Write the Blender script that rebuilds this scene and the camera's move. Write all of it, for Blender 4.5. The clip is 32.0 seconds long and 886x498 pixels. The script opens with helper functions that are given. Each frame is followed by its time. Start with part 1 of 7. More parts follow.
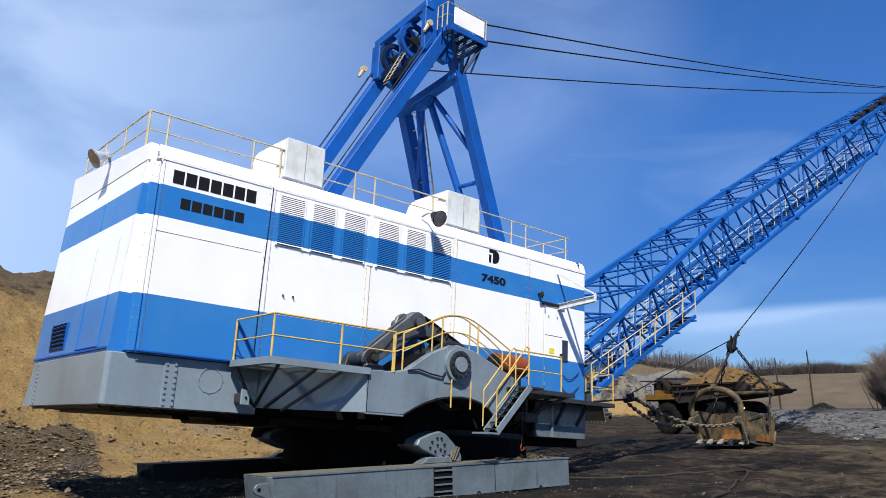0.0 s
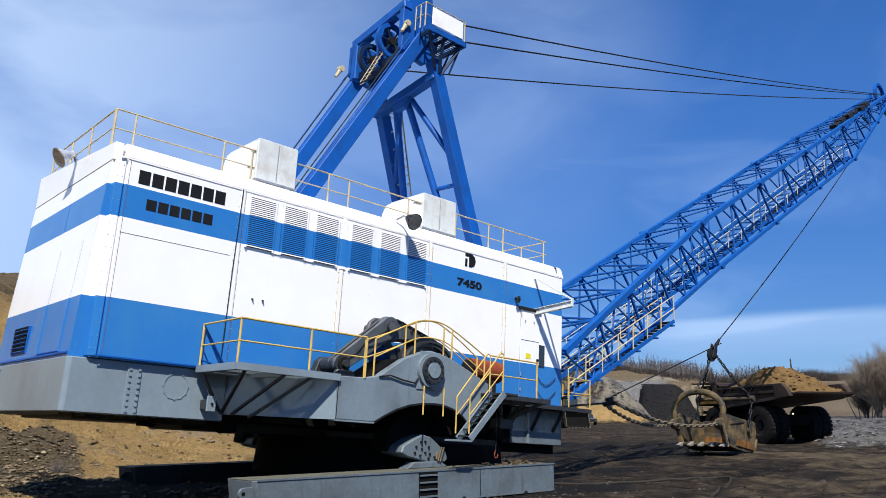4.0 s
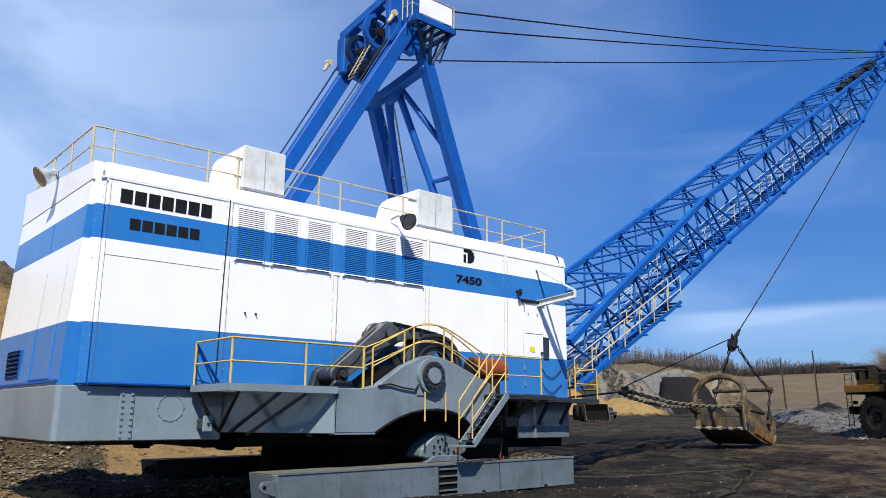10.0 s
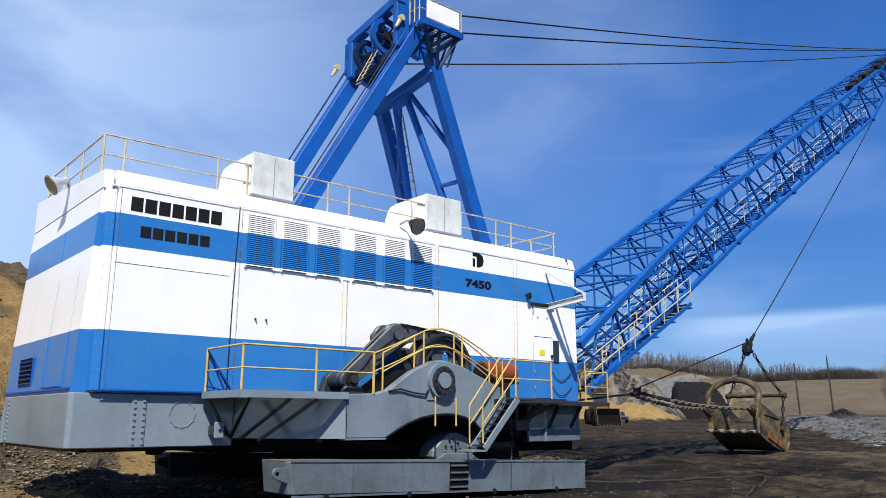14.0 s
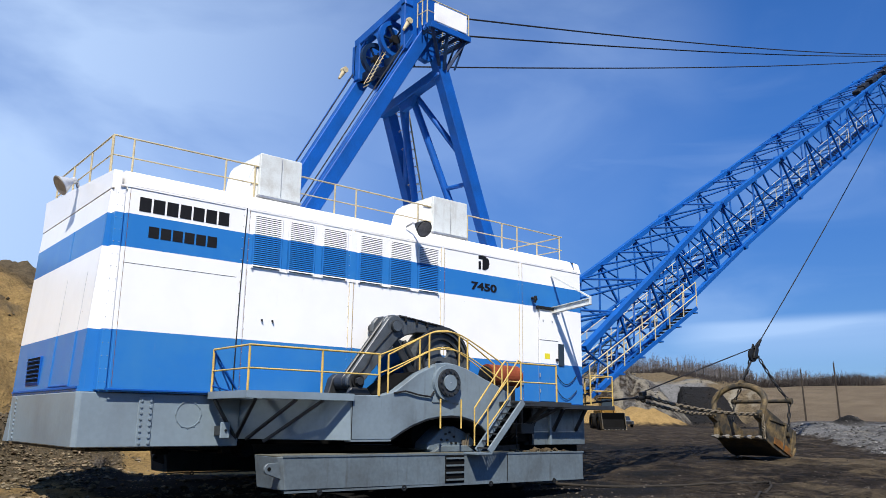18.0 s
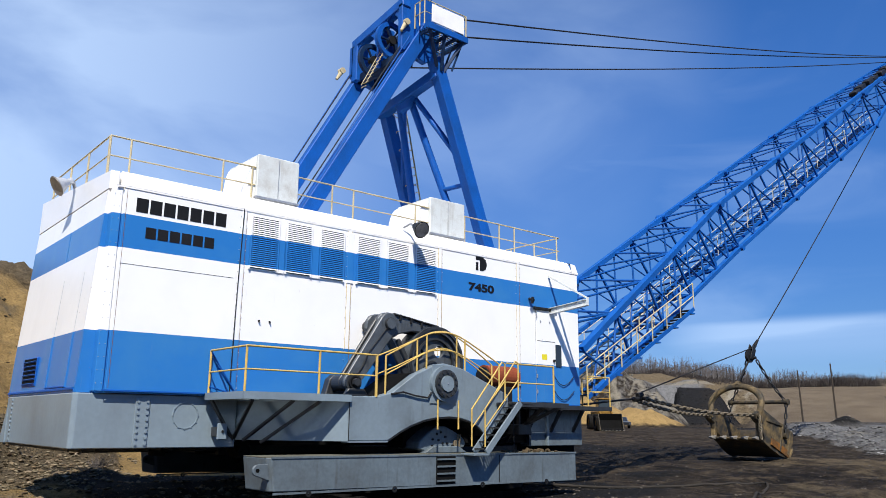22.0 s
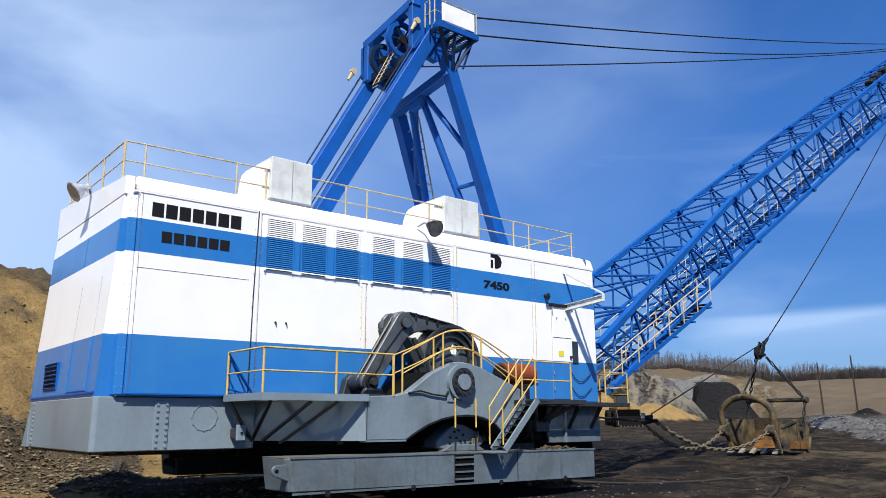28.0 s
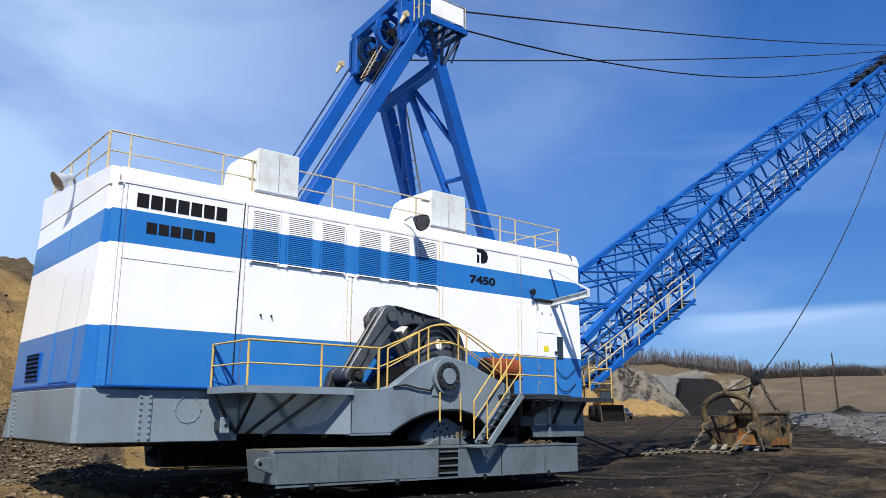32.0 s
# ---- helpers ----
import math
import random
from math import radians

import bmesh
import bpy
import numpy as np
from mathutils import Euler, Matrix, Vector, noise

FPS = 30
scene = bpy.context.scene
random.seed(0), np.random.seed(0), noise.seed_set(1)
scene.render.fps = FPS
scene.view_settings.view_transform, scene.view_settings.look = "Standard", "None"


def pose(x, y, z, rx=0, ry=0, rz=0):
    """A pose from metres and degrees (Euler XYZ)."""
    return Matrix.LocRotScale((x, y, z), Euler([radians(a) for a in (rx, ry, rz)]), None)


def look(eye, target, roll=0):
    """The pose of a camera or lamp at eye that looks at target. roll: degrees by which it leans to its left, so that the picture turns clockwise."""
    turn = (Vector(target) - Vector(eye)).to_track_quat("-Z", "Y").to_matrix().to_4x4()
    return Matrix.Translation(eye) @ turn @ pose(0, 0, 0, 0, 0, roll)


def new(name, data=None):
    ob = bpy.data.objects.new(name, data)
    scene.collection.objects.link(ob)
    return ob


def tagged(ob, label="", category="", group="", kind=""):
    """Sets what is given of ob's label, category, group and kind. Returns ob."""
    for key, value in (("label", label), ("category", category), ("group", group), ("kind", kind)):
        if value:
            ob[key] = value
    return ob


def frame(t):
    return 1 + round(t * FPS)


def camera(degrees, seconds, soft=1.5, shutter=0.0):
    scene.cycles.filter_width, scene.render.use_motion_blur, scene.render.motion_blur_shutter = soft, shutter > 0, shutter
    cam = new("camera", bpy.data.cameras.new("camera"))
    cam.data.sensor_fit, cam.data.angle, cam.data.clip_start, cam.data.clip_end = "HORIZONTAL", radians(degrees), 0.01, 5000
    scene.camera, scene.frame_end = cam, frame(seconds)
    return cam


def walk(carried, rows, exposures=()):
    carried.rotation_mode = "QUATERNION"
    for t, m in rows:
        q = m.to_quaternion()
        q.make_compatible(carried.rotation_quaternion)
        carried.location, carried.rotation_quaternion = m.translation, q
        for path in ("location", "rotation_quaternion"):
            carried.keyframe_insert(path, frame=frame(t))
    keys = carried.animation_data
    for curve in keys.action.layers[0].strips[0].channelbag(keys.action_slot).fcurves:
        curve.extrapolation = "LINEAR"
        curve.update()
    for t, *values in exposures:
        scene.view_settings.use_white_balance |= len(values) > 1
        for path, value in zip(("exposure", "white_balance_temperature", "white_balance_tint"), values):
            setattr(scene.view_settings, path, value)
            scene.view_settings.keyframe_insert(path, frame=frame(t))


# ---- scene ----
# camera: carried by hand at one spot, so it only turns: seconds, pitch, heading, roll in degrees
cam = camera(59.33, 32.0, soft=0.85)
EYE = (-5.0, -17.53, 1.95)
CAM = [
    (0, 12.19, 41.65, -0.56),
    (0.5, 12.34, 41.57, -0.42),
    (1, 12.53, 41.59, -0.37),
    (1.5, 12.58, 41.73, -0.27),
    (2, 12.70, 42.01, -0.22),
    (2.5, 12.84, 42.20, -0.16),
    (3, 12.85, 42.52, -0.18),
    (3.5, 12.69, 42.67, -0.19),
    (5.5, 12.11, 42.21, -0.25),
    (6, 12.06, 42.16, -0.38),
    (6.5, 12.08, 42.03, -0.23),
    (7, 12.11, 41.85, -0.27),
    (7.5, 12.23, 41.63, -0.31),
    (8, 12.24, 41.56, -0.23),
    (8.5, 12.20, 41.43, -0.22),
    (9, 12.17, 41.34, -0.30),
    (9.5, 12.13, 41.29, -0.39),
    (10, 12.10, 41.29, -0.40),
    (10.5, 12.02, 41.19, -0.62),
    (11, 12.05, 41.03, -0.32),
    (11.5, 12.23, 40.95, -0.07),
    (12, 12.24, 40.87, 0.07),
    (12.5, 12.33, 40.80, 0.05),
    (13, 12.44, 40.66, 0.02),
    (13.5, 12.44, 40.53, 0.15),
    (14, 12.33, 40.40, 0.05),
    (14.5, 12.31, 40.28, 0.10),
    (16.5, 12.48, 39.97, 0.40),
    (17, 12.44, 40.02, 0.56),
    (17.5, 12.39, 40.01, 0.59),
    (18, 12.51, 39.94, 0.63),
    (18.5, 12.63, 39.92, 0.67),
    (19, 12.72, 39.99, 0.70),
    (19.5, 12.79, 40.00, 0.61),
    (20, 12.67, 39.98, 0.48),
    (20.5, 12.64, 39.98, 0.40),
    (21, 12.63, 40.02, 0.56),
    (21.5, 12.58, 40.03, 0.58),
    (22, 12.58, 40.14, 0.60),
    (22.5, 12.54, 40.14, 0.59),
    (23, 12.60, 40.13, 0.49),
    (23.5, 12.57, 40.01, 0.58),
    (24, 12.54, 39.85, 0.45),
    (24.5, 12.47, 39.79, 0.38),
    (25, 12.55, 39.75, 0.30),
    (25.5, 12.61, 39.62, 0.25),
    (27.5, 12.52, 39.19, -0.20),
    (28, 12.46, 39.05, -0.24),
    (28.5, 12.40, 38.95, -0.11),
    (29, 12.24, 38.91, -0.14),
    (29.5, 12.16, 38.93, -0.04),
    (30, 12.11, 39.08, -0.00),
    (30.5, 12.16, 39.31, 0.15),
    (31, 12.12, 39.67, 0.17),
    (31.5, 12.06, 39.86, 0.30),
    (32, 12.04, 40.07, 0.20),
]


def aim(pitch, heading, roll):
    return pose(*EYE, 90 + pitch, 0, -heading) @ pose(0, 0, 0, 0, 0, roll)


walk(cam, [(t, aim(p, h, r)) for t, p, h, r in CAM])

# daylight: high sun from behind the tail of the machine, thin cloud in a blue sky
SUN_TO = Vector((-1.27, -1.53, 2.42)).normalized()
world = bpy.data.worlds.new("sky")
scene.world = world
world.use_nodes = True
wn, wl = world.node_tree.nodes, world.node_tree.links
wn.clear()
sky = wn.new("ShaderNodeTexSky")
sky.sky_type, sky.sun_disc = "NISHITA", False
sky.sun_elevation = math.asin(SUN_TO.z)
sky.sun_rotation = math.atan2(SUN_TO.x, SUN_TO.y)
sky.altitude, sky.air_density, sky.dust_density, sky.ozone_density = 1200, 0.85, 0.0, 4.0
coord = wn.new("ShaderNodeTexCoord")


def cloud(scale, rot, size, lo, hi, detail=7.0):
    mp = wn.new("ShaderNodeMapping")
    mp.inputs["Scale"].default_value, mp.inputs["Rotation"].default_value = scale, rot
    wl.new(coord.outputs["Generated"], mp.inputs["Vector"])
    nz = wn.new("ShaderNodeTexNoise")
    nz.inputs["Scale"].default_value, nz.inputs["Detail"].default_value, nz.inputs["Distortion"].default_value = size, detail, 0.5
    wl.new(mp.outputs["Vector"], nz.inputs["Vector"])
    rp = wn.new("ShaderNodeMapRange")
    rp.inputs["From Min"].default_value, rp.inputs["From Max"].default_value = lo, hi
    rp.interpolation_type = "SMOOTHSTEP"
    wl.new(nz.outputs["Fac"], rp.inputs["Value"])
    return rp.outputs["Result"]


def toward(az, el, lo, hi):
    """how near the sky lies to a heading and height, smoothly from 0 to 1"""
    d = wn.new("ShaderNodeVectorMath")
    d.operation = "DOT_PRODUCT"
    a, e = radians(az), radians(el)
    d.inputs[1].default_value = (math.sin(a) * math.cos(e), math.cos(a) * math.cos(e), math.sin(e))
    wl.new(coord.outputs["Generated"], d.inputs[0])
    rp = wn.new("ShaderNodeMapRange")
    rp.interpolation_type = "SMOOTHSTEP"
    rp.inputs["From Min"].default_value, rp.inputs["From Max"].default_value = lo, hi
    wl.new(d.outputs["Value"], rp.inputs["Value"])
    return rp.outputs["Result"]


def calc(op, a, b):
    m = wn.new("ShaderNodeMath")
    m.operation, m.use_clamp = op, True
    for k, v in enumerate((a, b)):
        if isinstance(v, (int, float)):
            m.inputs[k].default_value = v
        else:
            wl.new(v, m.inputs[k])
    return m.outputs[0]


# a thin veil over the tail side, streaks, and a low bank of cloud beyond the boom
veil = calc("MULTIPLY", toward(-28, 24, 0.32, 0.95), calc("ADD", cloud((1.0, 1.0, 2.0), (0.4, 0.2, 0.5), 1.7, 0.30, 0.72), 0.25))
wisps = calc("MULTIPLY", cloud((0.7, 2.2, 4.5), (0.0, 0.5, 0.9), 2.0, 0.45, 0.80), 0.17)
haze = calc("MULTIPLY", toward(42, 25, 0.94, 0.998), calc("ADD", cloud((1.0, 1.3, 2.4), (0.3, 0.1, 0.2), 2.6, 0.30, 0.75), 0.35))
sepv = wn.new("ShaderNodeSeparateXYZ")
wl.new(coord.outputs["Generated"], sepv.inputs[0])


def height_band(lo, hi, a, b):
    rp = wn.new("ShaderNodeMapRange")
    rp.interpolation_type = "SMOOTHSTEP"
    rp.inputs["From Min"].default_value, rp.inputs["From Max"].default_value = lo, hi
    rp.inputs["To Min"].default_value, rp.inputs["To Max"].default_value = a, b
    wl.new(sepv.outputs["Z"], rp.inputs["Value"])
    return rp.outputs["Result"]


bank_of_cloud = calc("MULTIPLY", height_band(0.06, 0.10, 0.25, 1.0), height_band(0.114, 0.130, 1.0, 0.0))
low = calc("MULTIPLY", calc("MULTIPLY", toward(70, 5.0, 0.962, 0.988), bank_of_cloud), calc("ADD", cloud((1.0, 1.0, 9.0), (0.02, -0.03, 0.0), 1.6, 0.36, 0.62), 0.55))
thin = calc("MULTIPLY", calc("MULTIPLY", toward(62, 10.0, 0.95, 0.995), height_band(0.12, 0.19, 1.0, 0.0)), cloud((1.0, 1.0, 13.0), (0.05, -0.06, 0.3), 2.1, 0.50, 0.74))
total = calc("MAXIMUM", calc("MAXIMUM", calc("MULTIPLY", veil, 0.69), calc("MULTIPLY", haze, 0.20)), calc("MAXIMUM", calc("MAXIMUM", wisps, calc("MULTIPLY", thin, 0.22)), calc("MULTIPLY", low, 0.43)))
vivid = wn.new("ShaderNodeHueSaturation")
vivid.inputs["Saturation"].default_value, vivid.inputs["Value"].default_value = 1.12, 1.3
blued = wn.new("ShaderNodeMix")
blued.data_type, blued.blend_type = "RGBA", "MULTIPLY"
blued.inputs["Factor"].default_value = 1.0
wl.new(sky.outputs["Color"], blued.inputs["A"])
blued.inputs["B"].default_value = (0.80, 0.92, 1.16, 1)
wl.new(blued.outputs["Result"], vivid.inputs["Color"])
rise = wn.new("ShaderNodeMapRange")
rise.interpolation_type = "SMOOTHSTEP"
rise.inputs["From Max"].default_value = 0.48
rise.inputs["To Min"].default_value, rise.inputs["To Max"].default_value = 0.47, 1.0
wl.new(sepv.outputs["Z"], rise.inputs["Value"])
calm = wn.new("ShaderNodeMix")
calm.data_type, calm.blend_type = "RGBA", "MULTIPLY"
calm.inputs["Factor"].default_value = 1.0
wl.new(vivid.outputs["Color"], calm.inputs["A"])
wl.new(rise.outputs["Result"], calm.inputs["B"])
mix = wn.new("ShaderNodeMix")
mix.data_type = "RGBA"
wl.new(total, mix.inputs["Factor"])
wl.new(calm.outputs["Result"], mix.inputs["A"])
mix.inputs["B"].default_value = (6.5, 8.3, 10.9, 1)
bg = wn.new("ShaderNodeBackground")
bg.inputs["Strength"].default_value = 0.087
wl.new(mix.outputs["Result"], bg.inputs["Color"])
wl.new(bg.outputs[0], wn.new("ShaderNodeOutputWorld").inputs["Surface"])
sun_data = bpy.data.lights.new("sun", "SUN")
sun_data.energy, sun_data.angle, sun_data.color = 5.0, radians(0.55), (1.0, 0.95, 0.87)
sun = new("sun", sun_data)
sun.matrix_world = look(SUN_TO * 100, (0, 0, 0))
scene.view_settings.exposure = 0.45

# materials
def base_mat(name, rough=0.6, metal=0.0):
    m = bpy.data.materials.new(name)
    m.use_nodes = True
    n, l = m.node_tree.nodes, m.node_tree.links
    b = n["Principled BSDF"]
    b.inputs["Roughness"].default_value, b.inputs["Metallic"].default_value = rough, metal
    # dust and bare rough ground have almost no sheen
    b.inputs["Specular IOR Level"].default_value = 0.08 if rough >= 0.7 else 0.25 if rough >= 0.5 else 0.5
    return m, n, l, b


def noise_node(n, l, size, detail=4.0, stretch=None, rough=0.55):
    tc = n.new("ShaderNodeTexCoord")
    out = tc.outputs["Object"]
    if stretch:
        mp = n.new("ShaderNodeMapping")
        mp.inputs["Scale"].default_value = stretch
        l.new(out, mp.inputs["Vector"])
        out = mp.outputs["Vector"]
    t = n.new("ShaderNodeTexNoise")
    t.inputs["Scale"].default_value, t.inputs["Detail"].default_value, t.inputs["Roughness"].default_value = size, detail, rough
    l.new(out, t.inputs["Vector"])
    return t.outputs["Fac"]


def ramp(n, l, fac, lo, hi, a=(0, 0, 0), b=(1, 1, 1)):
    r = n.new("ShaderNodeValToRGB")
    r.color_ramp.elements[0].position, r.color_ramp.elements[1].position = lo, hi
    r.color_ramp.elements[0].color, r.color_ramp.elements[1].color = (*a, 1), (*b, 1)
    l.new(fac, r.inputs["Fac"])
    return r.outputs["Color"]


def blend(n, l, fac, a, b, mode="MIX"):
    x = n.new("ShaderNodeMix")
    x.data_type, x.blend_type = "RGBA", mode
    for key, v in (("Factor", fac), ("A", a), ("B", b)):
        if isinstance(v, (int, float)):
            x.inputs[key].default_value = v
        elif isinstance(v, tuple):
            x.inputs[key].default_value = (*v, 1)
        else:
            l.new(v, x.inputs[key])
    return x.outputs["Result"]


def bump(n, l, b, fac, strength, dist=0.02):
    k = n.new("ShaderNodeBump")
    k.inputs["Strength"].default_value, k.inputs["Distance"].default_value = strength, dist
    l.new(fac, k.inputs["Height"])
    l.new(k.outputs["Normal"], b.inputs["Normal"])


def worn(name, col, dirt, rough=0.55, metal=0.0, size=1.4, amount=0.5, grain=30.0, bumps=0.15, streak=True, fleck=0.12, mixed=0.5):
    """paint or bare surface: base colour, broad stains, streaks running down and fine grain"""
    m, n, l, b = base_mat(name, rough, metal)
    broad = ramp(n, l, noise_node(n, l, size, 6), 0.42, 0.72)
    c = blend(n, l, broad, col, tuple(x + mixed * (y - x) for x, y in zip(col, dirt)))
    if streak:
        run = ramp(n, l, noise_node(n, l, 2.2, 5, (3.0, 3.0, 0.35)), 0.56, 0.78)
        s = n.new("ShaderNodeMath")
        s.operation, s.inputs[1].default_value = "MULTIPLY", amount
        l.new(run, s.inputs[0])
        c = blend(n, l, s.outputs[0], c, dirt)
    fine = noise_node(n, l, grain, 3)
    c = blend(n, l, fleck, c, ramp(n, l, fine, 0.3, 0.7), "OVERLAY")
    l.new(c, b.inputs["Base Color"])
    bump(n, l, b, fine, bumps, 0.01)
    return m


def house_paint(name, stripes, white, blue):
    """white enamel with broad blue bands at set heights, chalked and stained"""
    m, n, l, b = base_mat(name, 0.24)
    tc = n.new("ShaderNodeTexCoord")
    sep = n.new("ShaderNodeSeparateXYZ")
    l.new(tc.outputs["Object"], sep.inputs[0])
    total = None
    for lo, hi in stripes:
        a = n.new("ShaderNodeMath")
        a.operation, a.inputs[1].default_value = "GREATER_THAN", lo
        l.new(sep.outputs["Z"], a.inputs[0])
        d = n.new("ShaderNodeMath")
        d.operation, d.inputs[1].default_value = "LESS_THAN", hi
        l.new(sep.outputs["Z"], d.inputs[0])
        e = n.new("ShaderNodeMath")
        e.operation = "MULTIPLY"
        l.new(a.outputs[0], e.inputs[0])
        l.new(d.outputs[0], e.inputs[1])
        if total is None:
            total = e.outputs[0]
        else:
            f = n.new("ShaderNodeMath")
            f.operation = "MAXIMUM"
            l.new(total, f.inputs[0])
            l.new(e.outputs[0], f.inputs[1])
            total = f.outputs[0]
    stain = ramp(n, l, noise_node(n, l, 0.7, 7), 0.45, 0.8)
    w = blend(n, l, stain, white, tuple(0.93 * x for x in white))
    u = blend(n, l, stain, blue, (blue[0] * 1.5 + 0.01, blue[1] * 1.2, blue[2] * 0.95))
    c = blend(n, l, total, w, u)
    run = ramp(n, l, noise_node(n, l, 1.6, 6, (4.0, 4.0, 0.3)), 0.66, 0.86)
    s = n.new("ShaderNodeMath")
    s.operation, s.inputs[1].default_value = "MULTIPLY", 0.22
    l.new(run, s.inputs[0])
    c = blend(n, l, s.outputs[0], c, (0.33, 0.25, 0.17))
    # rust that weeps in narrow runs from seams and bolt rows
    weep = ramp(n, l, noise_node(n, l, 5.0, 6, (2.2, 2.2, 0.18)), 0.70, 0.80)
    where = ramp(n, l, noise_node(n, l, 0.55, 3), 0.52, 0.66)
    wk = n.new("ShaderNodeMath")
    wk.operation = "MULTIPLY"
    l.new(weep, wk.inputs[0])
    l.new(where, wk.inputs[1])
    c = blend(n, l, wk.outputs[0], c, (0.30, 0.17, 0.085))
    chip = ramp(n, l, noise_node(n, l, 17.0, 4), 0.735, 0.76)
    c = blend(n, l, chip, c, (0.20, 0.12, 0.07))
    l.new(c, b.inputs["Base Color"])
    bump(n, l, b, noise_node(n, l, 1.3, 3), 0.25, 0.02)
    return m


BLUE = (0.022, 0.165, 0.47)
M_HOUSE = house_paint("house_paint", [(2.0, 3.84), (5.69, 6.46)], (0.87, 0.865, 0.85), BLUE)
M_WHITE = worn("white_paint", (0.87, 0.865, 0.85), (0.66, 0.62, 0.56), 0.45, amount=0.2)
M_BLUE = worn("blue_paint", (0.004, 0.085, 0.37), (0.006, 0.045, 0.16), 0.5, amount=0.3)
# darker copy of the mast blue: greasy sheaves and parts in shade
M_GREASE_SHADE = worn("greasy_and_shaded_blue_paint", (0.004, 0.024, 0.075), (0.006, 0.008, 0.012), 0.5, amount=0.5, size=2.0)
M_BOOM = worn("boom_blue_paint", (0.004, 0.088, 0.36), (0.008, 0.055, 0.18), 0.5, amount=0.4)
M_GREY = worn("grey_paint", (0.195, 0.248, 0.283), (0.115, 0.125, 0.135), 0.34, amount=0.16, size=0.5, grain=9.0, bumps=0.02, fleck=0.05)
M_GIRDER = worn("grimy_grey_paint", (0.172, 0.218, 0.248), (0.045, 0.043, 0.04), 0.4, amount=0.3, size=0.9, grain=9.0, bumps=0.04, fleck=0.06)
M_DULLREF = worn("dull_reflector", (0.45, 0.44, 0.42), (0.10, 0.09, 0.08), 0.35, 0.5, amount=0.3, size=5)
M_SHOE = worn("shoe_grey_paint", (0.117, 0.149, 0.168), (0.045, 0.041, 0.034), 0.45, amount=0.6, size=1.0, grain=14.0, bumps=0.08)
M_DARK = worn("oily_and_shaded_steel", (0.018, 0.0185, 0.019), (0.009, 0.008, 0.007), 0.5, 0.2, amount=0.5)
M_MACH = worn("greasy_and_shaded_grey_steel", (0.032, 0.035, 0.038), (0.010, 0.009, 0.008), 0.45, 0.1, size=2.5, amount=0.85)
# near-black for dark parts; also stands in for shade under the hull and in openings
M_BLACK = worn("black_parts_and_shade", (0.006, 0.006, 0.006), (0.004, 0.004, 0.003), 0.9, amount=0.3)
M_YEL = worn("yellow_rail_paint", (0.60, 0.41, 0.11), (0.26, 0.17, 0.08), 0.5, amount=0.6, size=4)
M_PALE = worn("faded_yellow_galvanised", (0.52, 0.44, 0.27), (0.25, 0.20, 0.12), 0.6, amount=0.5, size=4)
M_RAILP = worn("weathered_pale_rail_paint", (0.50, 0.47, 0.39), (0.26, 0.22, 0.16), 0.6, amount=0.5, size=4)
M_GALV = worn("galvanised_steel", (0.45, 0.46, 0.47), (0.25, 0.24, 0.22), 0.4, 0.6, amount=0.3, size=5)
M_ORANGE = worn("orange_rust_primer", (0.23, 0.055, 0.025), (0.07, 0.03, 0.02), 0.7, amount=0.9, size=2.5)
M_SCUFF = worn("scuffed_white_metal", (0.64, 0.67, 0.65), (0.38, 0.35, 0.30), 0.5, 0.05, size=3.0, amount=0.5)
M_ALU = worn("bright_lamp_metal", (0.62, 0.64, 0.66), (0.3, 0.29, 0.27), 0.3, 0.35, amount=0.3, size=5)
M_SEAL = worn("yellowed_seam_sealant", (0.66, 0.55, 0.33), (0.4, 0.27, 0.12), 0.7, amount=0.5, size=2.5)
M_BLACKP = worn("black_letter_paint", (0.005, 0.005, 0.006), (0.014, 0.014, 0.014), 0.6, amount=0.3)
M_ROPE = worn("greased_wire_rope", (0.016, 0.017, 0.019), (0.035, 0.03, 0.026), 0.6, 0.15, size=6, streak=False)
M_CHAIN = worn("dusty_chain_steel", (0.13, 0.107, 0.074), (0.25, 0.2, 0.13), 0.6, 0.3, size=5, amount=0.5)
M_BUCKET = worn("mud_worn_bucket_steel", (0.036, 0.033, 0.026), (0.20, 0.138, 0.058), 0.65, 0.1, size=1.7, bumps=0.6, grain=9.0, streak=False, fleck=0.3, mixed=0.95)
M_BUCKIN = worn("polished_bucket_inside", (0.05, 0.048, 0.044), (0.12, 0.08, 0.036), 0.55, 0.3, size=1.3, bumps=0.3, grain=9.0, streak=False, fleck=0.3, mixed=1.0)
M_RUSTY = worn("orange_rust_steel", (0.19, 0.08, 0.02), (0.05, 0.04, 0.026), 0.75, size=2.4, bumps=0.4, streak=False, fleck=0.3, mixed=1.0)
M_TOOTH = worn("bare_tooth_steel", (0.25, 0.235, 0.205), (0.18, 0.14, 0.1), 0.55, 0.2, size=5, amount=0.3)
M_TRUCK = worn("dusty_brown_dump_body", (0.034, 0.026, 0.023), (0.075, 0.055, 0.04), 0.7, size=1.5, amount=0.5)
M_TYEL = worn("dusty_yellow_truck_paint", (0.20, 0.105, 0.015), (0.06, 0.04, 0.02), 0.6, amount=0.7, size=2.0)
M_TYRE = worn("dusty_black_tyre", (0.010, 0.010, 0.010), (0.035, 0.028, 0.022), 0.85, size=3, amount=0.4, bumps=0.4)
M_LOAD = worn("rocky_clay_load", (0.15, 0.092, 0.038), (0.02, 0.014, 0.008), 0.9, size=1.9, grain=6.0, bumps=1.0, streak=False)
M_WOOD = worn("weathered_pole_wood", (0.055, 0.044, 0.034), (0.03, 0.024, 0.018), 0.8, size=3)


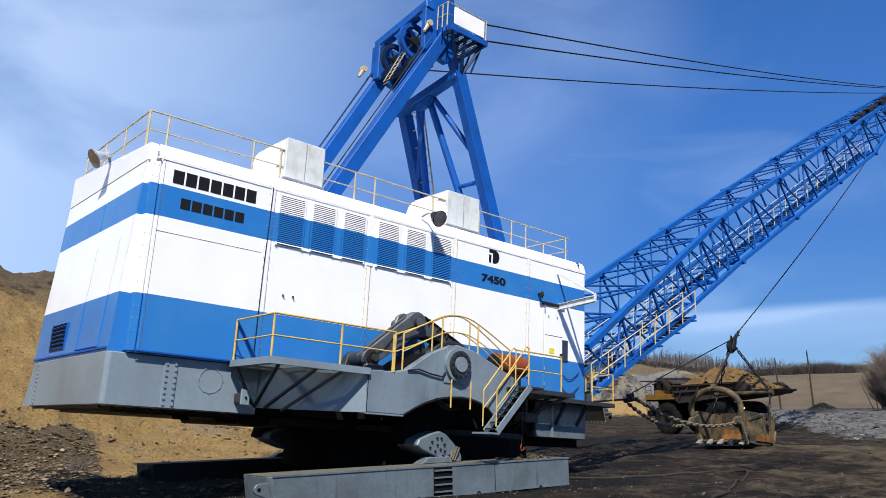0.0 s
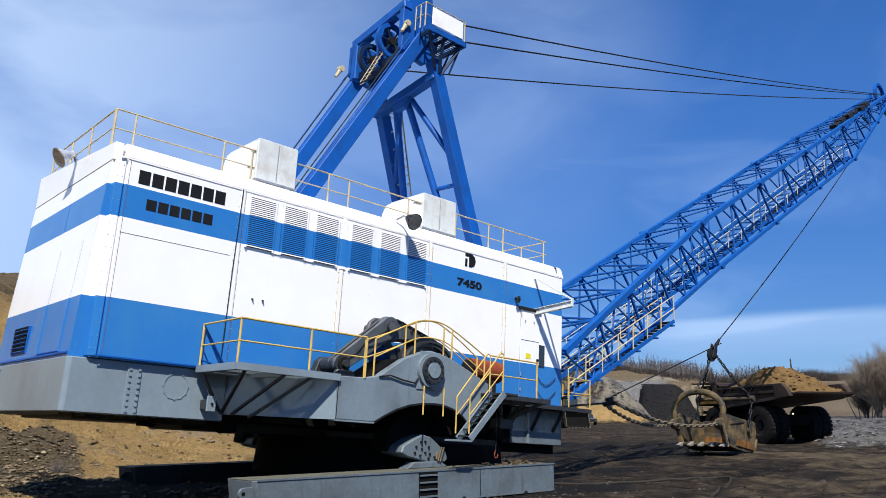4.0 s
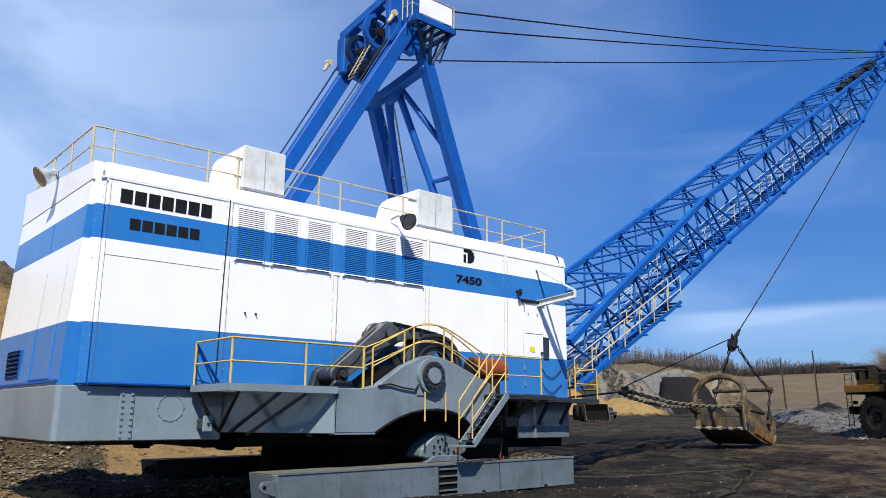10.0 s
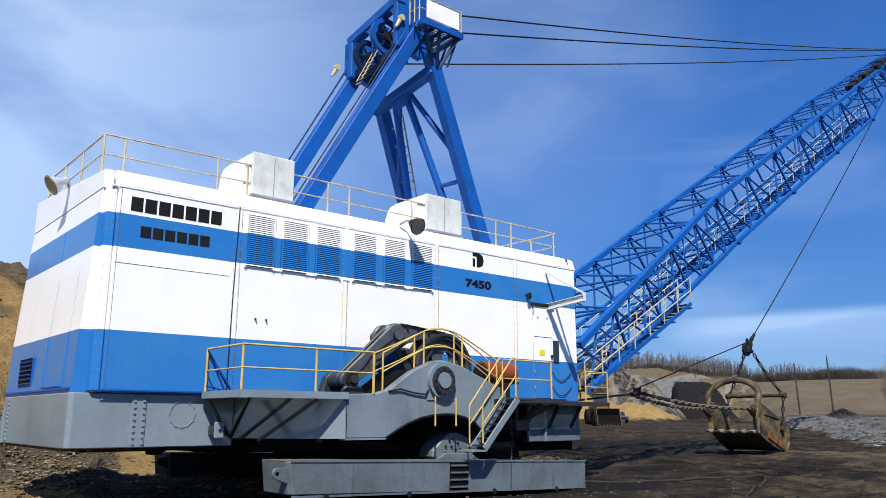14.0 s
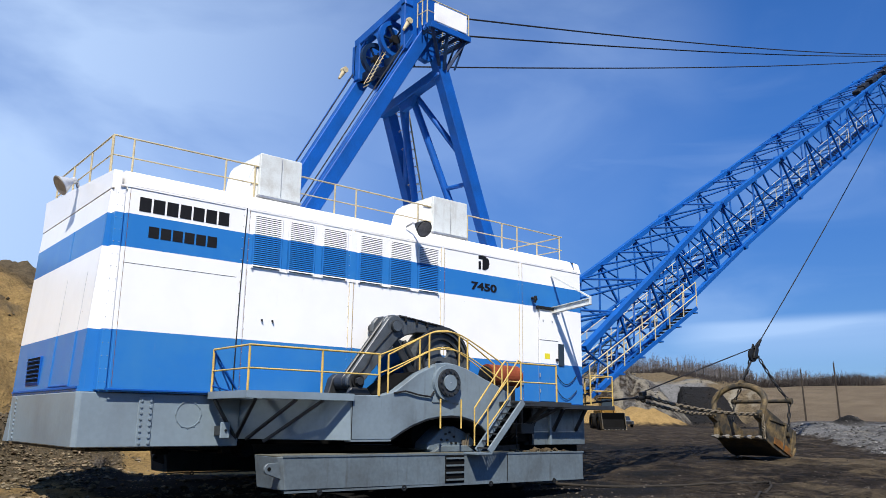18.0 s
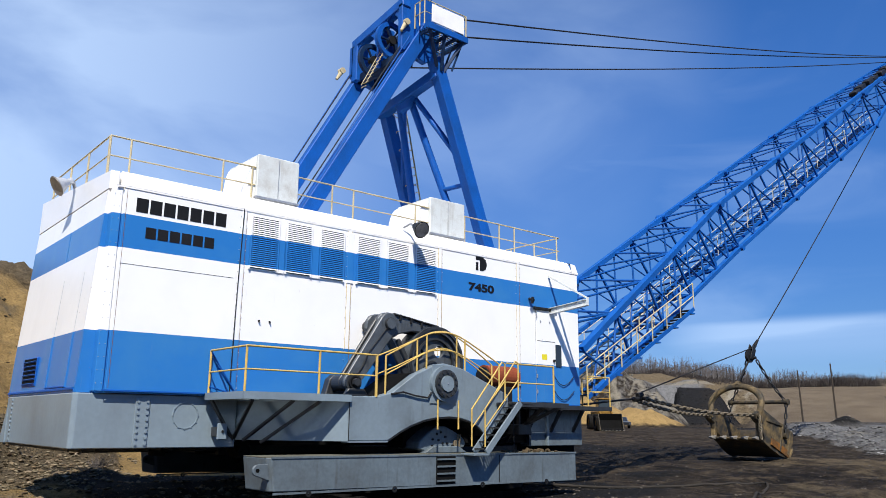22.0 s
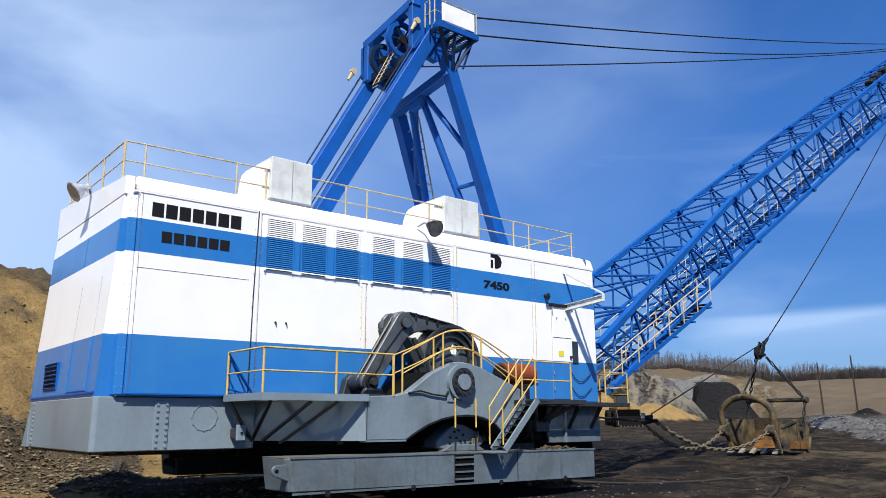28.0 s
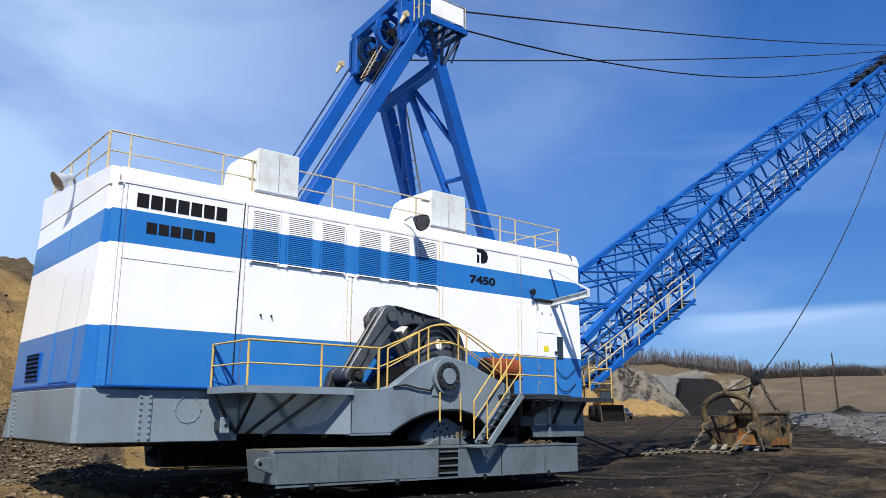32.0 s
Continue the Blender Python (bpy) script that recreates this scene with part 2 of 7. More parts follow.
def glass_mat():
    m, n, l, b = base_mat("dark_cab_glass", 0.08)
    b.inputs["Base Color"].default_value = (0.02, 0.025, 0.03, 1)
    b.inputs["Specular IOR Level"].default_value = 0.8
    return m


M_GLASS = glass_mat()


def lamp_mat():
    m, n, l, b = base_mat("lit_lamp_lens", 0.3)
    b.inputs["Base Color"].default_value = (0.9, 0.85, 0.7, 1)
    b.inputs["Emission Color"].default_value, b.inputs["Emission Strength"].default_value = (1.0, 0.8, 0.5, 1), 4.0
    return m


M_LAMP = lamp_mat()


def bark_mat(name, lo, hi):
    m, n, l, b = base_mat(name, 0.85)
    gi = n.new("ShaderNodeNewGeometry")
    c = ramp(n, l, gi.outputs["Random Per Island"], 0.0, 1.0, lo, hi)
    l.new(c, b.inputs["Base Color"])
    return m


M_BARK = bark_mat("bare_twig_bark", (0.032, 0.028, 0.026), (0.19, 0.17, 0.158))
M_BRUSH = bark_mat("dark_winter_brush", (0.022, 0.019, 0.018), (0.085, 0.072, 0.064))
M_TWIG = bark_mat("pale_brown_twigs", (0.09, 0.07, 0.052), (0.27, 0.22, 0.17))


def rock_mat(name, a, b_, c_):
    m, n, l, b = base_mat(name, 0.9)
    gi = n.new("ShaderNodeNewGeometry")
    r = n.new("ShaderNodeValToRGB")
    e = r.color_ramp.elements
    e[0].color, e[1].color = (*a, 1), (*c_, 1)
    e.new(0.5).color = (*b_, 1)
    l.new(gi.outputs["Random Per Island"], r.inputs["Fac"])
    fine = noise_node(n, l, 9.0, 6)
    c = blend(n, l, 0.5, r.outputs["Color"], ramp(n, l, fine, 0.25, 0.75), "OVERLAY")
    l.new(c, b.inputs["Base Color"])
    bump(n, l, b, fine, 0.6, 0.05)
    return m


M_ROCK = rock_mat("grey_rubble", (0.045, 0.043, 0.039), (0.12, 0.115, 0.107), (0.29, 0.28, 0.265))
M_COAL = rock_mat("coal_lumps", (0.008, 0.008, 0.008), (0.022, 0.021, 0.02), (0.06, 0.056, 0.052))
M_GRAVEL = rock_mat("dirty_gravel", (0.012, 0.010, 0.008), (0.05, 0.04, 0.03), (0.13, 0.112, 0.094))
M_MOUND = rock_mat("mound_stones", (0.04, 0.031, 0.018), (0.10, 0.079, 0.047), (0.20, 0.165, 0.11))
M_CLAYROCK = rock_mat("clay_stones", (0.06, 0.042, 0.025), (0.15, 0.11, 0.066), (0.25, 0.20, 0.14))


def ground_mat():
    """pit floor: dark coal dust and mud, with clay, grey rubble and dry grass where the sheet carries them"""
    m, n, l, b = base_mat("pit_ground", 0.97)
    b.inputs["Specular IOR Level"].default_value = 0.12
    big = noise_node(n, l, 0.12, 6)
    mid = noise_node(n, l, 0.9, 8, rough=0.65)
    fine = noise_node(n, l, 7.0, 8, rough=0.7)

    def tone(lo, hi, src):
        return ramp(n, l, src, 0.3, 0.72, lo, hi)

    chop = noise_node(n, l, 2.6, 6, rough=0.7)
    # wheel-dragged streaks
    tc = n.new("ShaderNodeTexCoord")
    mp = n.new("ShaderNodeMapping")
    mp.vector_type = "TEXTURE"
    mp.inputs["Rotation"].default_value = (0, 0, radians(-63))
    mp.inputs["Scale"].default_value = (7.0, 1.0, 1.0)
    l.new(tc.outputs["Object"], mp.inputs["Vector"])
    st = n.new("ShaderNodeTexNoise")
    st.inputs["Scale"].default_value, st.inputs["Detail"].default_value, st.inputs["Roughness"].default_value, st.inputs["Distortion"].default_value = 0.8, 7.0, 0.7, 0.6
    l.new(mp.outputs["Vector"], st.inputs["Vector"])
    floor = ramp(n, l, st.outputs["Fac"], 0.38, 0.62, (0.012, 0.0095, 0.007), (0.082, 0.062, 0.041))
    floor = blend(n, l, ramp(n, l, mid, 0.47, 0.60), floor, (0.118, 0.089, 0.058))
    floor = blend(n, l, ramp(n, l, chop, 0.40, 0.58, (1, 1, 1), (0, 0, 0)), floor, blend(n, l, 0.6, floor, (0.010, 0.008, 0.006)))
    floor = blend(n, l, 0.8, floor, ramp(n, l, fine, 0.36, 0.60, (0.42, 0.42, 0.42), (1.0, 1.0, 1.0)), "MULTIPLY")
    floor = blend(n, l, ramp(n, l, big, 0.50, 0.60), floor, blend(n, l, 0.35, floor, (0.014, 0.011, 0.008)))
    clay = blend(n, l, 0.5, tone((0.20, 0.128, 0.045), (0.46, 0.305, 0.118), mid), tone((0.06, 0.038, 0.016), (0.56, 0.375, 0.155), fine))
    rub = blend(n, l, 0.5, tone((0.055, 0.054, 0.052), (0.19, 0.187, 0.18), mid), tone((0.04, 0.04, 0.041), (0.31, 0.305, 0.295), fine))
    dry = blend(n, l, 0.5, tone((0.075, 0.056, 0.034), (0.19, 0.15, 0.10), big), tone((0.08, 0.06, 0.04), (0.20, 0.155, 0.105), fine))
    brown = blend(n, l, 0.5, tone((0.055, 0.042, 0.024), (0.18, 0.135, 0.078), mid), tone((0.036, 0.028, 0.017), (0.24, 0.185, 0.115), fine))
    c = floor
    # the coal layer also carries the shadow painted below the machine
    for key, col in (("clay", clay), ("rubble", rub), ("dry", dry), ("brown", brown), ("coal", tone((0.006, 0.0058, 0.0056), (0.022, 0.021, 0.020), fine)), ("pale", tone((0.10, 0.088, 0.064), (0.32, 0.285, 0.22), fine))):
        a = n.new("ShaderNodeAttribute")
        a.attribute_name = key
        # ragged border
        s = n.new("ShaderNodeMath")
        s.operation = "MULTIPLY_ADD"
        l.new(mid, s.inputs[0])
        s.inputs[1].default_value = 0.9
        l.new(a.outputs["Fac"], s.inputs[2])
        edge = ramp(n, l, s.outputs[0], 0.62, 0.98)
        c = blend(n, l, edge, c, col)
    l.new(c, b.inputs["Base Color"])
    h = n.new("ShaderNodeMath")
    h.operation = "MULTIPLY_ADD"
    l.new(mid, h.inputs[0])
    h.inputs[1].default_value = 2.0
    h2 = n.new("ShaderNodeMath")
    h2.operation = "MULTIPLY_ADD"
    l.new(chop, h2.inputs[0])
    h2.inputs[1].default_value = 1.2
    l.new(fine, h2.inputs[2])
    l.new(h2.outputs[0], h.inputs[2])
    bump(n, l, b, h.outputs[0], 1.0, 0.22)
    return m


M_GROUND = ground_mat()

# mesh helpers
def part(name, bm, mat, parent, label=""):
    me = bpy.data.meshes.new(name)
    bm.to_mesh(me)
    bm.free()
    for mm in (mat if isinstance(mat, (list, tuple)) else [mat]):
        me.materials.append(mm)
    ob = new(name, me)
    ob.parent = parent
    if label:
        ob["label"] = label
    return ob


def share(name, me, parent, m):
    ob = new(name, me)
    ob.parent = parent
    ob.matrix_basis = m
    return ob


def thing(name, label, category, m=None, group="", kind=""):
    ob = new(name)
    if m is not None:
        ob.matrix_basis = m
    return tagged(ob, label, category, group, kind)


def raw(name, verts, faces, mat, parent=None, smooth=False):
    me = bpy.data.meshes.new(name)
    me.from_pydata(verts, [], faces)
    me.materials.append(mat)
    if smooth:
        me.shade_smooth()
    ob = new(name, me)
    ob.parent = parent
    return ob


def bevel(bm, w, geom=None):
    bmesh.ops.bevel(bm, geom=geom or list(bm.edges), offset=w, segments=1, affect="EDGES", clamp_overlap=True)


def box(x0, x1, y0, y1, z0, z1, bev=0.0, bm=None):
    bm2 = bmesh.new()
    bmesh.ops.create_cube(bm2, size=1, matrix=Matrix.Translation(((x0 + x1) / 2, (y0 + y1) / 2, (z0 + z1) / 2)) @ Matrix.Diagonal((x1 - x0, y1 - y0, z1 - z0, 1)))
    if bev:
        bevel(bm2, bev)
    return merge(bm, bm2)


def merge(bm, bm2):
    if bm is None:
        return bm2
    me = bpy.data.meshes.new("tmp")
    bm2.to_mesh(me)
    bm2.free()
    bm.from_mesh(me)
    bpy.data.meshes.remove(me)
    return bm


def frame_of(a, b):
    a, b = Vector(a), Vector(b)
    d = b - a
    return Matrix.Translation((a + b) / 2) @ d.to_track_quat("Z", "Y").to_matrix().to_4x4(), d.length


def tube(a, b, r, n=8, bm=None, r2=None):
    m, ln = frame_of(a, b)
    bm2 = bmesh.new()
    bmesh.ops.create_cone(bm2, cap_ends=True, segments=n, radius1=r, radius2=r if r2 is None else r2, depth=ln, matrix=m)
    return merge(bm, bm2)


def beam(a, b, w, h, bm=None, bev=0.0, up=(0, 0, 1)):
    """a bar of rectangular section from a to b; h is measured towards up"""
    a, b = Vector(a), Vector(b)
    d = (b - a).normalized()
    s = d.cross(Vector(up))
    s = s.normalized() if s.length > 1e-4 else Vector((1, 0, 0))
    u = s.cross(d)
    m = Matrix((s, d, u)).transposed().to_4x4()
    m.translation = (a + b) / 2
    bm2 = bmesh.new()
    bmesh.ops.create_cube(bm2, size=1, matrix=m @ Matrix.Diagonal((w, (b - a).length, h, 1)))
    if bev:
        bevel(bm2, bev)
    return merge(bm, bm2)


def plate(pts, y0, y1, bm=None, bev=0.0, axis="y"):
    """an outline in x and z (or y and z with axis x), thick from y0 to y1"""
    bm2 = bmesh.new()
    put = {"y": lambda p, t: (p[0], t, p[1]), "x": lambda p, t: (t, p[0], p[1]), "z": lambda p, t: (p[0], p[1], t)}[axis]
    vs = [bm2.verts.new(put(p, y0)) for p in pts]
    f = bm2.faces.new(vs)
    r = bmesh.ops.extrude_face_region(bm2, geom=[f])
    d = Vector(put((0, 0), y1 - y0))
    bmesh.ops.translate(bm2, vec=d, verts=[v for v in r["geom"] if isinstance(v, bmesh.types.BMVert)])
    bmesh.ops.recalc_face_normals(bm2, faces=bm2.faces)
    if bev:
        bevel(bm2, bev)
    return merge(bm, bm2)


def ring(c, axis, r0, r1, w, n=32, bm=None):
    """a flat ring round axis 'y' (or x, z), inner radius r0, outer r1, width w"""
    vs, fs = [], []
    for i in range(n):
        a = 2 * math.pi * i / n
        ca, sa = math.cos(a), math.sin(a)
        for r, o in ((r1, -w / 2), (r1, w / 2), (r0, w / 2), (r0, -w / 2)):
            p = {"y": (ca * r, o, sa * r), "x": (o, ca * r, sa * r), "z": (ca * r, sa * r, o)}[axis]
            vs.append(tuple(c[k] + p[k] for k in range(3)))
        for k in range(4):
            fs.append((4 * i + k, 4 * i + (k + 1) % 4, 4 * ((i + 1) % n) + (k + 1) % 4, 4 * ((i + 1) % n) + k))
    me = bpy.data.meshes.new("tmp")
    me.from_pydata(vs, [], fs)
    bm2 = bmesh.new()
    bm2.from_mesh(me)
    bpy.data.meshes.remove(me)
    bmesh.ops.recalc_face_normals(bm2, faces=bm2.faces)
    return merge(bm, bm2)


def polyline(pts, r, bm=None, n=8):
    """one bent pipe along pts, mitred at the bends"""
    pts = [Vector(p) for p in pts]
    b2, rows = bmesh.new(), []
    dirs = [(q - p).normalized() for p, q in zip(pts, pts[1:])]
    s = dirs[0].orthogonal().normalized()
    for k, p in enumerate(pts):
        d0, d1 = dirs[max(k - 1, 0)], dirs[min(k, len(dirs) - 1)]
        m = (d0 + d1)
        m = m.normalized() if m.length > 1e-4 else d1
        s = (s - m * s.dot(m)).normalized()
        u = m.cross(s)
        wide = min(1.5, 1 / max(0.3, m.dot(d1)))
        flat = d1 - d0
        row = []
        for i in range(n):
            o = s * math.cos(6.2832 * i / n) + u * math.sin(6.2832 * i / n)
            if flat.length > 1e-3:
                f = (flat - m * flat.dot(m)).normalized()
                o = o + f * (o.dot(f) * (wide - 1))
            row.append(b2.verts.new(p + o * r))
        rows.append(row)
    for a, b in zip(rows, rows[1:]):
        for i in range(n):
            b2.faces.new((a[i], a[(i + 1) % n], b[(i + 1) % n], b[i]))
    b2.faces.new(rows[0])
    b2.faces.new(rows[-1][::-1])
    bmesh.ops.recalc_face_normals(b2, faces=b2.faces)
    return merge(bm, b2)


def sweep(pts, r, r2, n=8, up=None):
    """one bent bar of oval section along pts: r in the plane of the bend, r2 across it"""
    pts = [Vector(p) for p in pts]
    axis = Vector((0, 0, 0))
    for p, q, w in zip(pts, pts[1:], pts[2:]):
        axis += (q - p).cross(w - q)
    axis = axis.normalized() if axis.length > 1e-6 else Vector((0, 1, 0))
    bm, rows = bmesh.new(), []
    for k, p in enumerate(pts):
        t = (pts[min(k + 1, len(pts) - 1)] - pts[max(k - 1, 0)]).normalized()
        s = axis.cross(t).normalized()
        u = t.cross(s)
        rows.append([bm.verts.new(p + s * (math.cos(6.2832 * i / n) * r) + u * (math.sin(6.2832 * i / n) * r2)) for i in range(n)])
    for a, b in zip(rows, rows[1:]):
        for i in range(n):
            bm.faces.new((a[i], a[(i + 1) % n], b[(i + 1) % n], b[i]))
    bm.faces.new(rows[0])
    bm.faces.new(rows[-1][::-1])
    bmesh.ops.recalc_face_normals(bm, faces=bm.faces)
    for f in bm.faces:
        f.smooth = True
    return bm


def lerp(a, b, t):
    return tuple(x + (y - x) * t for x, y in zip(a, b))


def railing(name, parent, path, height, r, mat, posts, mid=True, skip_mid=False, label="", up=Vector((0, 0, 1)), toe=False):
    """handrail along path (foot points); posts at each distance fraction list per leg"""
    rail = part(name, polyline([Vector(p) + up * height for p in path], r), mat, parent, label)
    if mid:
        part("mid_rail", polyline([Vector(p) + up * height * 0.5 for p in path], r * 0.8), mat, rail)
    for leg, fr in enumerate(posts):
        for t in fr:
            p = Vector(lerp(path[leg], path[leg + 1], t))
            part("post", tube(p, p + up * height, r * 1.15), mat, rail)
    return rail


def value_noise(x, y, seed):
    xi, yi = np.floor(x).astype(np.int64), np.floor(y).astype(np.int64)
    xf, yf = x - xi, y - yi
    u, v = xf * xf * (3 - 2 * xf), yf * yf * (3 - 2 * yf)

    def h(i, j):
        k = (i * 374761393 + j * 668265263 + seed * 982451653) & 0x7FFFFFFF
        k = ((k ^ (k >> 13)) * 1274126177) & 0x7FFFFFFF
        return ((k ^ (k >> 16)) & 0xFFFF) / 65535.0

    return (h(xi, yi) * (1 - u) + h(xi + 1, yi) * u) * (1 - v) + (h(xi, yi + 1) * (1 - u) + h(xi + 1, yi + 1) * u) * v


def fbm(x, y, seed, octaves=5, gain=0.5):
    t, a, s = np.zeros_like(x), 1.0, 0.0
    for k in range(octaves):
        t = t + a * value_noise(x * 2 ** k + 17.3 * k, y * 2 ** k - 9.1 * k, seed + k)
        s += a
        a *= gain
    return t / s - 0.5


def step(a, b, x):
    t = np.clip((x - a) / (b - a), 0, 1)
    return t * t * (3 - 2 * t)

# the ground: one sheet round the machine out to the horizon; headings are degrees from +y towards +x as seen from the eye
def polar(az, r):
    a = np.radians(az)
    return EYE[0] + r * np.sin(a), EYE[1] + r * np.cos(a)


def terrain(x, y):
    x, y = np.asarray(x, float), np.asarray(y, float)
    dx, dy = x - EYE[0], y - EYE[1]
    r = np.hypot(dx, dy)
    az = np.degrees(np.arctan2(dx, dy))
    n1 = fbm(x / 9, y / 9, 3)
    n2 = fbm(x / 2.2, y / 2.2, 11)
    n3 = fbm(x / 35, y / 35, 23)
    n4 = fbm(x / 0.75, y / 0.75, 31)
    n5 = fbm(x / 3.4 + 0.6 * n2, y / 0.9, 37)
    z = 0.33 * step(24, 40, r - 0) + 1.1 * step(75, 140, r)
    z = z + 0.16 * n2 * step(8, 26, r) + 0.25 * n1 * step(18, 60, r)
    pad = 1 - step(9, 15, np.hypot(x - 8, y - 3))
    z = z * (1 - pad)
    sec = step(-100, -70, az) * (1 - step(100, 130, az))
    # clay bank behind the tail
    win = step(-70, -50, az) * (1 - step(40, 47, az))
    foot = 36 + 0.75 * np.clip(az - 9, 0, 60) + 5 * n1
    d = r - foot
    bank = win * (13.2 * (0.35 * step(0, 10, d) + 0.65 * step(8, 28, d)) + 3.4 * n1 * step(2, 14, d) + 1.8 * n2 * step(0, 8, d) + 3.0 * n3 * step(10, 40, d))
    berm = win * 1.7 * np.exp(-((r - foot + 6) / 4.5) ** 2) * (0.7 + 1.6 * n1 + 1.0 * n2)
    z = z + bank + np.clip(berm, 0, 9)

    # low tipped mound of stones beyond the tail
    mound = (1 - step(16.8, 19.2, az + 0.9 * n2)) * step(-40, -20, az) * np.exp(-((r - 30.5 - 2 * n1) / 4.2) ** 2)
    z = z + mound * (0.26 + 0.35 * n1 + 0.3 * n2 + 0.2 * n4)

    # waste cone, clay heap, dark tip, pit wall and field beyond
    def cone(ca, cr, height, radius, sharp=1.0):
        cx, cy = polar(ca, cr)
        q = np.hypot(x - cx, y - cy) / radius
        return height * np.clip(1 - q, 0, 1) ** sharp

    pile = np.maximum(cone(52.5, 168, 13.2, 14.8, 0.8), cone(47, 175, 13, 19, 0.8))
    pile = pile + (2.6 * n1 + 2.6 * n2) * np.clip(pile / 3, 0, 1)
    heap = np.maximum.reduce([cone(50.5, 150, 5.8, 6.5), cone(51.9, 147, 4.0, 8.0, 0.8), cone(53.6, 146, 3.9, 7.0, 0.8), cone(54.9, 146, 3.3, 5.6, 0.8), cone(56.0, 146, 1.8, 4.0)])
    heap = heap + 0.8 * n2 * np.clip(heap, 0, 1)
    knob = cone(67.2, 96, 1.1, 2.1) + cone(66.6, 95, 0.6, 1.9)
    knob = knob + 0.5 * n2 * np.clip(knob, 0, 1)
    far = step(44, 48, az) * (1 - step(96, 106, az))
    right = step(60.0, 63.5, az)
    lip = 17.0 - 3.2 * step(56, 62, az)
    cut = far * (1 - right) * (lip * (0.75 * step(232, 246, r) + 0.25 * step(246, 275, r)) + 5.0 * n1 * step(230, 240, r) * (1 - step(262, 285, r)))
    ragged = az + 0.45 * n2 + 0.5 * n1
    dark = far * step(56.2, 56.9, ragged) * (1 - step(59.0, 61.0, ragged)) * (9.3 + 1.0 * n1 + 0.9 * n2) * step(168, 208, r) * (1 - step(212, 232, r))
    shelf = far * step(61.0, 64.5, az) * 1.2 * step(58, 90, r)
    field = far * right * 12.4 * step(185, 300, r)
    apron = step(0, 12, r - (74 - 5.0 * np.clip(az - 63.7, 0, 5)))
    rubble = far * step(61.5, 64.5, az) * (1 - step(84, 90, az)) * apron * (1 - step(92, 112, r)) * (0.15 + 1.1 * n1 + 1.0 * n2)
    z = z + pile + heap + dark + knob + cut + field + shelf + np.clip(rubble, -0.2, 9)
    z = z + 13.0 * sec * (1 - far) * (1 - win) * step(120, 220, r) + 3.0 * n3 * step(280, 420, r)
    # shallow ruts where machines have passed
    z = z + 0.05 * np.sin(0.9 * x + 2.2 * y + 3.0 * n1) * step(12, 22, r) * (1 - step(60, 80, r)) * (1 - win * step(-3, 0, d))
    lively = step(9, 14, r) * (1 - step(95, 120, r)) * (1 - pad)
    z = z + lively * (0.26 * n4 + 0.17 * n5) * (1 - 0.75 * step(20, 24, x) * (1 - step(35, 38, x)) * step(-1, 1, y) * (1 - step(6, 8, y)))
    # screes run straight down the waste cone
    cx, cy = polar(52.5, 168)
    around = np.arctan2(y - cy, x - cx)
    runs = fbm(around * 7.0, np.hypot(x - cx, y - cy) / 30, 61)
    # what lies on it
    on = np.clip(bank * 0.6, 0, 1)
    top = step(7.0, 9.5, bank + 4 * n1)
    apart = step(11, 20, r) * (1 - step(24, 34, az)) * step(-75, -60, az)
    mid = step(3.5, 5.5, bank + 3 * n1) * (1 - step(6.5, 8.5, bank + 4 * n1))
    clay = on * (0.75 + 0.3 * mid + 1.2 * n1 + 0.8 * n3 - 0.5 * top) + apart * (1 - on) * (0.72 + 1.1 * n2) + np.clip(heap / 1.2, 0, 1) * (0.75 + 0.8 * n1)
    brown = on * (0.18 + 0.45 * top - 0.6 * mid - 2.0 * n1 + 1.6 * n2 + 0.25 * (1 - step(11, 15, az))) + apart * (1 - on) * (0.16 + 1.4 * n1) + far * (1 - right) * step(252, 262, r) * (0.75 + 0.8 * n2) + far * (1 - right) * step(225, 236, r) * step(57.5, 59.5, az) * (0.6 + 0.9 * n1) + step(57, 66, az) * step(11, 14, r) * (1 - step(38, 52, r)) * (0.50 + 1.5 * n1 + 0.9 * n2)
    rub = np.clip(berm / 0.6, 0, 1) * (0.1 + 0.8 * n2) + far * step(61.5, 64.5, az) * apron * (1 - step(110, 150, r)) * (0.48 + 0.5 * n1) + np.clip(pile / 1.5, 0, 1) * (0.58 + 1.6 * n1) + far * (1 - right) * step(225, 236, r) * 0.75 * (1 - 0.75 * step(57.5, 59.5, az))
    dry = far * right * step(150, 185, r) * 0.95 + step(285, 330, r) * 0.9
    coal = np.clip(dark / 1.2, 0, 1) * (0.78 - 0.3 * step(57.6, 58.6, ragged)) * (1 - step(232, 240, r)) + far * step(56.5, 58, az) * (1 - step(62.5, 64, az)) * step(125, 140, r) * (1 - step(165, 175, r)) * (0.45 + 0.5 * n1) + np.clip(knob / 0.8, 0, 1) * 0.7
    strata = far * (1 - right) * step(233, 238, r) * (1 - step(252, 262, r)) * (0.26 + 0.5 * np.sin(2.1 * cut + 5.0 * n3 + 2.0 * n1) + 0.8 * n1 + 0.6 * n2)
    pale = strata + np.clip(pile / 1.5, 0, 1) * (0.34 + 2.6 * runs + 0.4 * n2) + far * step(61.5, 64.5, az) * apron * (1 - step(100, 120, r)) * (0.0 + 1.1 * n2)
    # scraped hollow where the bucket is set down
    z = z - 0.13 * step(25, 28, x) * (1 - step(32.5, 33.2, x)) * step(-1.5, 0.5, y) * (1 - step(6, 8, y))
    stony = step(0.12, 0.4, mound + 0.3 * n2)
    plain = apart * (1 - stony) * step(22, 25, r)
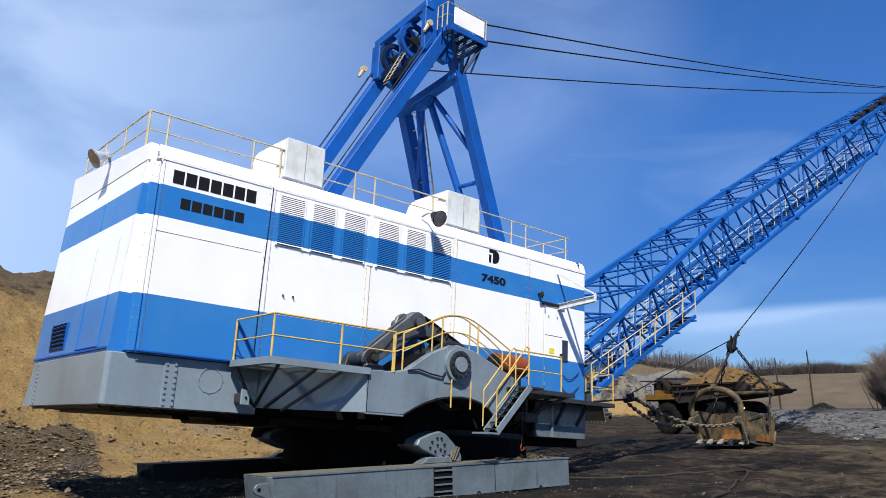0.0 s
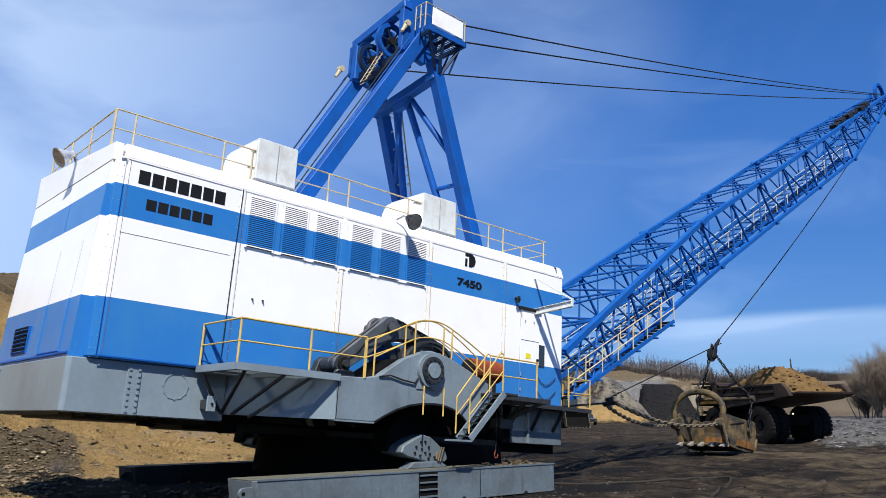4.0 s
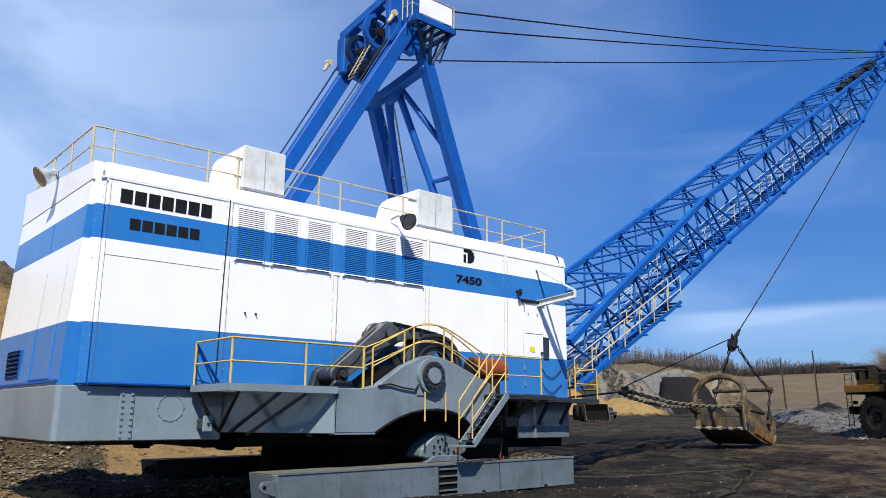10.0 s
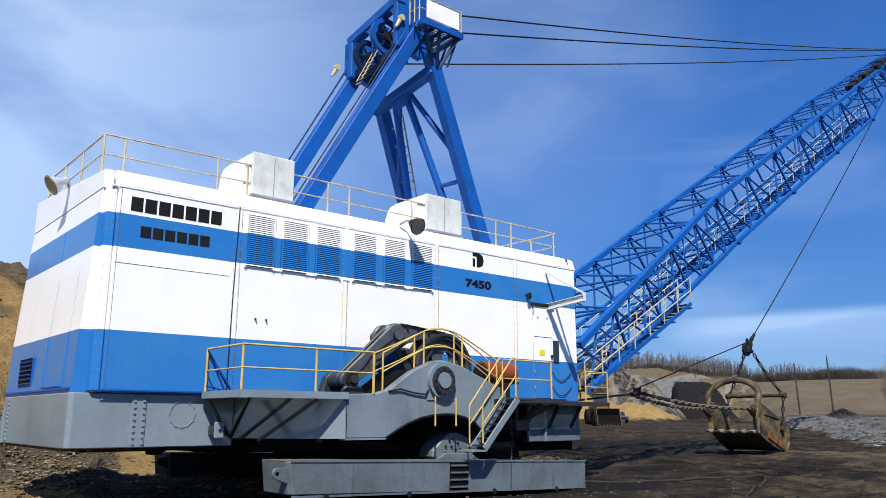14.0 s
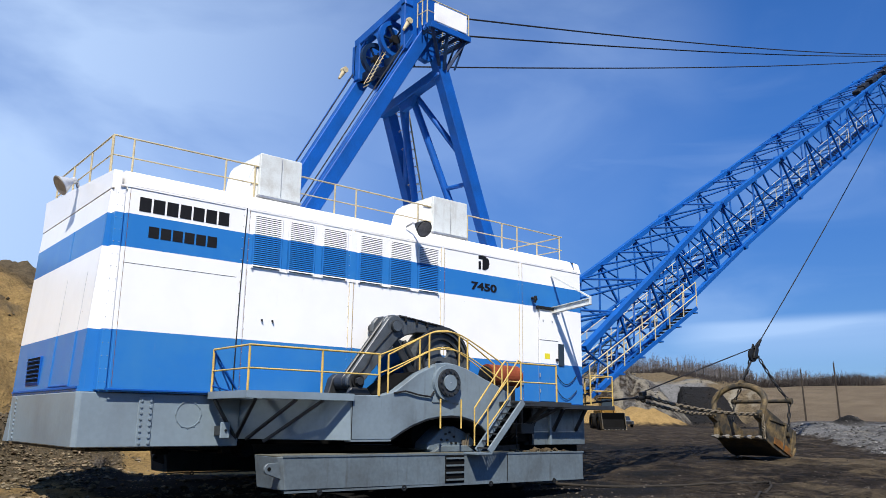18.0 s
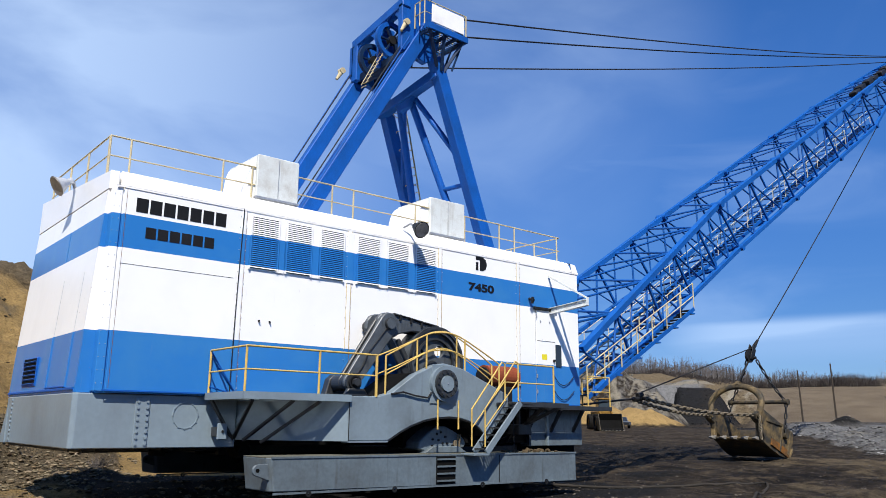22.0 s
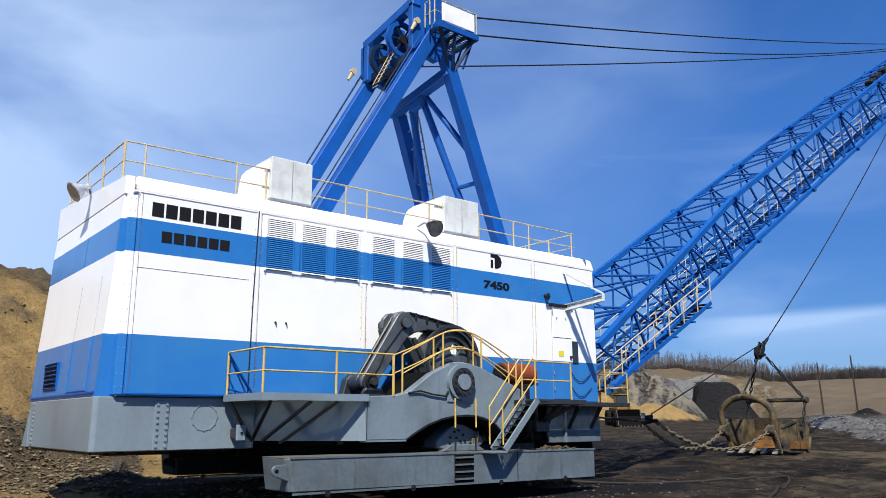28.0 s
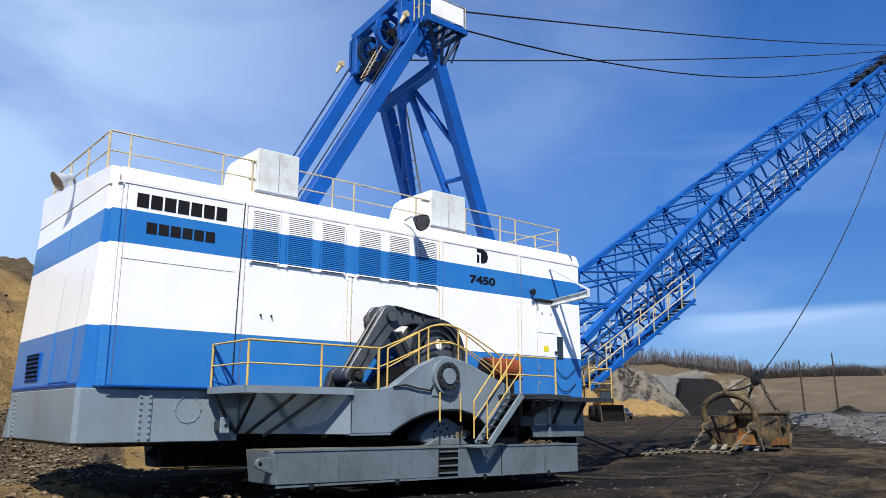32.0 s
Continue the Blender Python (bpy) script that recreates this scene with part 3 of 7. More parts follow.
    clay = clay * (1 - 0.8 * stony) + 0.3 * plain
    brown = brown * (1 - 0.55 * plain) + stony * (0.35 + 0.8 * n2)
    z = z + win * step(-4, 6, d) * (1 - step(60, 80, r)) * (0.6 * n4 + 0.5 * n5)
    rub = rub * (1 - 0.45 * np.clip(pile, 0, 1)) + stony * (0.25 + 0.9 * n1)
    # the machine's shadow on the floor, painted in with the coal colour
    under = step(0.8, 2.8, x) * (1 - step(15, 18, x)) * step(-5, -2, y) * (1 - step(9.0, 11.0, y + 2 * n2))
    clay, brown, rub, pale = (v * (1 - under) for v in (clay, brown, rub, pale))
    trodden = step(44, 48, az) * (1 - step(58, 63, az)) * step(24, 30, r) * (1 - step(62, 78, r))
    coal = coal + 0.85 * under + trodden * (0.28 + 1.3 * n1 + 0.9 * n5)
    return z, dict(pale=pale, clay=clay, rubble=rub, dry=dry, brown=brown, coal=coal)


def build_ground():
    az = np.concatenate([np.arange(-8, 36, 0.34), np.arange(36, 74, 0.2), np.arange(74, 84, 0.34), np.linspace(84, 352, 58)[:-1]])
    rr = [0.6]
    while rr[-1] < 4200:
        rr.append(rr[-1] * (1.011 if 12 < rr[-1] < 115 else 1.014 if 115 < rr[-1] < 300 else 1.04) + 0.02)
    rr = np.array(rr)
    A, R = np.meshgrid(az, rr)
    X, Y = polar(A, R)
    Z, marks = terrain(X, Y)
    na, nr = len(az), len(rr)
    verts = np.stack([X.ravel(), Y.ravel(), Z.ravel()], 1).tolist()
    i, j = np.meshgrid(np.arange(na), np.arange(nr - 1))
    k = (i + 1) % na
    faces = np.stack([j * na + i, (j + 1) * na + i, (j + 1) * na + k, j * na + k], -1).reshape(-1, 4).tolist()
    faces.append(list(range(na)))
    ob = raw("ground", verts, faces, M_GROUND, smooth=True)
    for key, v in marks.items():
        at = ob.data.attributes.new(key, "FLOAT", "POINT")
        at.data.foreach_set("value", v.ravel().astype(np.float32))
    return tagged(ob, "dark coal-stained pit floor with clay banks and grey rubble", "ground", kind="structure")


ground = build_ground()


def ground_z(x, y):
    return float(terrain(np.array([x]), np.array([y]))[0][0])


def stone_cloud(name, pts, sizes, mat, seed, label, category):
    """many broken stones in one mesh"""
    rng = np.random.RandomState(seed)
    base = np.array([(1, 0, 0), (-1, 0, 0), (0, 1, 0), (0, -1, 0), (0, 0, 1), (0, 0, -1), (.7, .7, .5), (-.7, .6, .5), (-.6, -.7, .5), (.7, -.6, .5)], float)
    tri = [(4, 6, 7), (4, 7, 8), (4, 8, 9), (4, 9, 6), (6, 0, 2), (6, 2, 7), (7, 2, 1), (7, 1, 8), (8, 1, 3), (8, 3, 9), (9, 3, 0), (9, 0, 6), (5, 2, 0), (5, 1, 2), (5, 3, 1), (5, 0, 3)]
    verts, faces = [], []
    for (x, y, z), s in zip(pts, sizes):
        v = base * rng.uniform(0.6, 1.15, (10, 1)) * np.array([rng.uniform(.8, 1.3), rng.uniform(.7, 1.1), rng.uniform(.45, .8)]) * s
        a = rng.uniform(0, 6.28)
        c, sn = math.cos(a), math.sin(a)
        v = np.stack([v[:, 0] * c - v[:, 1] * sn, v[:, 0] * sn + v[:, 1] * c, v[:, 2]], 1) + (x, y, z)
        o = len(verts)
        verts.extend(v.tolist())
        faces.extend((a0 + o, b0 + o, c0 + o) for a0, b0, c0 in tri)
    return tagged(raw(name, verts, faces, mat), label, category, kind="stuff")


def scatter(n, az0, az1, r0, r1, s0, s1, seed, keep=None):
    rng = np.random.RandomState(seed)
    az, r = rng.uniform(az0, az1, n), r0 * (r1 / r0) ** rng.uniform(0, 1, n)
    x, y = polar(az, r)
    z, marks = terrain(x, y)
    s = s0 * (s1 / s0) ** (rng.uniform(0, 1, n) ** 3.0)
    ok = np.ones(n, bool) if keep is None else keep(marks, x, y)
    return np.stack([x, y, z + s * 0.15], 1)[ok], s[ok]


p1, s1 = scatter(24000, 2, 30, 20, 52, 0.010, 0.13, 5, lambda m, x, y: (m["rubble"] > 0.12) | (np.random.RandomState(1).uniform(0, 1, len(x)) < 0.25))
stone_cloud("bank_stones", p1, s1, M_CLAYROCK, 6, "loose grey and tan stones lying on the clay bank", "stones")
p7, s7 = scatter(2600, 1, 16, 38, 56, 0.03, 0.17, 25, lambda m, x, y: m["brown"] + 0.8 * fbm(x / 3, y / 3, 57) > 0.30)
stone_cloud("bank_boulders", p7, s7, M_MOUND, 26, "dark brown rocks weathering out of the clay bank", "stones")
p6, s6 = scatter(20000, 3, 19.5, 24, 36, 0.006, 0.10, 19, lambda m, x, y: m["brown"] + 0.9 * fbm(x / 0.8, y / 0.8, 51) > 0.22)
stone_cloud("stone_mound", p6, s6, M_MOUND, 20, "tipped mound of broken grey and brown stones", "stones")
p2, s2 = scatter(14000, 61.5, 80, 46, 105, 0.03, 0.20, 7, lambda m, x, y: m["rubble"] > 0.2)
stone_cloud("rubble", p2, s2, M_ROCK, 8, "pale grey broken rock tipped in a low ridge", "rubble")
p3, s3 = scatter(15000, 36, 78, 13, 66, 0.008, 0.06, 9)
stone_cloud("gravel", p3, s3, M_GRAVEL, 10, "small dirty stones scattered over the dark pit floor", "gravel")
p4, s4 = scatter(9000, 49, 61, 112, 262, 0.08, 0.36, 12, lambda m, x, y: (m["rubble"] > 0.3) & (m["coal"] < 0.1))
stone_cloud("waste_stones", p4, s4, M_ROCK, 13, "grey blocks on the waste heap and pit wall", "stones")


p5, s5 = scatter(3600, 55.8, 61, 158, 234, 0.05, 0.28, 15, lambda m, x, y: m["coal"] > 0.25)
stone_cloud("coal_lumps", p5, s5, M_COAL, 16, "dark lumps of coal on the tipped black heap", "coal")


def branch_verts(rng, verts, faces, p, d, ln, r, depth, spread=0.55):
    """a tapering three-sided limb with finer limbs growing from it"""
    q = p + d * ln
    s = d.cross(Vector((0.3, 0.2, 1))).normalized()
    u = s.cross(d)
    o = len(verts)
    for base, rad in ((p, r), (q, r * 0.45)):
        for k in range(3):
            a = 2.094 * k
            verts.append(tuple(base + (s * math.cos(a) + u * math.sin(a)) * rad))
    for k in range(3):
        faces.append((o + k, o + (k + 1) % 3, o + 3 + (k + 1) % 3, o + 3 + k))
    if depth <= 0:
        return
    for _ in range(rng.randint(3, 5)):
        t = rng.uniform(0.35, 1.0)
        nd = (d + Vector((rng.gauss(0, spread), rng.gauss(0, spread), rng.gauss(0.12, spread * 0.6)))).normalized()
        branch_verts(rng, verts, faces, p + d * ln * t, nd, ln * rng.uniform(0.45, 0.72), r * 0.5 * (1.15 - 0.4 * t), depth - 1, spread)


def far_woods():
    rng = random.Random(4)
    verts, faces = [], []
    spots = []
    for k in range(7000):
        az = rng.uniform(49, 84)
        spots.append((az, rng.uniform(272, 325) if az < 61.5 else rng.uniform(300, 345)))
    xs, ys = polar(np.array([q[0] for q in spots]), np.array([q[1] for q in spots]))
    zs = terrain(xs, ys)[0]
    stand = fbm(xs / 30, ys / 30, 41)
    for k, (x, y, z) in enumerate(zip(xs, ys, zs)):
        x, y, z = float(x), float(y), float(z)
        az = spots[k][0]
        tall = 5.5 if az < 60 else 5.2 + 2.2 * math.exp(-((az - 65) / 2.6) ** 2)
        brush = rng.random() < 0.4
        h = (rng.uniform(1.2, 3.0) if brush else tall * rng.uniform(0.6, 1.15)) * (1 + 1.7 * float(stand[k]))
        if not brush:
            branch_verts(rng, verts, faces, Vector((x, y, z - 0.3)), Vector((rng.gauss(0, .05), rng.gauss(0, .05), 1)).normalized(), h * 0.95, 0.085, 0)
        for _k in range(9):
            a = rng.uniform(0, 6.28)
            sp = rng.uniform(0.2, 0.9)
            branch_verts(rng, verts, faces, Vector((x, y, z + h * rng.uniform(0.0 if brush else 0.25, 0.8))), Vector((math.cos(a) * sp, math.sin(a) * sp, 0.85)).normalized(), h * rng.uniform(0.16, 0.34), 0.024, 0)
    tagged(raw("far_woods", verts, faces, M_BARK), "bare brown winter trees along the top of the pit", "woods", kind="stuff")
    # tangled undergrowth, closest and darkest beyond the field
    verts, faces = [], []
    az = np.array([rng.uniform(49, 84) for _ in range(15000)])
    rr = np.array([rng.uniform(268, 320) if a < 61.5 else rng.uniform(292, 345) for a in az])
    xs, ys = polar(az, rr)
    zs = terrain(xs, ys)[0]
    thick = fbm(xs / 14, ys / 14, 43)
    for a, x, y, z, f in zip(az.tolist(), xs.tolist(), ys.tolist(), zs.tolist(), thick.tolist()):
        h = (1.5 if a < 61 else 3.2) * (1 + 1.6 * f)
        for _k in range(5):
            d = Vector((rng.gauss(0, .45), rng.gauss(0, .45), 1)).normalized()
            branch_verts(rng, verts, faces, Vector((x + rng.gauss(0, .4), y + rng.gauss(0, .4), z - 0.2)), d, h * rng.uniform(0.5, 1.1), 0.055, 0)
    tagged(raw("far_brush", verts, faces, M_BRUSH), "dark tangled winter brush below the bare trees", "brush", kind="stuff")


far_woods()


def bare_tree(az, r, h, seed, lean=0.0):
    rng = random.Random(seed)
    x, y = (float(v) for v in polar(az, r))
    z = ground_z(x, y)
    t = thing("tree", "bare leafless brown tree standing on the rubble", "tree", pose(x, y, z), "bare trees by the rubble")
    verts, faces = [], []
    stems = rng.randint(8, 11)
    tops = []
    for _ in range(stems):
        d = Vector((rng.gauss(0, .22), rng.gauss(0, .22), 1)).normalized()
        branch_verts(rng, verts, faces, Vector((rng.gauss(0, .5), rng.gauss(0, .5), -0.3)), d, h * 0.6, 0.07, 0)
        tops.append((d, h * 0.55))
    raw("trunk", verts, faces, M_BARK, t)
    verts, faces = [], []
    for d, ln in tops:
        for _ in range(30):
            f = rng.uniform(0.1, 1.0)
            nd = (d + Vector((rng.gauss(0, .5), rng.gauss(0, .5), rng.gauss(.2, .25)))).normalized()
            branch_verts(rng, verts, faces, d * ln * f, nd, h * rng.uniform(0.16, 0.30), 0.038, 3, 0.42)
    raw("crown", verts, faces, M_TWIG, t)


for k, (a, r, h) in enumerate([(70.6, 112, 6.6), (71.3, 108, 8.4), (72.1, 111, 9.6), (73.0, 107, 9.8), (73.9, 111, 10.0)]):
    bare_tree(a, r, h, 30 + k)

# low dry shrub at the end of the stone mound
def shrub(az, r, h, seed):
    rng = random.Random(seed)
    x, y = (float(v) for v in polar(az, r))
    verts, faces = [], []
    for _ in range(26):
        d = Vector((rng.gauss(0, .5), rng.gauss(0, .5), 0.8)).normalized()
        branch_verts(rng, verts, faces, Vector((rng.gauss(0, .12), rng.gauss(0, .12), -0.05)), d, h * rng.uniform(0.4, 0.7), 0.012, 2, 0.5)
    s = thing("shrub", "small dry leafless shrub beside the stone mound", "shrub", pose(x, y, ground_z(x, y)))
    raw("twigs", verts, faces, M_BARK, s)


shrub(17.2, 29.5, 0.6, 77)

# utility poles on the far side of the floor
for az, zb, zt, lean in ((64.60, 0.58, 3.62, -1.2), (66.58, 0.91, 4.02, -1.0)):
    r = 150.0
    x, y = (float(v) for v in polar(az, r))
    gz = ground_z(x, y)
    pl = thing("utility_pole", "weathered dark wooden pole without wires, leaning slightly", "pole", pose(x, y, gz, 0, 0, 0), "poles")
    top = EYE[2] + r * math.tan(radians(zt)) - gz
    part("shaft", tube((0, 0, -0.4), (lean * 0.25, -lean * 0.1, top), 0.16, 8, None, 0.11), M_WOOD, pl)
    part("top_pin", tube((lean * 0.25, -lean * 0.1, top), (lean * 0.25, -lean * 0.1, top + 0.25), 0.03, 6), M_DARK, pl)

# the dragline; its own space is the world's when it stands level. Mid plane y = 3.2
YC, HW = 3.2, 6.4
dragline = thing("dragline", "white and blue walking dragline with grey gear and lattice boom", "dragline")


def flip(p):
    return (p[0], 2 * YC - p[1], p[2])


# house: shell, panels, roof
def house():
    sh = part("house_shell", box(0.2, 15.94, 0.06, HW, 2.5, 7.1), M_HOUSE, dragline, "white house with two blue bands")
    # front end rounded over at the top
    edges = [0.36, 3.3, 6.45, 9.67, 12.98, 15.98]
    for k, (a, b) in enumerate(zip(edges, edges[1:])):
        bm = box(a + 0.02, b - 0.02, 0.0, 0.08, 2.53, 7.08, 0.012)
        part("side_panel", bm, M_HOUSE, sh)
        part("roof_coaming", plate([(-0.02, 7.1), (0.0, 7.16), (0.16, 7.46), (0.3, 7.52), (0.7, 7.52), (0.7, 7.1)], a + 0.005, min(b - 0.005, 15.66), axis="x", bev=0.01), M_WHITE, sh)
    for x in edges[1:-1]:
        st = part("seam_strip", box(x - 0.055, x + 0.055, -0.014, 0.02, 2.55, 7.1, 0.004), M_HOUSE, sh)
        bm = None
        for i in range(16):
            z = 2.7 + i * 0.28
            for o in (-0.085, 0.085):
                bm = tube((x + o, -0.012, z), (x + o, 0.02, z), 0.012, 6, bm)
        tagged(part("bolts", bm, M_GALV, st), "rows of small bolts", kind="stuff")
        for o in (-0.068, 0.056) if x > 6 else ():
            for z0, z1 in ((3.85, 5.68), (6.47, 7.08)):
                part("seam_sealant", box(x + o, x + o + 0.014, -0.012, 0.0, z0, z1), M_SEAL, st)
    part("conduit", polyline([(3.2, -0.03, 2.5), (3.23, -0.03, 5.0), (3.28, -0.03, 7.1)], 0.012), M_DARK, sh, "black cable conduit")
    # corner posts beside the tail
    part("corner_post", plate([(0.14, 0.30), (0.16, 0.05), (0.34, 0.02), (0.36, 0.1), (0.36, 0.3)], 2.53, 7.1, axis="z", bev=0.01), M_HOUSE, sh)
    bm = None
    for i in range(16):
        for x, y in ((0.185, 0.036), (0.30, 0.018)):
            z = 2.7 + i * 0.28
            bm = tube((x, y, z), (x, 0.06, z), 0.01, 6, bm)
    tagged(part("bolts", bm, M_GALV, sh), "rows of small bolts", kind="stuff")
    # far side and roof deck
    part("far_wall", box(0.4, 15.9, HW, HW + 0.06, 2.5, 7.1), M_HOUSE, sh)
    part("roof_deck", box(0.3, 15.9, 0.7, HW, 7.1, 7.42), M_WHITE, sh)
    part("front_cap", plate([(15.6, 7.515), (15.78, 7.495), (15.9, 7.425), (15.97, 7.315), (16.0, 7.2), (16.0, 7.06), (15.6, 7.06)], 0.3, HW, bev=0.01), M_WHITE, sh)
    # rounded corner where the coaming turns down to the front
    bm = bmesh.new()
    loops = [[bm.verts.new((x, y, 7.1 + f * (z - 7.1))) for y, z in ((-0.02, 7.1), (-0.005, 7.16), (0.04, 7.43), (0.3, 7.5))] for x, f in ((15.66, 1.0), (15.83, 0.98), (15.91, 0.9), (15.96, 0.75), (15.99, 0.5), (16.0, 0.02))]
    for p, q in zip(loops, loops[1:]):
        for k in range(3):
            bm.faces.new((p[k], q[k], q[k + 1], p[k + 1]))
    part("corner_cap", bm, M_WHITE, sh)
    # tail wall, leaning a little outwards at the foot
    tail = bmesh.new()
    rows = [(2.5, -0.16), (3.84, -0.10), (5.69, 0.02), (6.46, 0.06), (7.02, 0.10)]
    for (z0, x0), (z1, x1) in zip(rows, rows[1:]):
        v = [tail.verts.new(p) for p in ((x0, 0.32, z0), (x0, HW - 0.1, z0), (x1, HW - 0.1, z1), (x1, 0.32, z1), (x0 + 0.2, 0.32, z0), (x0 + 0.2, HW - 0.1, z0), (x1 + 0.2, HW - 0.1, z1), (x1 + 0.2, 0.32, z1))]
        for q in ((0, 3, 2, 1), (4, 5, 6, 7), (0, 4, 7, 3), (1, 2, 6, 5)):
            tail.faces.new([v[i] for i in q])
    bmesh.ops.remove_doubles(tail, verts=tail.verts, dist=1e-4)
    tw = part("tail_wall", tail, M_HOUSE, dragline, "white tail wall with blue bands")
    part("tail_coaming", plate([(0.2, 7.03), (HW - 0.1, 7.03), (HW - 0.1, 7.95), (0.2, 7.47)], 0.09, 0.3, axis="x", bev=0.015), M_HOUSE, tw)

    def on_tail(z):
        for (z0, x0), (z1, x1) in zip(rows, rows[1:]):
            if z <= z1:
                return x0 + (x1 - x0) * (z - z0) / (z1 - z0)
        return 0.1

    def strip(y0, z0, y1, z1, w, name, mat, d=0.02):
        part(name, beam((on_tail(z0) - d, y0, z0), (on_tail(z1) - d, y1, z1), w, 0.03, None, 0.004, (1, 0, 0)), mat, tw)

    for y in (1.0, 2.62):
        strip(y, 2.62, y, 3.84, 0.014, "door_seam", M_HOUSE, 0.008)
        strip(y, 3.84, y, 5.2, 0.006, "door_seam", M_GALV, -0.008)
    strip(1.0, 2.64, 2.62, 2.64, 0.03, "door_seam", M_BLUE)
    strip(2.8, 5.69, 2.8, 6.46, 0.008, "panel_seam", M_HOUSE, -0.006)
    strip(0.34, 2.58, HW - 0.15, 2.58, 0.05, "foot_rail", M_BLUE)
    vent = part("tail_vent", box(-0.17, -0.07, 3.65, 4.95, 2.72, 3.42, 0.01), M_BLUE, tw, "blue louvred vent")
    for i in range(6):
        z = 2.78 + i * 0.108
        part("slat", beam((-0.178, 3.7, z), (-0.178, 4.9, z), 0.05, 0.014, None, 0, (0.5, 0, 0.85)), M_BLUE, vent)
        part("gap", box(-0.175, -0.16, 3.7, 4.9, z + 0.012, z + 0.088), M_BLACK, vent)
    return sh


shell = house()

# louvred intakes, each with its own slats
slat = box(-0.35, 0.35, -0.012, 0.028, -0.006, 0.006)
bmesh.ops.rotate(slat, verts=slat.verts, cent=(0, 0, 0), matrix=Matrix.Rotation(radians(38), 3, "X"))
slat_me = bpy.data.meshes.new("slat")
slat.to_mesh(slat_me)
slat.free()
for x0, x1 in ((3.51, 4.25), (4.51, 5.22), (5.51, 6.23), (6.69, 7.43), (7.72, 8.45), (8.74, 9.47)):
    lv = part("louvre", box(x0 - 0.03, x1 + 0.03, -0.012, 0.0, 5.61, 7.0, 0.004), M_HOUSE, shell, "white and blue louvred air intake")
    part("louvre_back", box(x0, x1, -0.0145, -0.0125, 5.64, 6.97), M_DARK, lv)
    xm, n = (x0 + x1) / 2, 26
    for i in range(n):
        z = 5.665 + i * 1.285 / (n - 1)
        bm = box(x0 + 0.005, x1 - 0.005, -0.052, -0.042, z - 0.016, z + 0.026)
        bmesh.ops.rotate(bm, verts=bm.verts, cent=(xm, -0.04, z), matrix=Matrix.Rotation(radians(-35), 3, "X"))
        part("slat", bm, M_HOUSE, lv)
    part("louvre_frame", box(x0 - 0.03, x0 + 0.005, -0.06, -0.012, 5.61, 7.0), M_HOUSE, lv)
    part("louvre_frame", box(x1 - 0.005, x1 + 0.03, -0.06, -0.012, 5.61, 7.0), M_HOUSE, lv)
for x, w in ((4.38, 0.16), (5.37, 0.2), (6.47, 0.2), (7.57, 0.2), (8.6, 0.2)):
    part("louvre_post", box(x - w / 2, x + w / 2, -0.03, 0.0, 5.6, 7.02, 0.008), M_HOUSE, shell)
part("roof_line", box(0.2, 15.98, -0.016, 0.01, 7.06, 7.1), M_WHITE, shell)
part("crack_line", box(0.42, 3.12, -0.004, 0.0, 5.325, 5.335), M_DARK, shell)

# plain black shapes in place of the maker's lettering, a plain badge and the readable number
def bars(x0, x1, z0, z1, n, gap, wide=None):
    w = (x1 - x0 - gap * (n - 1)) / n
    for i in range(n):
        a = x0 + i * (w + gap)
        part("letter_bar", box(a, a + w, -0.008, 0.0, z0, z1, 0.0), M_BLACKP, shell, "plain black letter-sized bar")


bars(0.66, 2.83, 6.55, 6.88, 7, 0.05)
bars(0.92, 2.56, 5.97, 6.23, 6, 0.045)
badge = plate([(11.30, 6.6), (11.30, 6.93), (11.13, 6.93), (11.13, 7.04), (11.42, 7.04), (11.55, 6.97), (11.6, 6.82), (11.55, 6.67), (11.42, 6.6)], -0.008, 0.0)
part("badge", box(11.13, 11.23, -0.008, 0.0, 6.6, 6.86), M_BLACKP, shell)
part("badge", badge, M_BLACKP, shell, "plain black badge")
num = bpy.data.curves.new("number", "FONT")
num.body, num.size, num.extrude, num.offset = "7450", 0.36, 0.004, 0.014
num_tmp = new("number_tmp", num)
num_me = bpy.data.meshes.new_from_object(num_tmp.evaluated_get(bpy.context.evaluated_depsgraph_get()))
bpy.data.objects.remove(num_tmp)
num_me.materials.append(M_BLACKP)
xs = [v.co.x for v in num_me.vertices]
number = share("number", num_me, shell, Matrix.Translation((10.82, -0.008, 5.95)) @ Matrix.Rotation(radians(90), 4, "X") @ Matrix.Diagonal((1.08 / (max(xs) - min(xs)), 0.9, 1, 1)))
number["label"] = "black painted number"

# door at the front end, small hatches, notice, davit
door = part("side_door", box(13.8, 14.72, -0.03, 0.0, 2.62, 5.65, 0.01), M_HOUSE, shell, "white and blue personnel door")
part("door_window", box(14.74, 15.02, -0.034, -0.002, 3.8, 4.53, 0.01), M_GLASS, shell, "narrow dark window")
part("door_lintel", box(13.7, 14.8, -0.08, 0.0, 5.62, 5.72, 0.01), M_DARK, shell)
part("door_rib", box(13.82, 14.7, -0.036, -0.03, 4.60, 4.615), M_MACH, door)
for x0, x1, z0, z1 in ((13.785, 13.797, 2.62, 5.62), (14.723, 14.735, 2.62, 5.62), (13.8, 14.72, 5.3, 5.306)):
    part("door_gap", box(x0, x1, -0.006, 0.0, z0, z1), M_GALV, door)
part("door_handle", box(14.58, 14.66, -0.09, -0.03, 3.95, 4.03, 0.01), M_DARK, door)
part("notice", box(14.05, 14.3, -0.036, -0.03, 4.0, 4.18), worn("yellow_notice", (0.72, 0.62, 0.03), (0.3, 0.27, 0.05), amount=0.2), door, "small yellow notice")
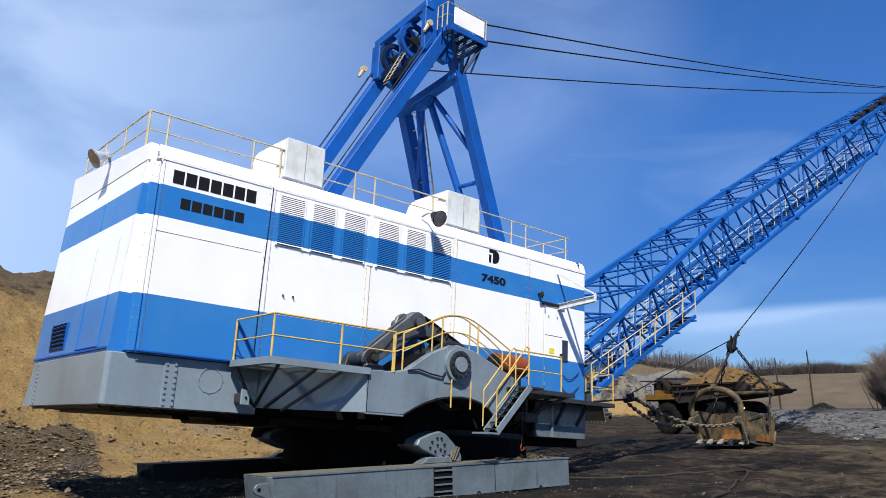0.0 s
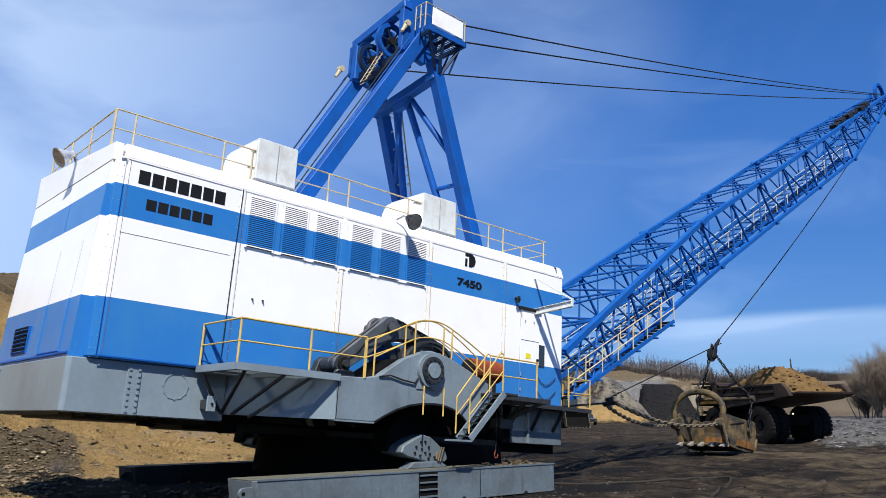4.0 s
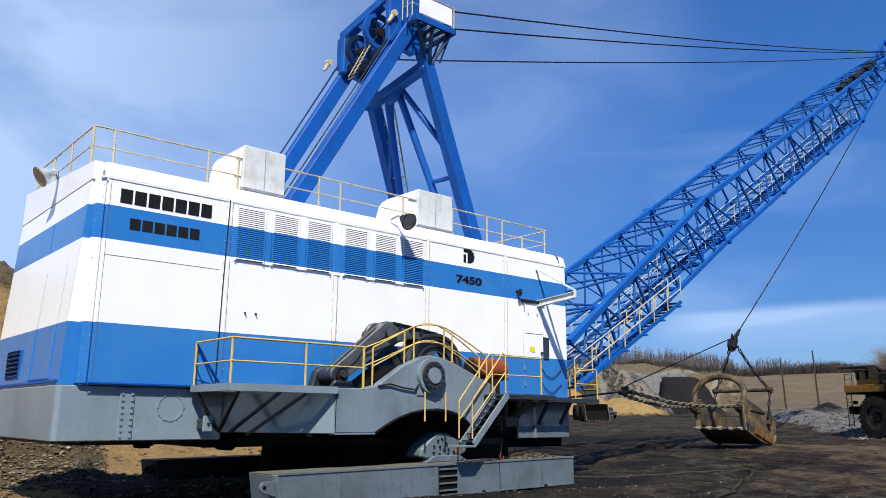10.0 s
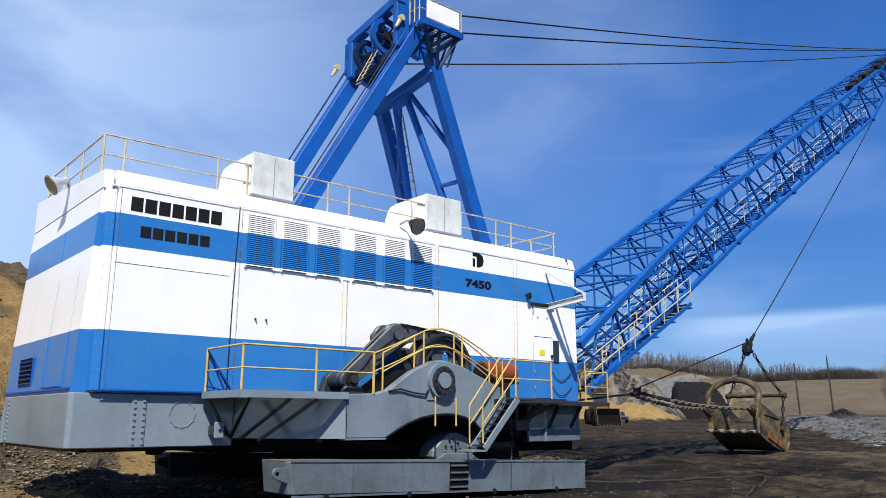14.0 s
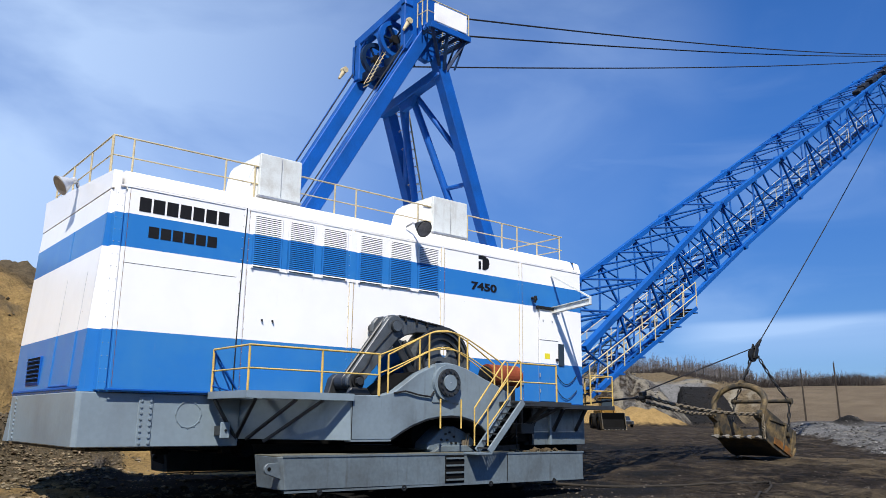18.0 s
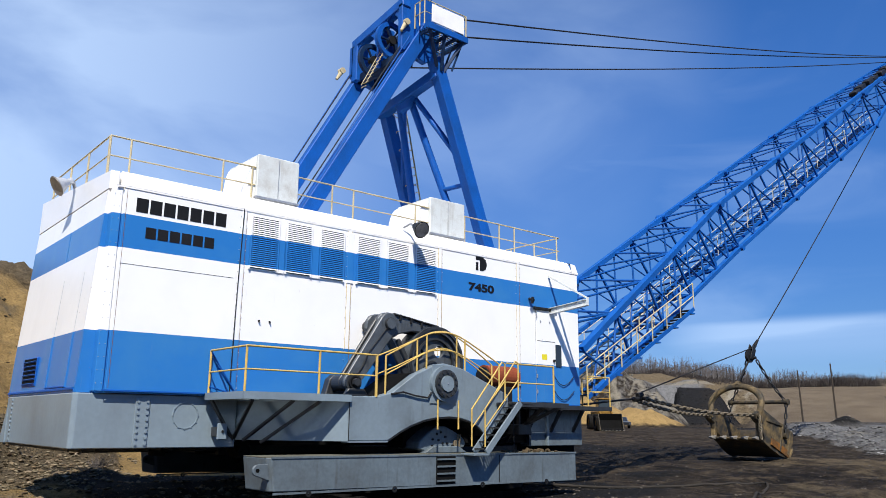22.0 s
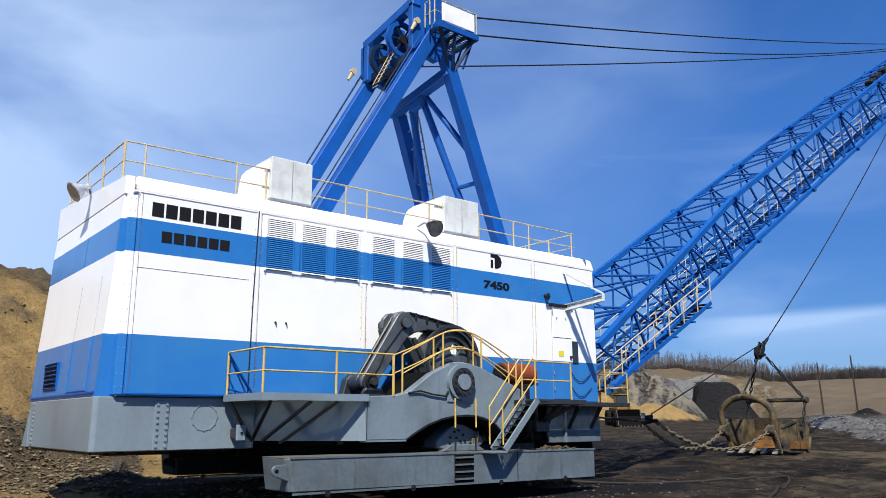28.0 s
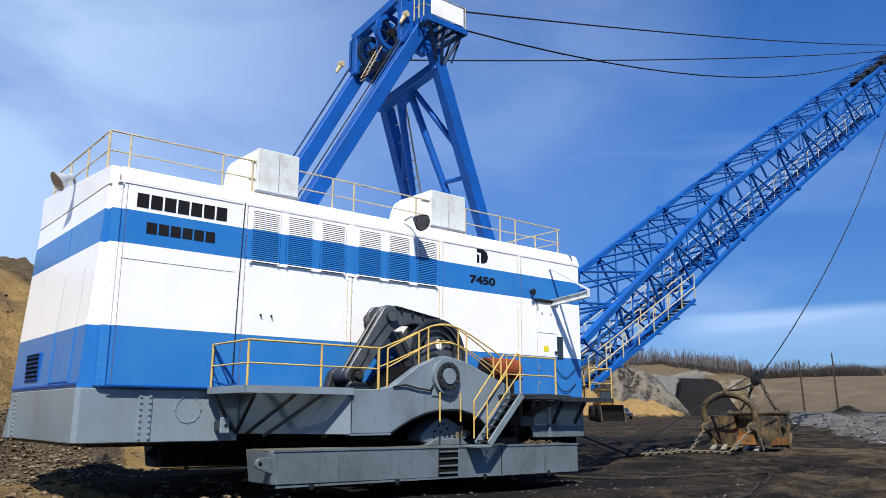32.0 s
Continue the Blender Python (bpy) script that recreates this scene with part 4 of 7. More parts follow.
part("wall_lamp", merge(tube((13.5, -0.02, 5.95), (13.5, -0.22, 5.88), 0.05), tube((13.5, -0.14, 5.78), (13.5, -0.18, 6.0), 0.05, 10)), M_DARK, shell, "small dark bulkhead lamp")
davit = part("davit", beam((14.5, 0.0, 5.63), (14.58, -1.55, 5.78), 0.03, 0.2, None, 0.004), M_SCUFF, shell, "white steel I-beam davit bracket")
for o in (-0.095, 0.095):
    part("davit_flange", beam((14.5, 0.0, 5.63 + o), (14.58, -1.55, 5.78 + o), 0.14, 0.022, None, 0.003), M_SCUFF, davit)
part("davit_end_plate", box(14.53, 14.64, -1.57, -1.545, 5.68, 5.96, 0.004), M_SCUFF, davit)
part("davit_stay", beam((14.46, -0.02, 6.82), (14.58, -1.53, 5.94), 0.07, 0.05), M_SCUFF, davit)
for x in (13.1, 14.5):
    part("hose_loop", polyline([(14.62 + 0.98 * i / 12, -0.04, (3.5 if x > 14 else 3.02) - 0.3 * math.sin(math.pi * (i / 12) ** 0.9)) for i in range(13)], 0.012), M_ROPE, shell)
for x in (3.86, 4.15):
    part("wall_nozzle", merge(tube((x, 0, 4.35), (x, -0.035, 4.345), 0.024), tube((x, -0.03, 4.345), (x + 0.012, -0.045, 4.31), 0.016)), M_DARK, shell)

# roof: cowls, lamp, siren, rails
def cowl(x0, xr, x1, y0, y1, z1, worn_face):
    n = 12
    arc = [(xr - (xr - x0) * math.sin(i * math.pi / 2 / n), 7.4 + (z1 - 7.4) * math.cos(i * math.pi / 2 / n)) for i in range(n + 1)]
    c = part("cowl", plate([(x1, z1 - 0.02), *arc, (x1, 7.4)], y0 + 0.12, y1, bev=0.015), M_WHITE, dragline, "white rounded ventilator cowl")
    part("cowl_box", box(xr, x1, y0, y1, 7.66, z1 + 0.06, 0.02), worn_face, c, "scuffed white metal box")
    part("cowl_lip", box(xr - 0.02, x1 + 0.02, y0 - 0.02, y1, 7.62, 7.67), M_GALV, c)
    part("cowl_seam", box((xr + x1) / 2, (xr + x1) / 2 + 0.02, y0 - 0.006, y0, 7.7, z1), M_GALV, c)


cowl(3.62, 3.82, 5.05, 0.5, 2.2, 8.76, M_SCUFF)
cowl(9.25, 9.68, 11.1, 0.5, 2.2, 8.74, M_SCUFF)
lampo = part("roof_floodlight", tube((8.46, -0.62, 7.32), (8.46, -0.3, 7.50), 0.25, 20, None, 0.1), M_DARK, dragline, "dark round floodlight")
part("lamp_glass", tube((8.46, -0.63, 7.315), (8.46, -0.612, 7.325), 0.22, 20), M_DULLREF, lampo)
part("lamp_arm", polyline([(8.46, -0.3, 7.5), (8.44, -0.1, 7.6), (8.35, 0.1, 7.5)], 0.03), M_GALV, lampo)
siren = part("tail_floodlight", tube((-0.39, 2.88, 7.595), (-0.15, 2.91, 7.755), 0.265, 24, None, 0.10), M_ALU, dragline, "bare metal horn floodlight")
part("reflector", tube((-0.394, 2.8795, 7.592), (-0.38, 2.881, 7.602), 0.235, 24), M_DULLREF, siren, "dull grey reflector")
part("lamp_neck", tube((-0.15, 2.91, 7.755), (-0.04, 2.93, 7.83), 0.08, 12), M_ALU, siren)
part("lamp_arm", polyline([(-0.06, 2.93, 7.81), (0.06, 3.15, 7.84), (0.19, 3.4, 7.7)], 0.045), M_GALV, siren)
zr = 7.5
railing("roof_railing", dragline, [(0.16, 5.6, zr), (0.16, 0.72, zr), (3.8, 0.6, zr), (15.72, 0.6, zr), (15.72, 4.6, zr)], 0.96, 0.022, M_PALE,
        [[0.02, 0.35, 0.66, 0.99], [0.0, 0.13, 0.76, 0.98], [0.2, 0.26, 0.45, 0.62, 0.75, 0.81, 0.99], [0.3, 0.6, 1.0]], label="pale yellow pipe roof railing")

# lower hull: grey skirt all round, floor above the tub coloured black for its shade
part("tail_skirt", plate([(-0.2, 0.22), (-0.12, 0.14), (3.5, 0.14), (3.5, 6.1), (-0.2, 6.1)], 1.33, 2.49, axis="z", bev=0.02), M_GREY, dragline, "grey lower hull skirt")
skirt = part("skirt_butt_plate", box(1.1, 1.42, 0.11, 0.15, 1.34, 2.42, 0.01), M_GREY, dragline)
bm = None
for i in range(8):
    for x in (1.16, 1.36):
        bm = tube((x, 0.085, 1.42 + 0.13 * i), (x, 0.12, 1.42 + 0.13 * i), 0.03, 6, bm)
tagged(part("rivets", bm, M_GREY, skirt), "rows of rivets", kind="stuff")
port = part("inspection_cover", ring((2.25, 0.137, 2.05), "y", 0.28, 0.30, 0.02, 28), M_GREY, dragline)
bm = None
for i in range(12):
    a = i * math.pi / 6
    bm = tube((2.25 + 0.3 * math.cos(a), 0.12, 2.05 + 0.3 * math.sin(a)), (2.25 + 0.3 * math.cos(a), 0.15, 2.05 + 0.3 * math.sin(a)), 0.02, 6, bm)
tagged(part("bolts", bm, M_GREY, port), "ring of small bolts", kind="stuff")
jack = part("jack_pad", box(2.83, 3.06, -0.36, -0.31, 1.52, 1.88, 0.015), M_GREY, dragline, "grey bolted jacking pad")
part("pad_arm", box(2.9, 3.02, -0.31, 0.15, 1.58, 1.8, 0.01), M_MACH, jack)
part("pad_bolt", tube((2.95, -0.36, 1.7), (2.95, -0.39, 1.7), 0.03, 6), M_DARK, jack)
bm = None
for i in range(10):
    bm = tube((-0.23, 5.5, 1.42 + 0.11 * i), (-0.19, 5.5, 1.42 + 0.11 * i), 0.035, 6, bm)
tagged(part("tail_rivets", bm, M_GREY, dragline), "row of rivets", kind="stuff")
part("tail_fin", plate([(5.9, 1.33), (6.5, 1.33), (5.95, 2.3)], -0.22, -0.16, axis="x"), M_GREY, dragline)
part("front_skirt", box(13.66, 16.3, 0.25, 6.1, 1.24, 2.5, 0.02), M_SHOE, dragline, "grey lower hull under the front")
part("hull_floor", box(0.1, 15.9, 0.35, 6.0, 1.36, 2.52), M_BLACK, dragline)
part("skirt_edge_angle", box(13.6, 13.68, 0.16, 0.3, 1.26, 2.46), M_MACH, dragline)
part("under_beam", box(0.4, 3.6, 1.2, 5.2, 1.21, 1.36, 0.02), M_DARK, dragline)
# dark box added to cover lit ground showing below the hull
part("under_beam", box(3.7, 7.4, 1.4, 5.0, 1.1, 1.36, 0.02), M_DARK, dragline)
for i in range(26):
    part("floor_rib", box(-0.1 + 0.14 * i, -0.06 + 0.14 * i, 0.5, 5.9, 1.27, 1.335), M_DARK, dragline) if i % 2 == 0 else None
# tub colour holds the shade under the hull
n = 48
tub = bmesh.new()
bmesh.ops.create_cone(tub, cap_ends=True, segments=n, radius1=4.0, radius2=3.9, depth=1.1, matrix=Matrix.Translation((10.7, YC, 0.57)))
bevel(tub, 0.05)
tubo = part("tub", tub, M_BLACK, dragline, "round base tub resting on the ground, coloured black for shade")
part("swing_rail", ring((10.7, YC, 1.2), "z", 3.4, 3.8, 0.16, 48), M_DARK, tubo)

# side platform with braces and screens
def grated(name, x0, x1, y0, y1, z, label, paint):
    """a walkway deck: edge channels, joists and open bar grating"""
    dk = part(name, box(x0, x1, y0, y0 + 0.06, z - 0.14, z, 0.006), paint, dragline, label)
    part("edge_channel", box(x0, x1, y1 - 0.06, y1, z - 0.14, z, 0.006), paint, dk)
    n = max(2, round((x1 - x0) / 1.2))
    for i in range(n + 1):
        x = x0 + 0.04 + (x1 - x0 - 0.08) * i / n
        part("joist", box(x - 0.035, x + 0.035, y0 + 0.06, y1 - 0.06, z - 0.14, z - 0.04), paint, dk)
    bar = bpy.data.meshes.new("grating_bar")
    bm = box(x0, x1, -0.006, 0.006, -0.038, 0.0)
    bm.to_mesh(bar)
    bm.free()
    rod = bpy.data.meshes.new("grating_rod")
    bm = box(-0.007, 0.007, y0 + 0.06, y1 - 0.06, -0.012, 0.0)
    bm.to_mesh(rod)
    bm.free()
    for me in (bar, rod):
        me.materials.append(paint)
    y = y0 + 0.1
    while y < y1 - 0.06:
        share("grating_bar", bar, dk, Matrix.Translation((0, y, z)))
        y += 0.043
    x = x0 + 0.1
    while x < x1 - 0.05:
        share("grating_rod", rod, dk, Matrix.Translation((x, 0, z + 0.002)))
        x += 0.1
    return dk


plat = grated("platform", 2.66, 5.36, -1.95, 0.0, 2.54, "grey steel side platform with open grating", M_GREY)
part("toe_plate", box(2.62, 2.67, -1.95, 0.0, 2.405, 2.565), M_GREY, plat)
part("toe_plate", box(2.62, 5.36, -1.98, -1.94, 2.405, 2.565), M_GREY, plat)
for p, q in (((2.9, -1.85, 2.4), (3.5, 0.25, 1.5)), ((3.9, -1.85, 2.4), (3.55, -0.2, 1.5)), ((4.6, -1.85, 2.4), (3.9, -0.4, 1.45)), ((2.7, -0.2, 2.4), (3.5, 0.2, 1.45))):
    part("brace", beam(p, q, 0.07, 0.06), M_MACH, plat)
part("web_plate", plate([(3.45, 0.3), (5.36, -1.88), (5.36, -1.8), (3.45, 0.38)], 1.5, 2.42, axis="z"), M_GREY, plat)


railing("platform_railing", plat, [(2.68, -0.05, 2.54), (2.68, -1.9, 2.54), (6.12, -1.9, 2.54)], 1.0, 0.024, M_YEL, [[0.0, 0.99], [0.53, 1.0]], label="yellow pipe railing")
for z0 in (3.4, 2.6):
    part("rail_brace", tube((2.68, -0.08, z0 + 0.1), (3.3, -0.05, z0 - 0.75 if z0 > 3 else 2.56), 0.02), M_BLUE, plat)

# walking gear on the near side, and its twin on the far side
def walking_frame(side):
    s = (lambda p: p) if side == 0 else flip
    yo = (lambda y: y) if side == 0 else (lambda y: 2 * YC - y)
    out = [(5.33, 2.53), (6.2, 2.56), (6.6, 2.66), (7.32, 3.14), (7.75, 3.32), (8.0, 3.42), (8.25, 3.46), (8.55, 3.42), (8.95, 3.34), (10.62, 2.72), (10.62, 2.5), (10.0, 1.78), (9.75, 1.62), (9.5, 1.83), (9.15, 1.99),
           (8.8, 2.07), (8.46, 2.09), (8.0, 2.06), (7.6, 1.99), (7.2, 1.86), (6.85, 1.7), (6.5, 1.51), (5.36, 1.51)]
    fr = part("side_girder", plate(out, yo(-1.9), yo(-1.62), bev=0.02), M_GIRDER, dragline, "grey steel walking-gear side girder with an arched cut-out")
    part("girder_flange", beam(s((6.5, -1.76, 1.49)), s((5.36, -1.76, 1.49)), 0.3, 0.04), M_GIRDER, fr)
    arch = [(6.5, 1.51), (6.85, 1.7), (7.2, 1.86), (7.6, 1.99), (8.0, 2.06), (8.46, 2.09), (8.8, 2.07), (9.15, 1.99), (9.5, 1.83), (9.75, 1.62)]
    # arch underside darker than the girder: its shade is put into the colour
    for (a, b) in zip(arch, arch[1:]):
        part("arch_flange", beam(s((a[0], -1.2, a[1] - 0.015)), s((b[0], -1.2, b[1] - 0.015)), 1.4, 0.03), M_DARK, fr)
    part("girder_seam", box(5.35, 5.37, min(yo(-1.906), yo(-1.9)), max(yo(-1.906), yo(-1.9)), 1.52, 2.52), M_DARK, fr)
    hub = part("hub", tube(s((8.22, -1.88, 2.93)), s((8.22, -2.02, 2.93)), 0.45, 36), M_GIRDER, fr, "bolted round hub cap")
    part("hub_ring", ring(s((8.22, -2.04, 2.93)), "y", 0.225, 0.36, 0.10, 36), M_MACH, hub)
    part("hub_cap", tube(s((8.22, -2.0, 2.93)), s((8.22, -2.12, 2.93)), 0.215, 32, None, 0.205), M_GIRDER, hub)
    for i in range(12):
        a = i * math.pi / 6
        c = (8.22 + 0.30 * math.cos(a), 2.93 + 0.30 * math.sin(a))
        part("hub_bolt", tube(s((c[0], -2.04, c[1])), s((c[0], -2.12, c[1])), 0.035, 6), M_MACH, hub)
    part("cap_plug", tube(s((8.22, -2.12, 2.93)), s((8.22, -2.128, 2.93)), 0.018, 10), M_GALV, hub)
    part("hub_plate", plate([(7.86, 3.42), (8.56, 3.42), (8.66, 2.42), (7.78, 2.42)], yo(-1.93), yo(-1.9), bev=0.008), M_GIRDER, fr)
    for x in (7.98, 8.68):
        part("grab_bar", tube(s((x, -2.0, 2.52)), s((x, -2.0, 1.78)), 0.022), M_YEL, fr, "yellow grab bar")
    # case and wall coloured black to stand in for shade inside the arch
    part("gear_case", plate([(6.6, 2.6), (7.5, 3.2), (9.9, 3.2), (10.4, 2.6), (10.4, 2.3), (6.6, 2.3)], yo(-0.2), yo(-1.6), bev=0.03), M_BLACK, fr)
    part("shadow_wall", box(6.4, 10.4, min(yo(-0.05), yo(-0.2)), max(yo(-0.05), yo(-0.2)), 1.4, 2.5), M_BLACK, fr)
    # pivot of the link
    piv = part("link_pivot", tube(s((5.91, -1.0, 2.9)), s((5.91, -0.2, 2.9)), 0.2, 24), M_MACH, fr)
    part("pivot_cap", tube(s((5.91, -1.1, 2.9)), s((5.91, -1.26, 2.9)), 0.12, 16), M_DARK, piv)
    part("pivot_flange", ring(s((5.91, -1.2, 2.9)), "y", 0.11, 0.23, 0.06, 28), M_MACH, piv)
    part("pivot_flange", ring(s((5.91, -1.27, 2.9)), "y", 0.11, 0.17, 0.06, 28), M_DARK, piv)
    part("pivot_nut", tube(s((5.91, -1.2, 2.9)), s((5.91, -1.4, 2.9)), 0.1, 6), M_MACH, piv)
    part("pivot_bracket", plate([(5.55, 2.5), (6.35, 2.5), (6.2, 2.9), (6.05, 3.1), (5.85, 3.12), (5.7, 3.0)], yo(-0.2), yo(-0.45), bev=0.02), M_MACH, piv)
    part("pivot_bracket", plate([(5.55, 2.5), (6.35, 2.5), (6.15, 2.75), (5.7, 2.75)], yo(-1.2), yo(-1.34), bev=0.02), M_MACH, piv)
    return fr


near_frame = walking_frame(0)
walking_frame(1)
part("grease_hose", polyline([(6.55, -1.93, 2.62), (6.9, -1.95, 2.68), (7.3, -1.95, 2.6), (7.7, -1.95, 2.56), (7.8, -1.95, 2.7)], 0.022), M_ROPE, near_frame, "black grease hose")

# rails that climb over the drive
def curve_through(pts, m=4):
    """a smooth line through flat points, m steps from each to the next"""
    out = []
    for i in range(len(pts) - 1):
        p0, p1, p2, p3 = (Vector(pts[min(max(i + k, 0), len(pts) - 1)]) for k in (-1, 0, 1, 2))
        for k in range(m):
            t = k / m
            out.append(tuple(0.5 * (2 * p1 + (p2 - p0) * t + (2 * p0 - 5 * p1 + 4 * p2 - p3) * t * t + (3 * p1 - p0 - 3 * p2 + p3) * t ** 3)))
    return out + [tuple(pts[-1])]


for yy, top, feet in ((-1.86, [(6.41, 3.55), (7.01, 3.84), (7.7, 4.17), (8.15, 4.26), (8.6, 4.25), (9.02, 4.13), (9.71, 3.83), (10.3, 3.55)], ((0, 2.58), (8, 3.3), (20, 3.3), (28, 2.56))),
                      (-1.25, [(6.56, 3.58), (7.2, 3.83), (7.87, 4.12), (8.4, 4.33), (8.85, 4.38), (9.26, 4.27), (9.91, 3.96), (10.6, 3.57)], ((0, 2.58), (8, 3.2), (20, 3.2), (28, 2.56)))):
    pts = [(x, yy, z) for x, z in curve_through(top)]
    rl = part("arched_railing", polyline(pts, 0.021), M_YEL, near_frame, "yellow railing arched over the drive")
    part("mid_rail", polyline([(x, y, z - 0.46) for x, y, z in pts], 0.018), M_YEL, rl)
    for k, z0 in feet:
        x, y, z = pts[k]
        part("post", tube((x, y, z), (x, y, z0), 0.024), M_YEL, rl)
drum = part("orange_drum", tube((10.75, -0.75, 3.28), (11.95, -0.75, 3.28), 0.33, 24), M_ORANGE, dragline, "orange-red rusted air tank")
part("drum_end", tube((10.68, -0.75, 3.28), (10.76, -0.75, 3.28), 0.27, 24), M_DARK, drum)
part("drum_cradle", box(11.0, 11.7, -1.0, -0.5, 2.56, 3.0, 0.02), M_DARK, drum)

# front landing, stairs to the ground, front corner platform
land = grated("landing", 10.62, 13.1, -1.95, 0.0, 2.54, "dirty dark steel landing with open grating", M_MACH)
grated("front_walkway", 13.1, 17.2, -0.36, 0.2, 2.53, "dirty dark grated walkway along the front", M_MACH)
for p, q in (((11.2, -1.8, 2.44), (11.6, 0.2, 1.5)), ((12.2, -1.8, 2.44), (12.6, 0.2, 1.4)), ((13.5, -0.32, 2.4), (13.6, 0.24, 1.7)), ((14.6, -0.32, 2.4), (14.7, 0.24, 1.7)), ((15.7, -0.32, 2.4), (15.8, 0.24, 1.7)), ((12.9, -1.8, 2.44), (12.2, 0.1, 1.5))):
    part("brace", beam(p, q, 0.08, 0.1), M_MACH, land)
railing("landing_railing", land, [(10.55, -1.9, 2.54), (12.5, -1.9, 2.54)], 1.05, 0.024, M_YEL, [[1.0]], label="yellow pipe railing")
st = part("stair_stringer", beam((10.17, -2.80, 2.49), (8.93, -2.80, 1.22), 0.05, 0.17, None, 0.005), M_GIRDER, dragline, "grey steel stair to the ground")
part("stair_stringer", beam((10.17, -2.34, 2.49), (8.93, -2.34, 1.22), 0.05, 0.17), M_GIRDER, st)
for i in range(7):
    x, z = 10.06 - 0.172 * i, 2.36 - 0.176 * i
    for k in range(3):
        part("tread_bar", box(x - 0.12 + 0.09 * k, x - 0.085 + 0.09 * k, -2.78, -2.36, z - 0.02, z + 0.015), M_MACH, st)
part("stair_head", box(10.12, 10.7, -2.82, -1.93, 2.44, 2.5, 0.006), M_MACH, st)
part("stair_foot", box(8.5, 9.0, -2.82, -2.3, 1.15, 1.2, 0.006), M_GIRDER, st)
for yy in (-2.82, -2.32):
    rl = part("stair_rail", polyline([(8.86, yy, 1.36), (8.86, yy, 2.3), (9.96, yy, 3.56), (10.07, yy, 3.52), (10.07, yy, 2.53)], 0.02), M_YEL, st, "yellow stair handrail")
    part("mid_rail", tube((8.86, yy, 1.82), (10.07, yy, 3.07), 0.017), M_YEL, rl)
railing("front_railing", dragline, [(15.98, -0.32, 2.53), (17.15, -0.32, 2.53), (17.15, 0.9, 2.53)], 1.0, 0.02, M_YEL, [[0.0, 1.0], [1.0]], label="yellow pipe railing")
# front underside coloured black for its shade
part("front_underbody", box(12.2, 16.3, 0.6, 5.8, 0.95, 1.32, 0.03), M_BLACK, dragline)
for x in (14.5,):
    part("hull_rib", box(x - 0.04, x + 0.04, 0.17, 0.26, 1.26, 2.44), M_GIRDER, dragline)
# dark block added to stand in for the shaded recess beside the skirt
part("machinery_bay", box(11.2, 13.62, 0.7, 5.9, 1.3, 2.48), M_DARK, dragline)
part("valve_box", box(12.05, 12.6, -0.9, -0.4, 1.62, 1.92, 0.02), M_MACH, dragline)
part("valve_box_bracket", box(12.25, 12.32, -0.7, -0.6, 1.92, 2.46), M_MACH, dragline)


# things hung under the tail, and a sagging line on the gear
for x, y, w in ((1.9, 1.0, 0.3), (2.7, 2.4, 0.12), (3.3, 1.6, 0.4)):
    part("tail_hanger", box(x, x + w, y, y + 0.3, 1.13, 1.36, 0.02), M_BLACK, dragline)
part("roller", tube((3.9, 0.4, 1.22), (3.9, 1.0, 1.22), 0.16, 16), M_BLACK, dragline)
for k, x in enumerate((0.36, 3.3, 6.45, 9.67, 12.98)):
    part("rust_weep", box(x + 0.075, x + 0.083, -0.004, 0.0, 2.6, 7.05), M_RUSTY, shell)
part("corner_fill", plate([(-0.155, 2.5), (0.22, 2.5), (0.22, 7.04), (0.10, 7.02), (0.06, 6.46), (0.02, 5.69), (-0.10, 3.84)], 0.26, 0.34), M_HOUSE, shell)
part("rub_strip", box(0.3, 15.9, -0.016, 0.0, 2.53, 2.57, 0.004), M_BLUE, shell)
part("step_bracket", box(12.95, 13.05, -0.05, 0.0, 3.1, 3.25, 0.01), M_GALV, shell)
for z in (5.52, 5.35, 3.4, 2.9):
    part("door_hinge", tube((13.8, -0.05, z), (13.8, -0.05, z + 0.12), 0.02, 8), M_GALV, door)
for x in (13.98, 14.42):
    part("door_mark", box(x, x + 0.06, -0.034, -0.03, 5.2, 5.28), M_GALV, door)
part("hung_line", polyline([(10.5, -2.2, 2.0), (10.52, -2.2, 1.4), (10.5, -2.2, 0.95)], 0.014), M_ROPE, dragline)
part("hook", polyline([(10.5, -2.2, 0.97), (10.46, -2.2, 0.86), (10.5, -2.2, 0.78), (10.58, -2.2, 0.8), (10.6, -2.2, 0.88)], 0.016), M_ORANGE, dragline, "orange lifting hook on a line")
# mast over the roof
def both_sides(fn):
    fn(lambda p: Vector(p))
    fn(lambda p: Vector(flip(p)))


mast = part("mast_head", beam((9.42, 1.6, 15.86), (9.42, 4.66, 15.36), 0.34, 0.34, None, 0.03), M_BLUE, dragline, "blue steel mast head")
part("head_diaphragm", plate([(2.98, 13.95), (3.12, 13.95), (3.12, 15.5), (2.98, 15.5)], 9.28, 9.95, axis="x", bev=0.01), M_BLUE, mast)
# plate added behind the head, coloured dark for the shade inside it
part("head_back_plate", plate([(2.3, 14.0), (4.6, 13.9), (4.6, 15.3), (2.3, 15.65)], 10.2, 10.26, axis="x", bev=0.01), M_GREASE_SHADE, mast)
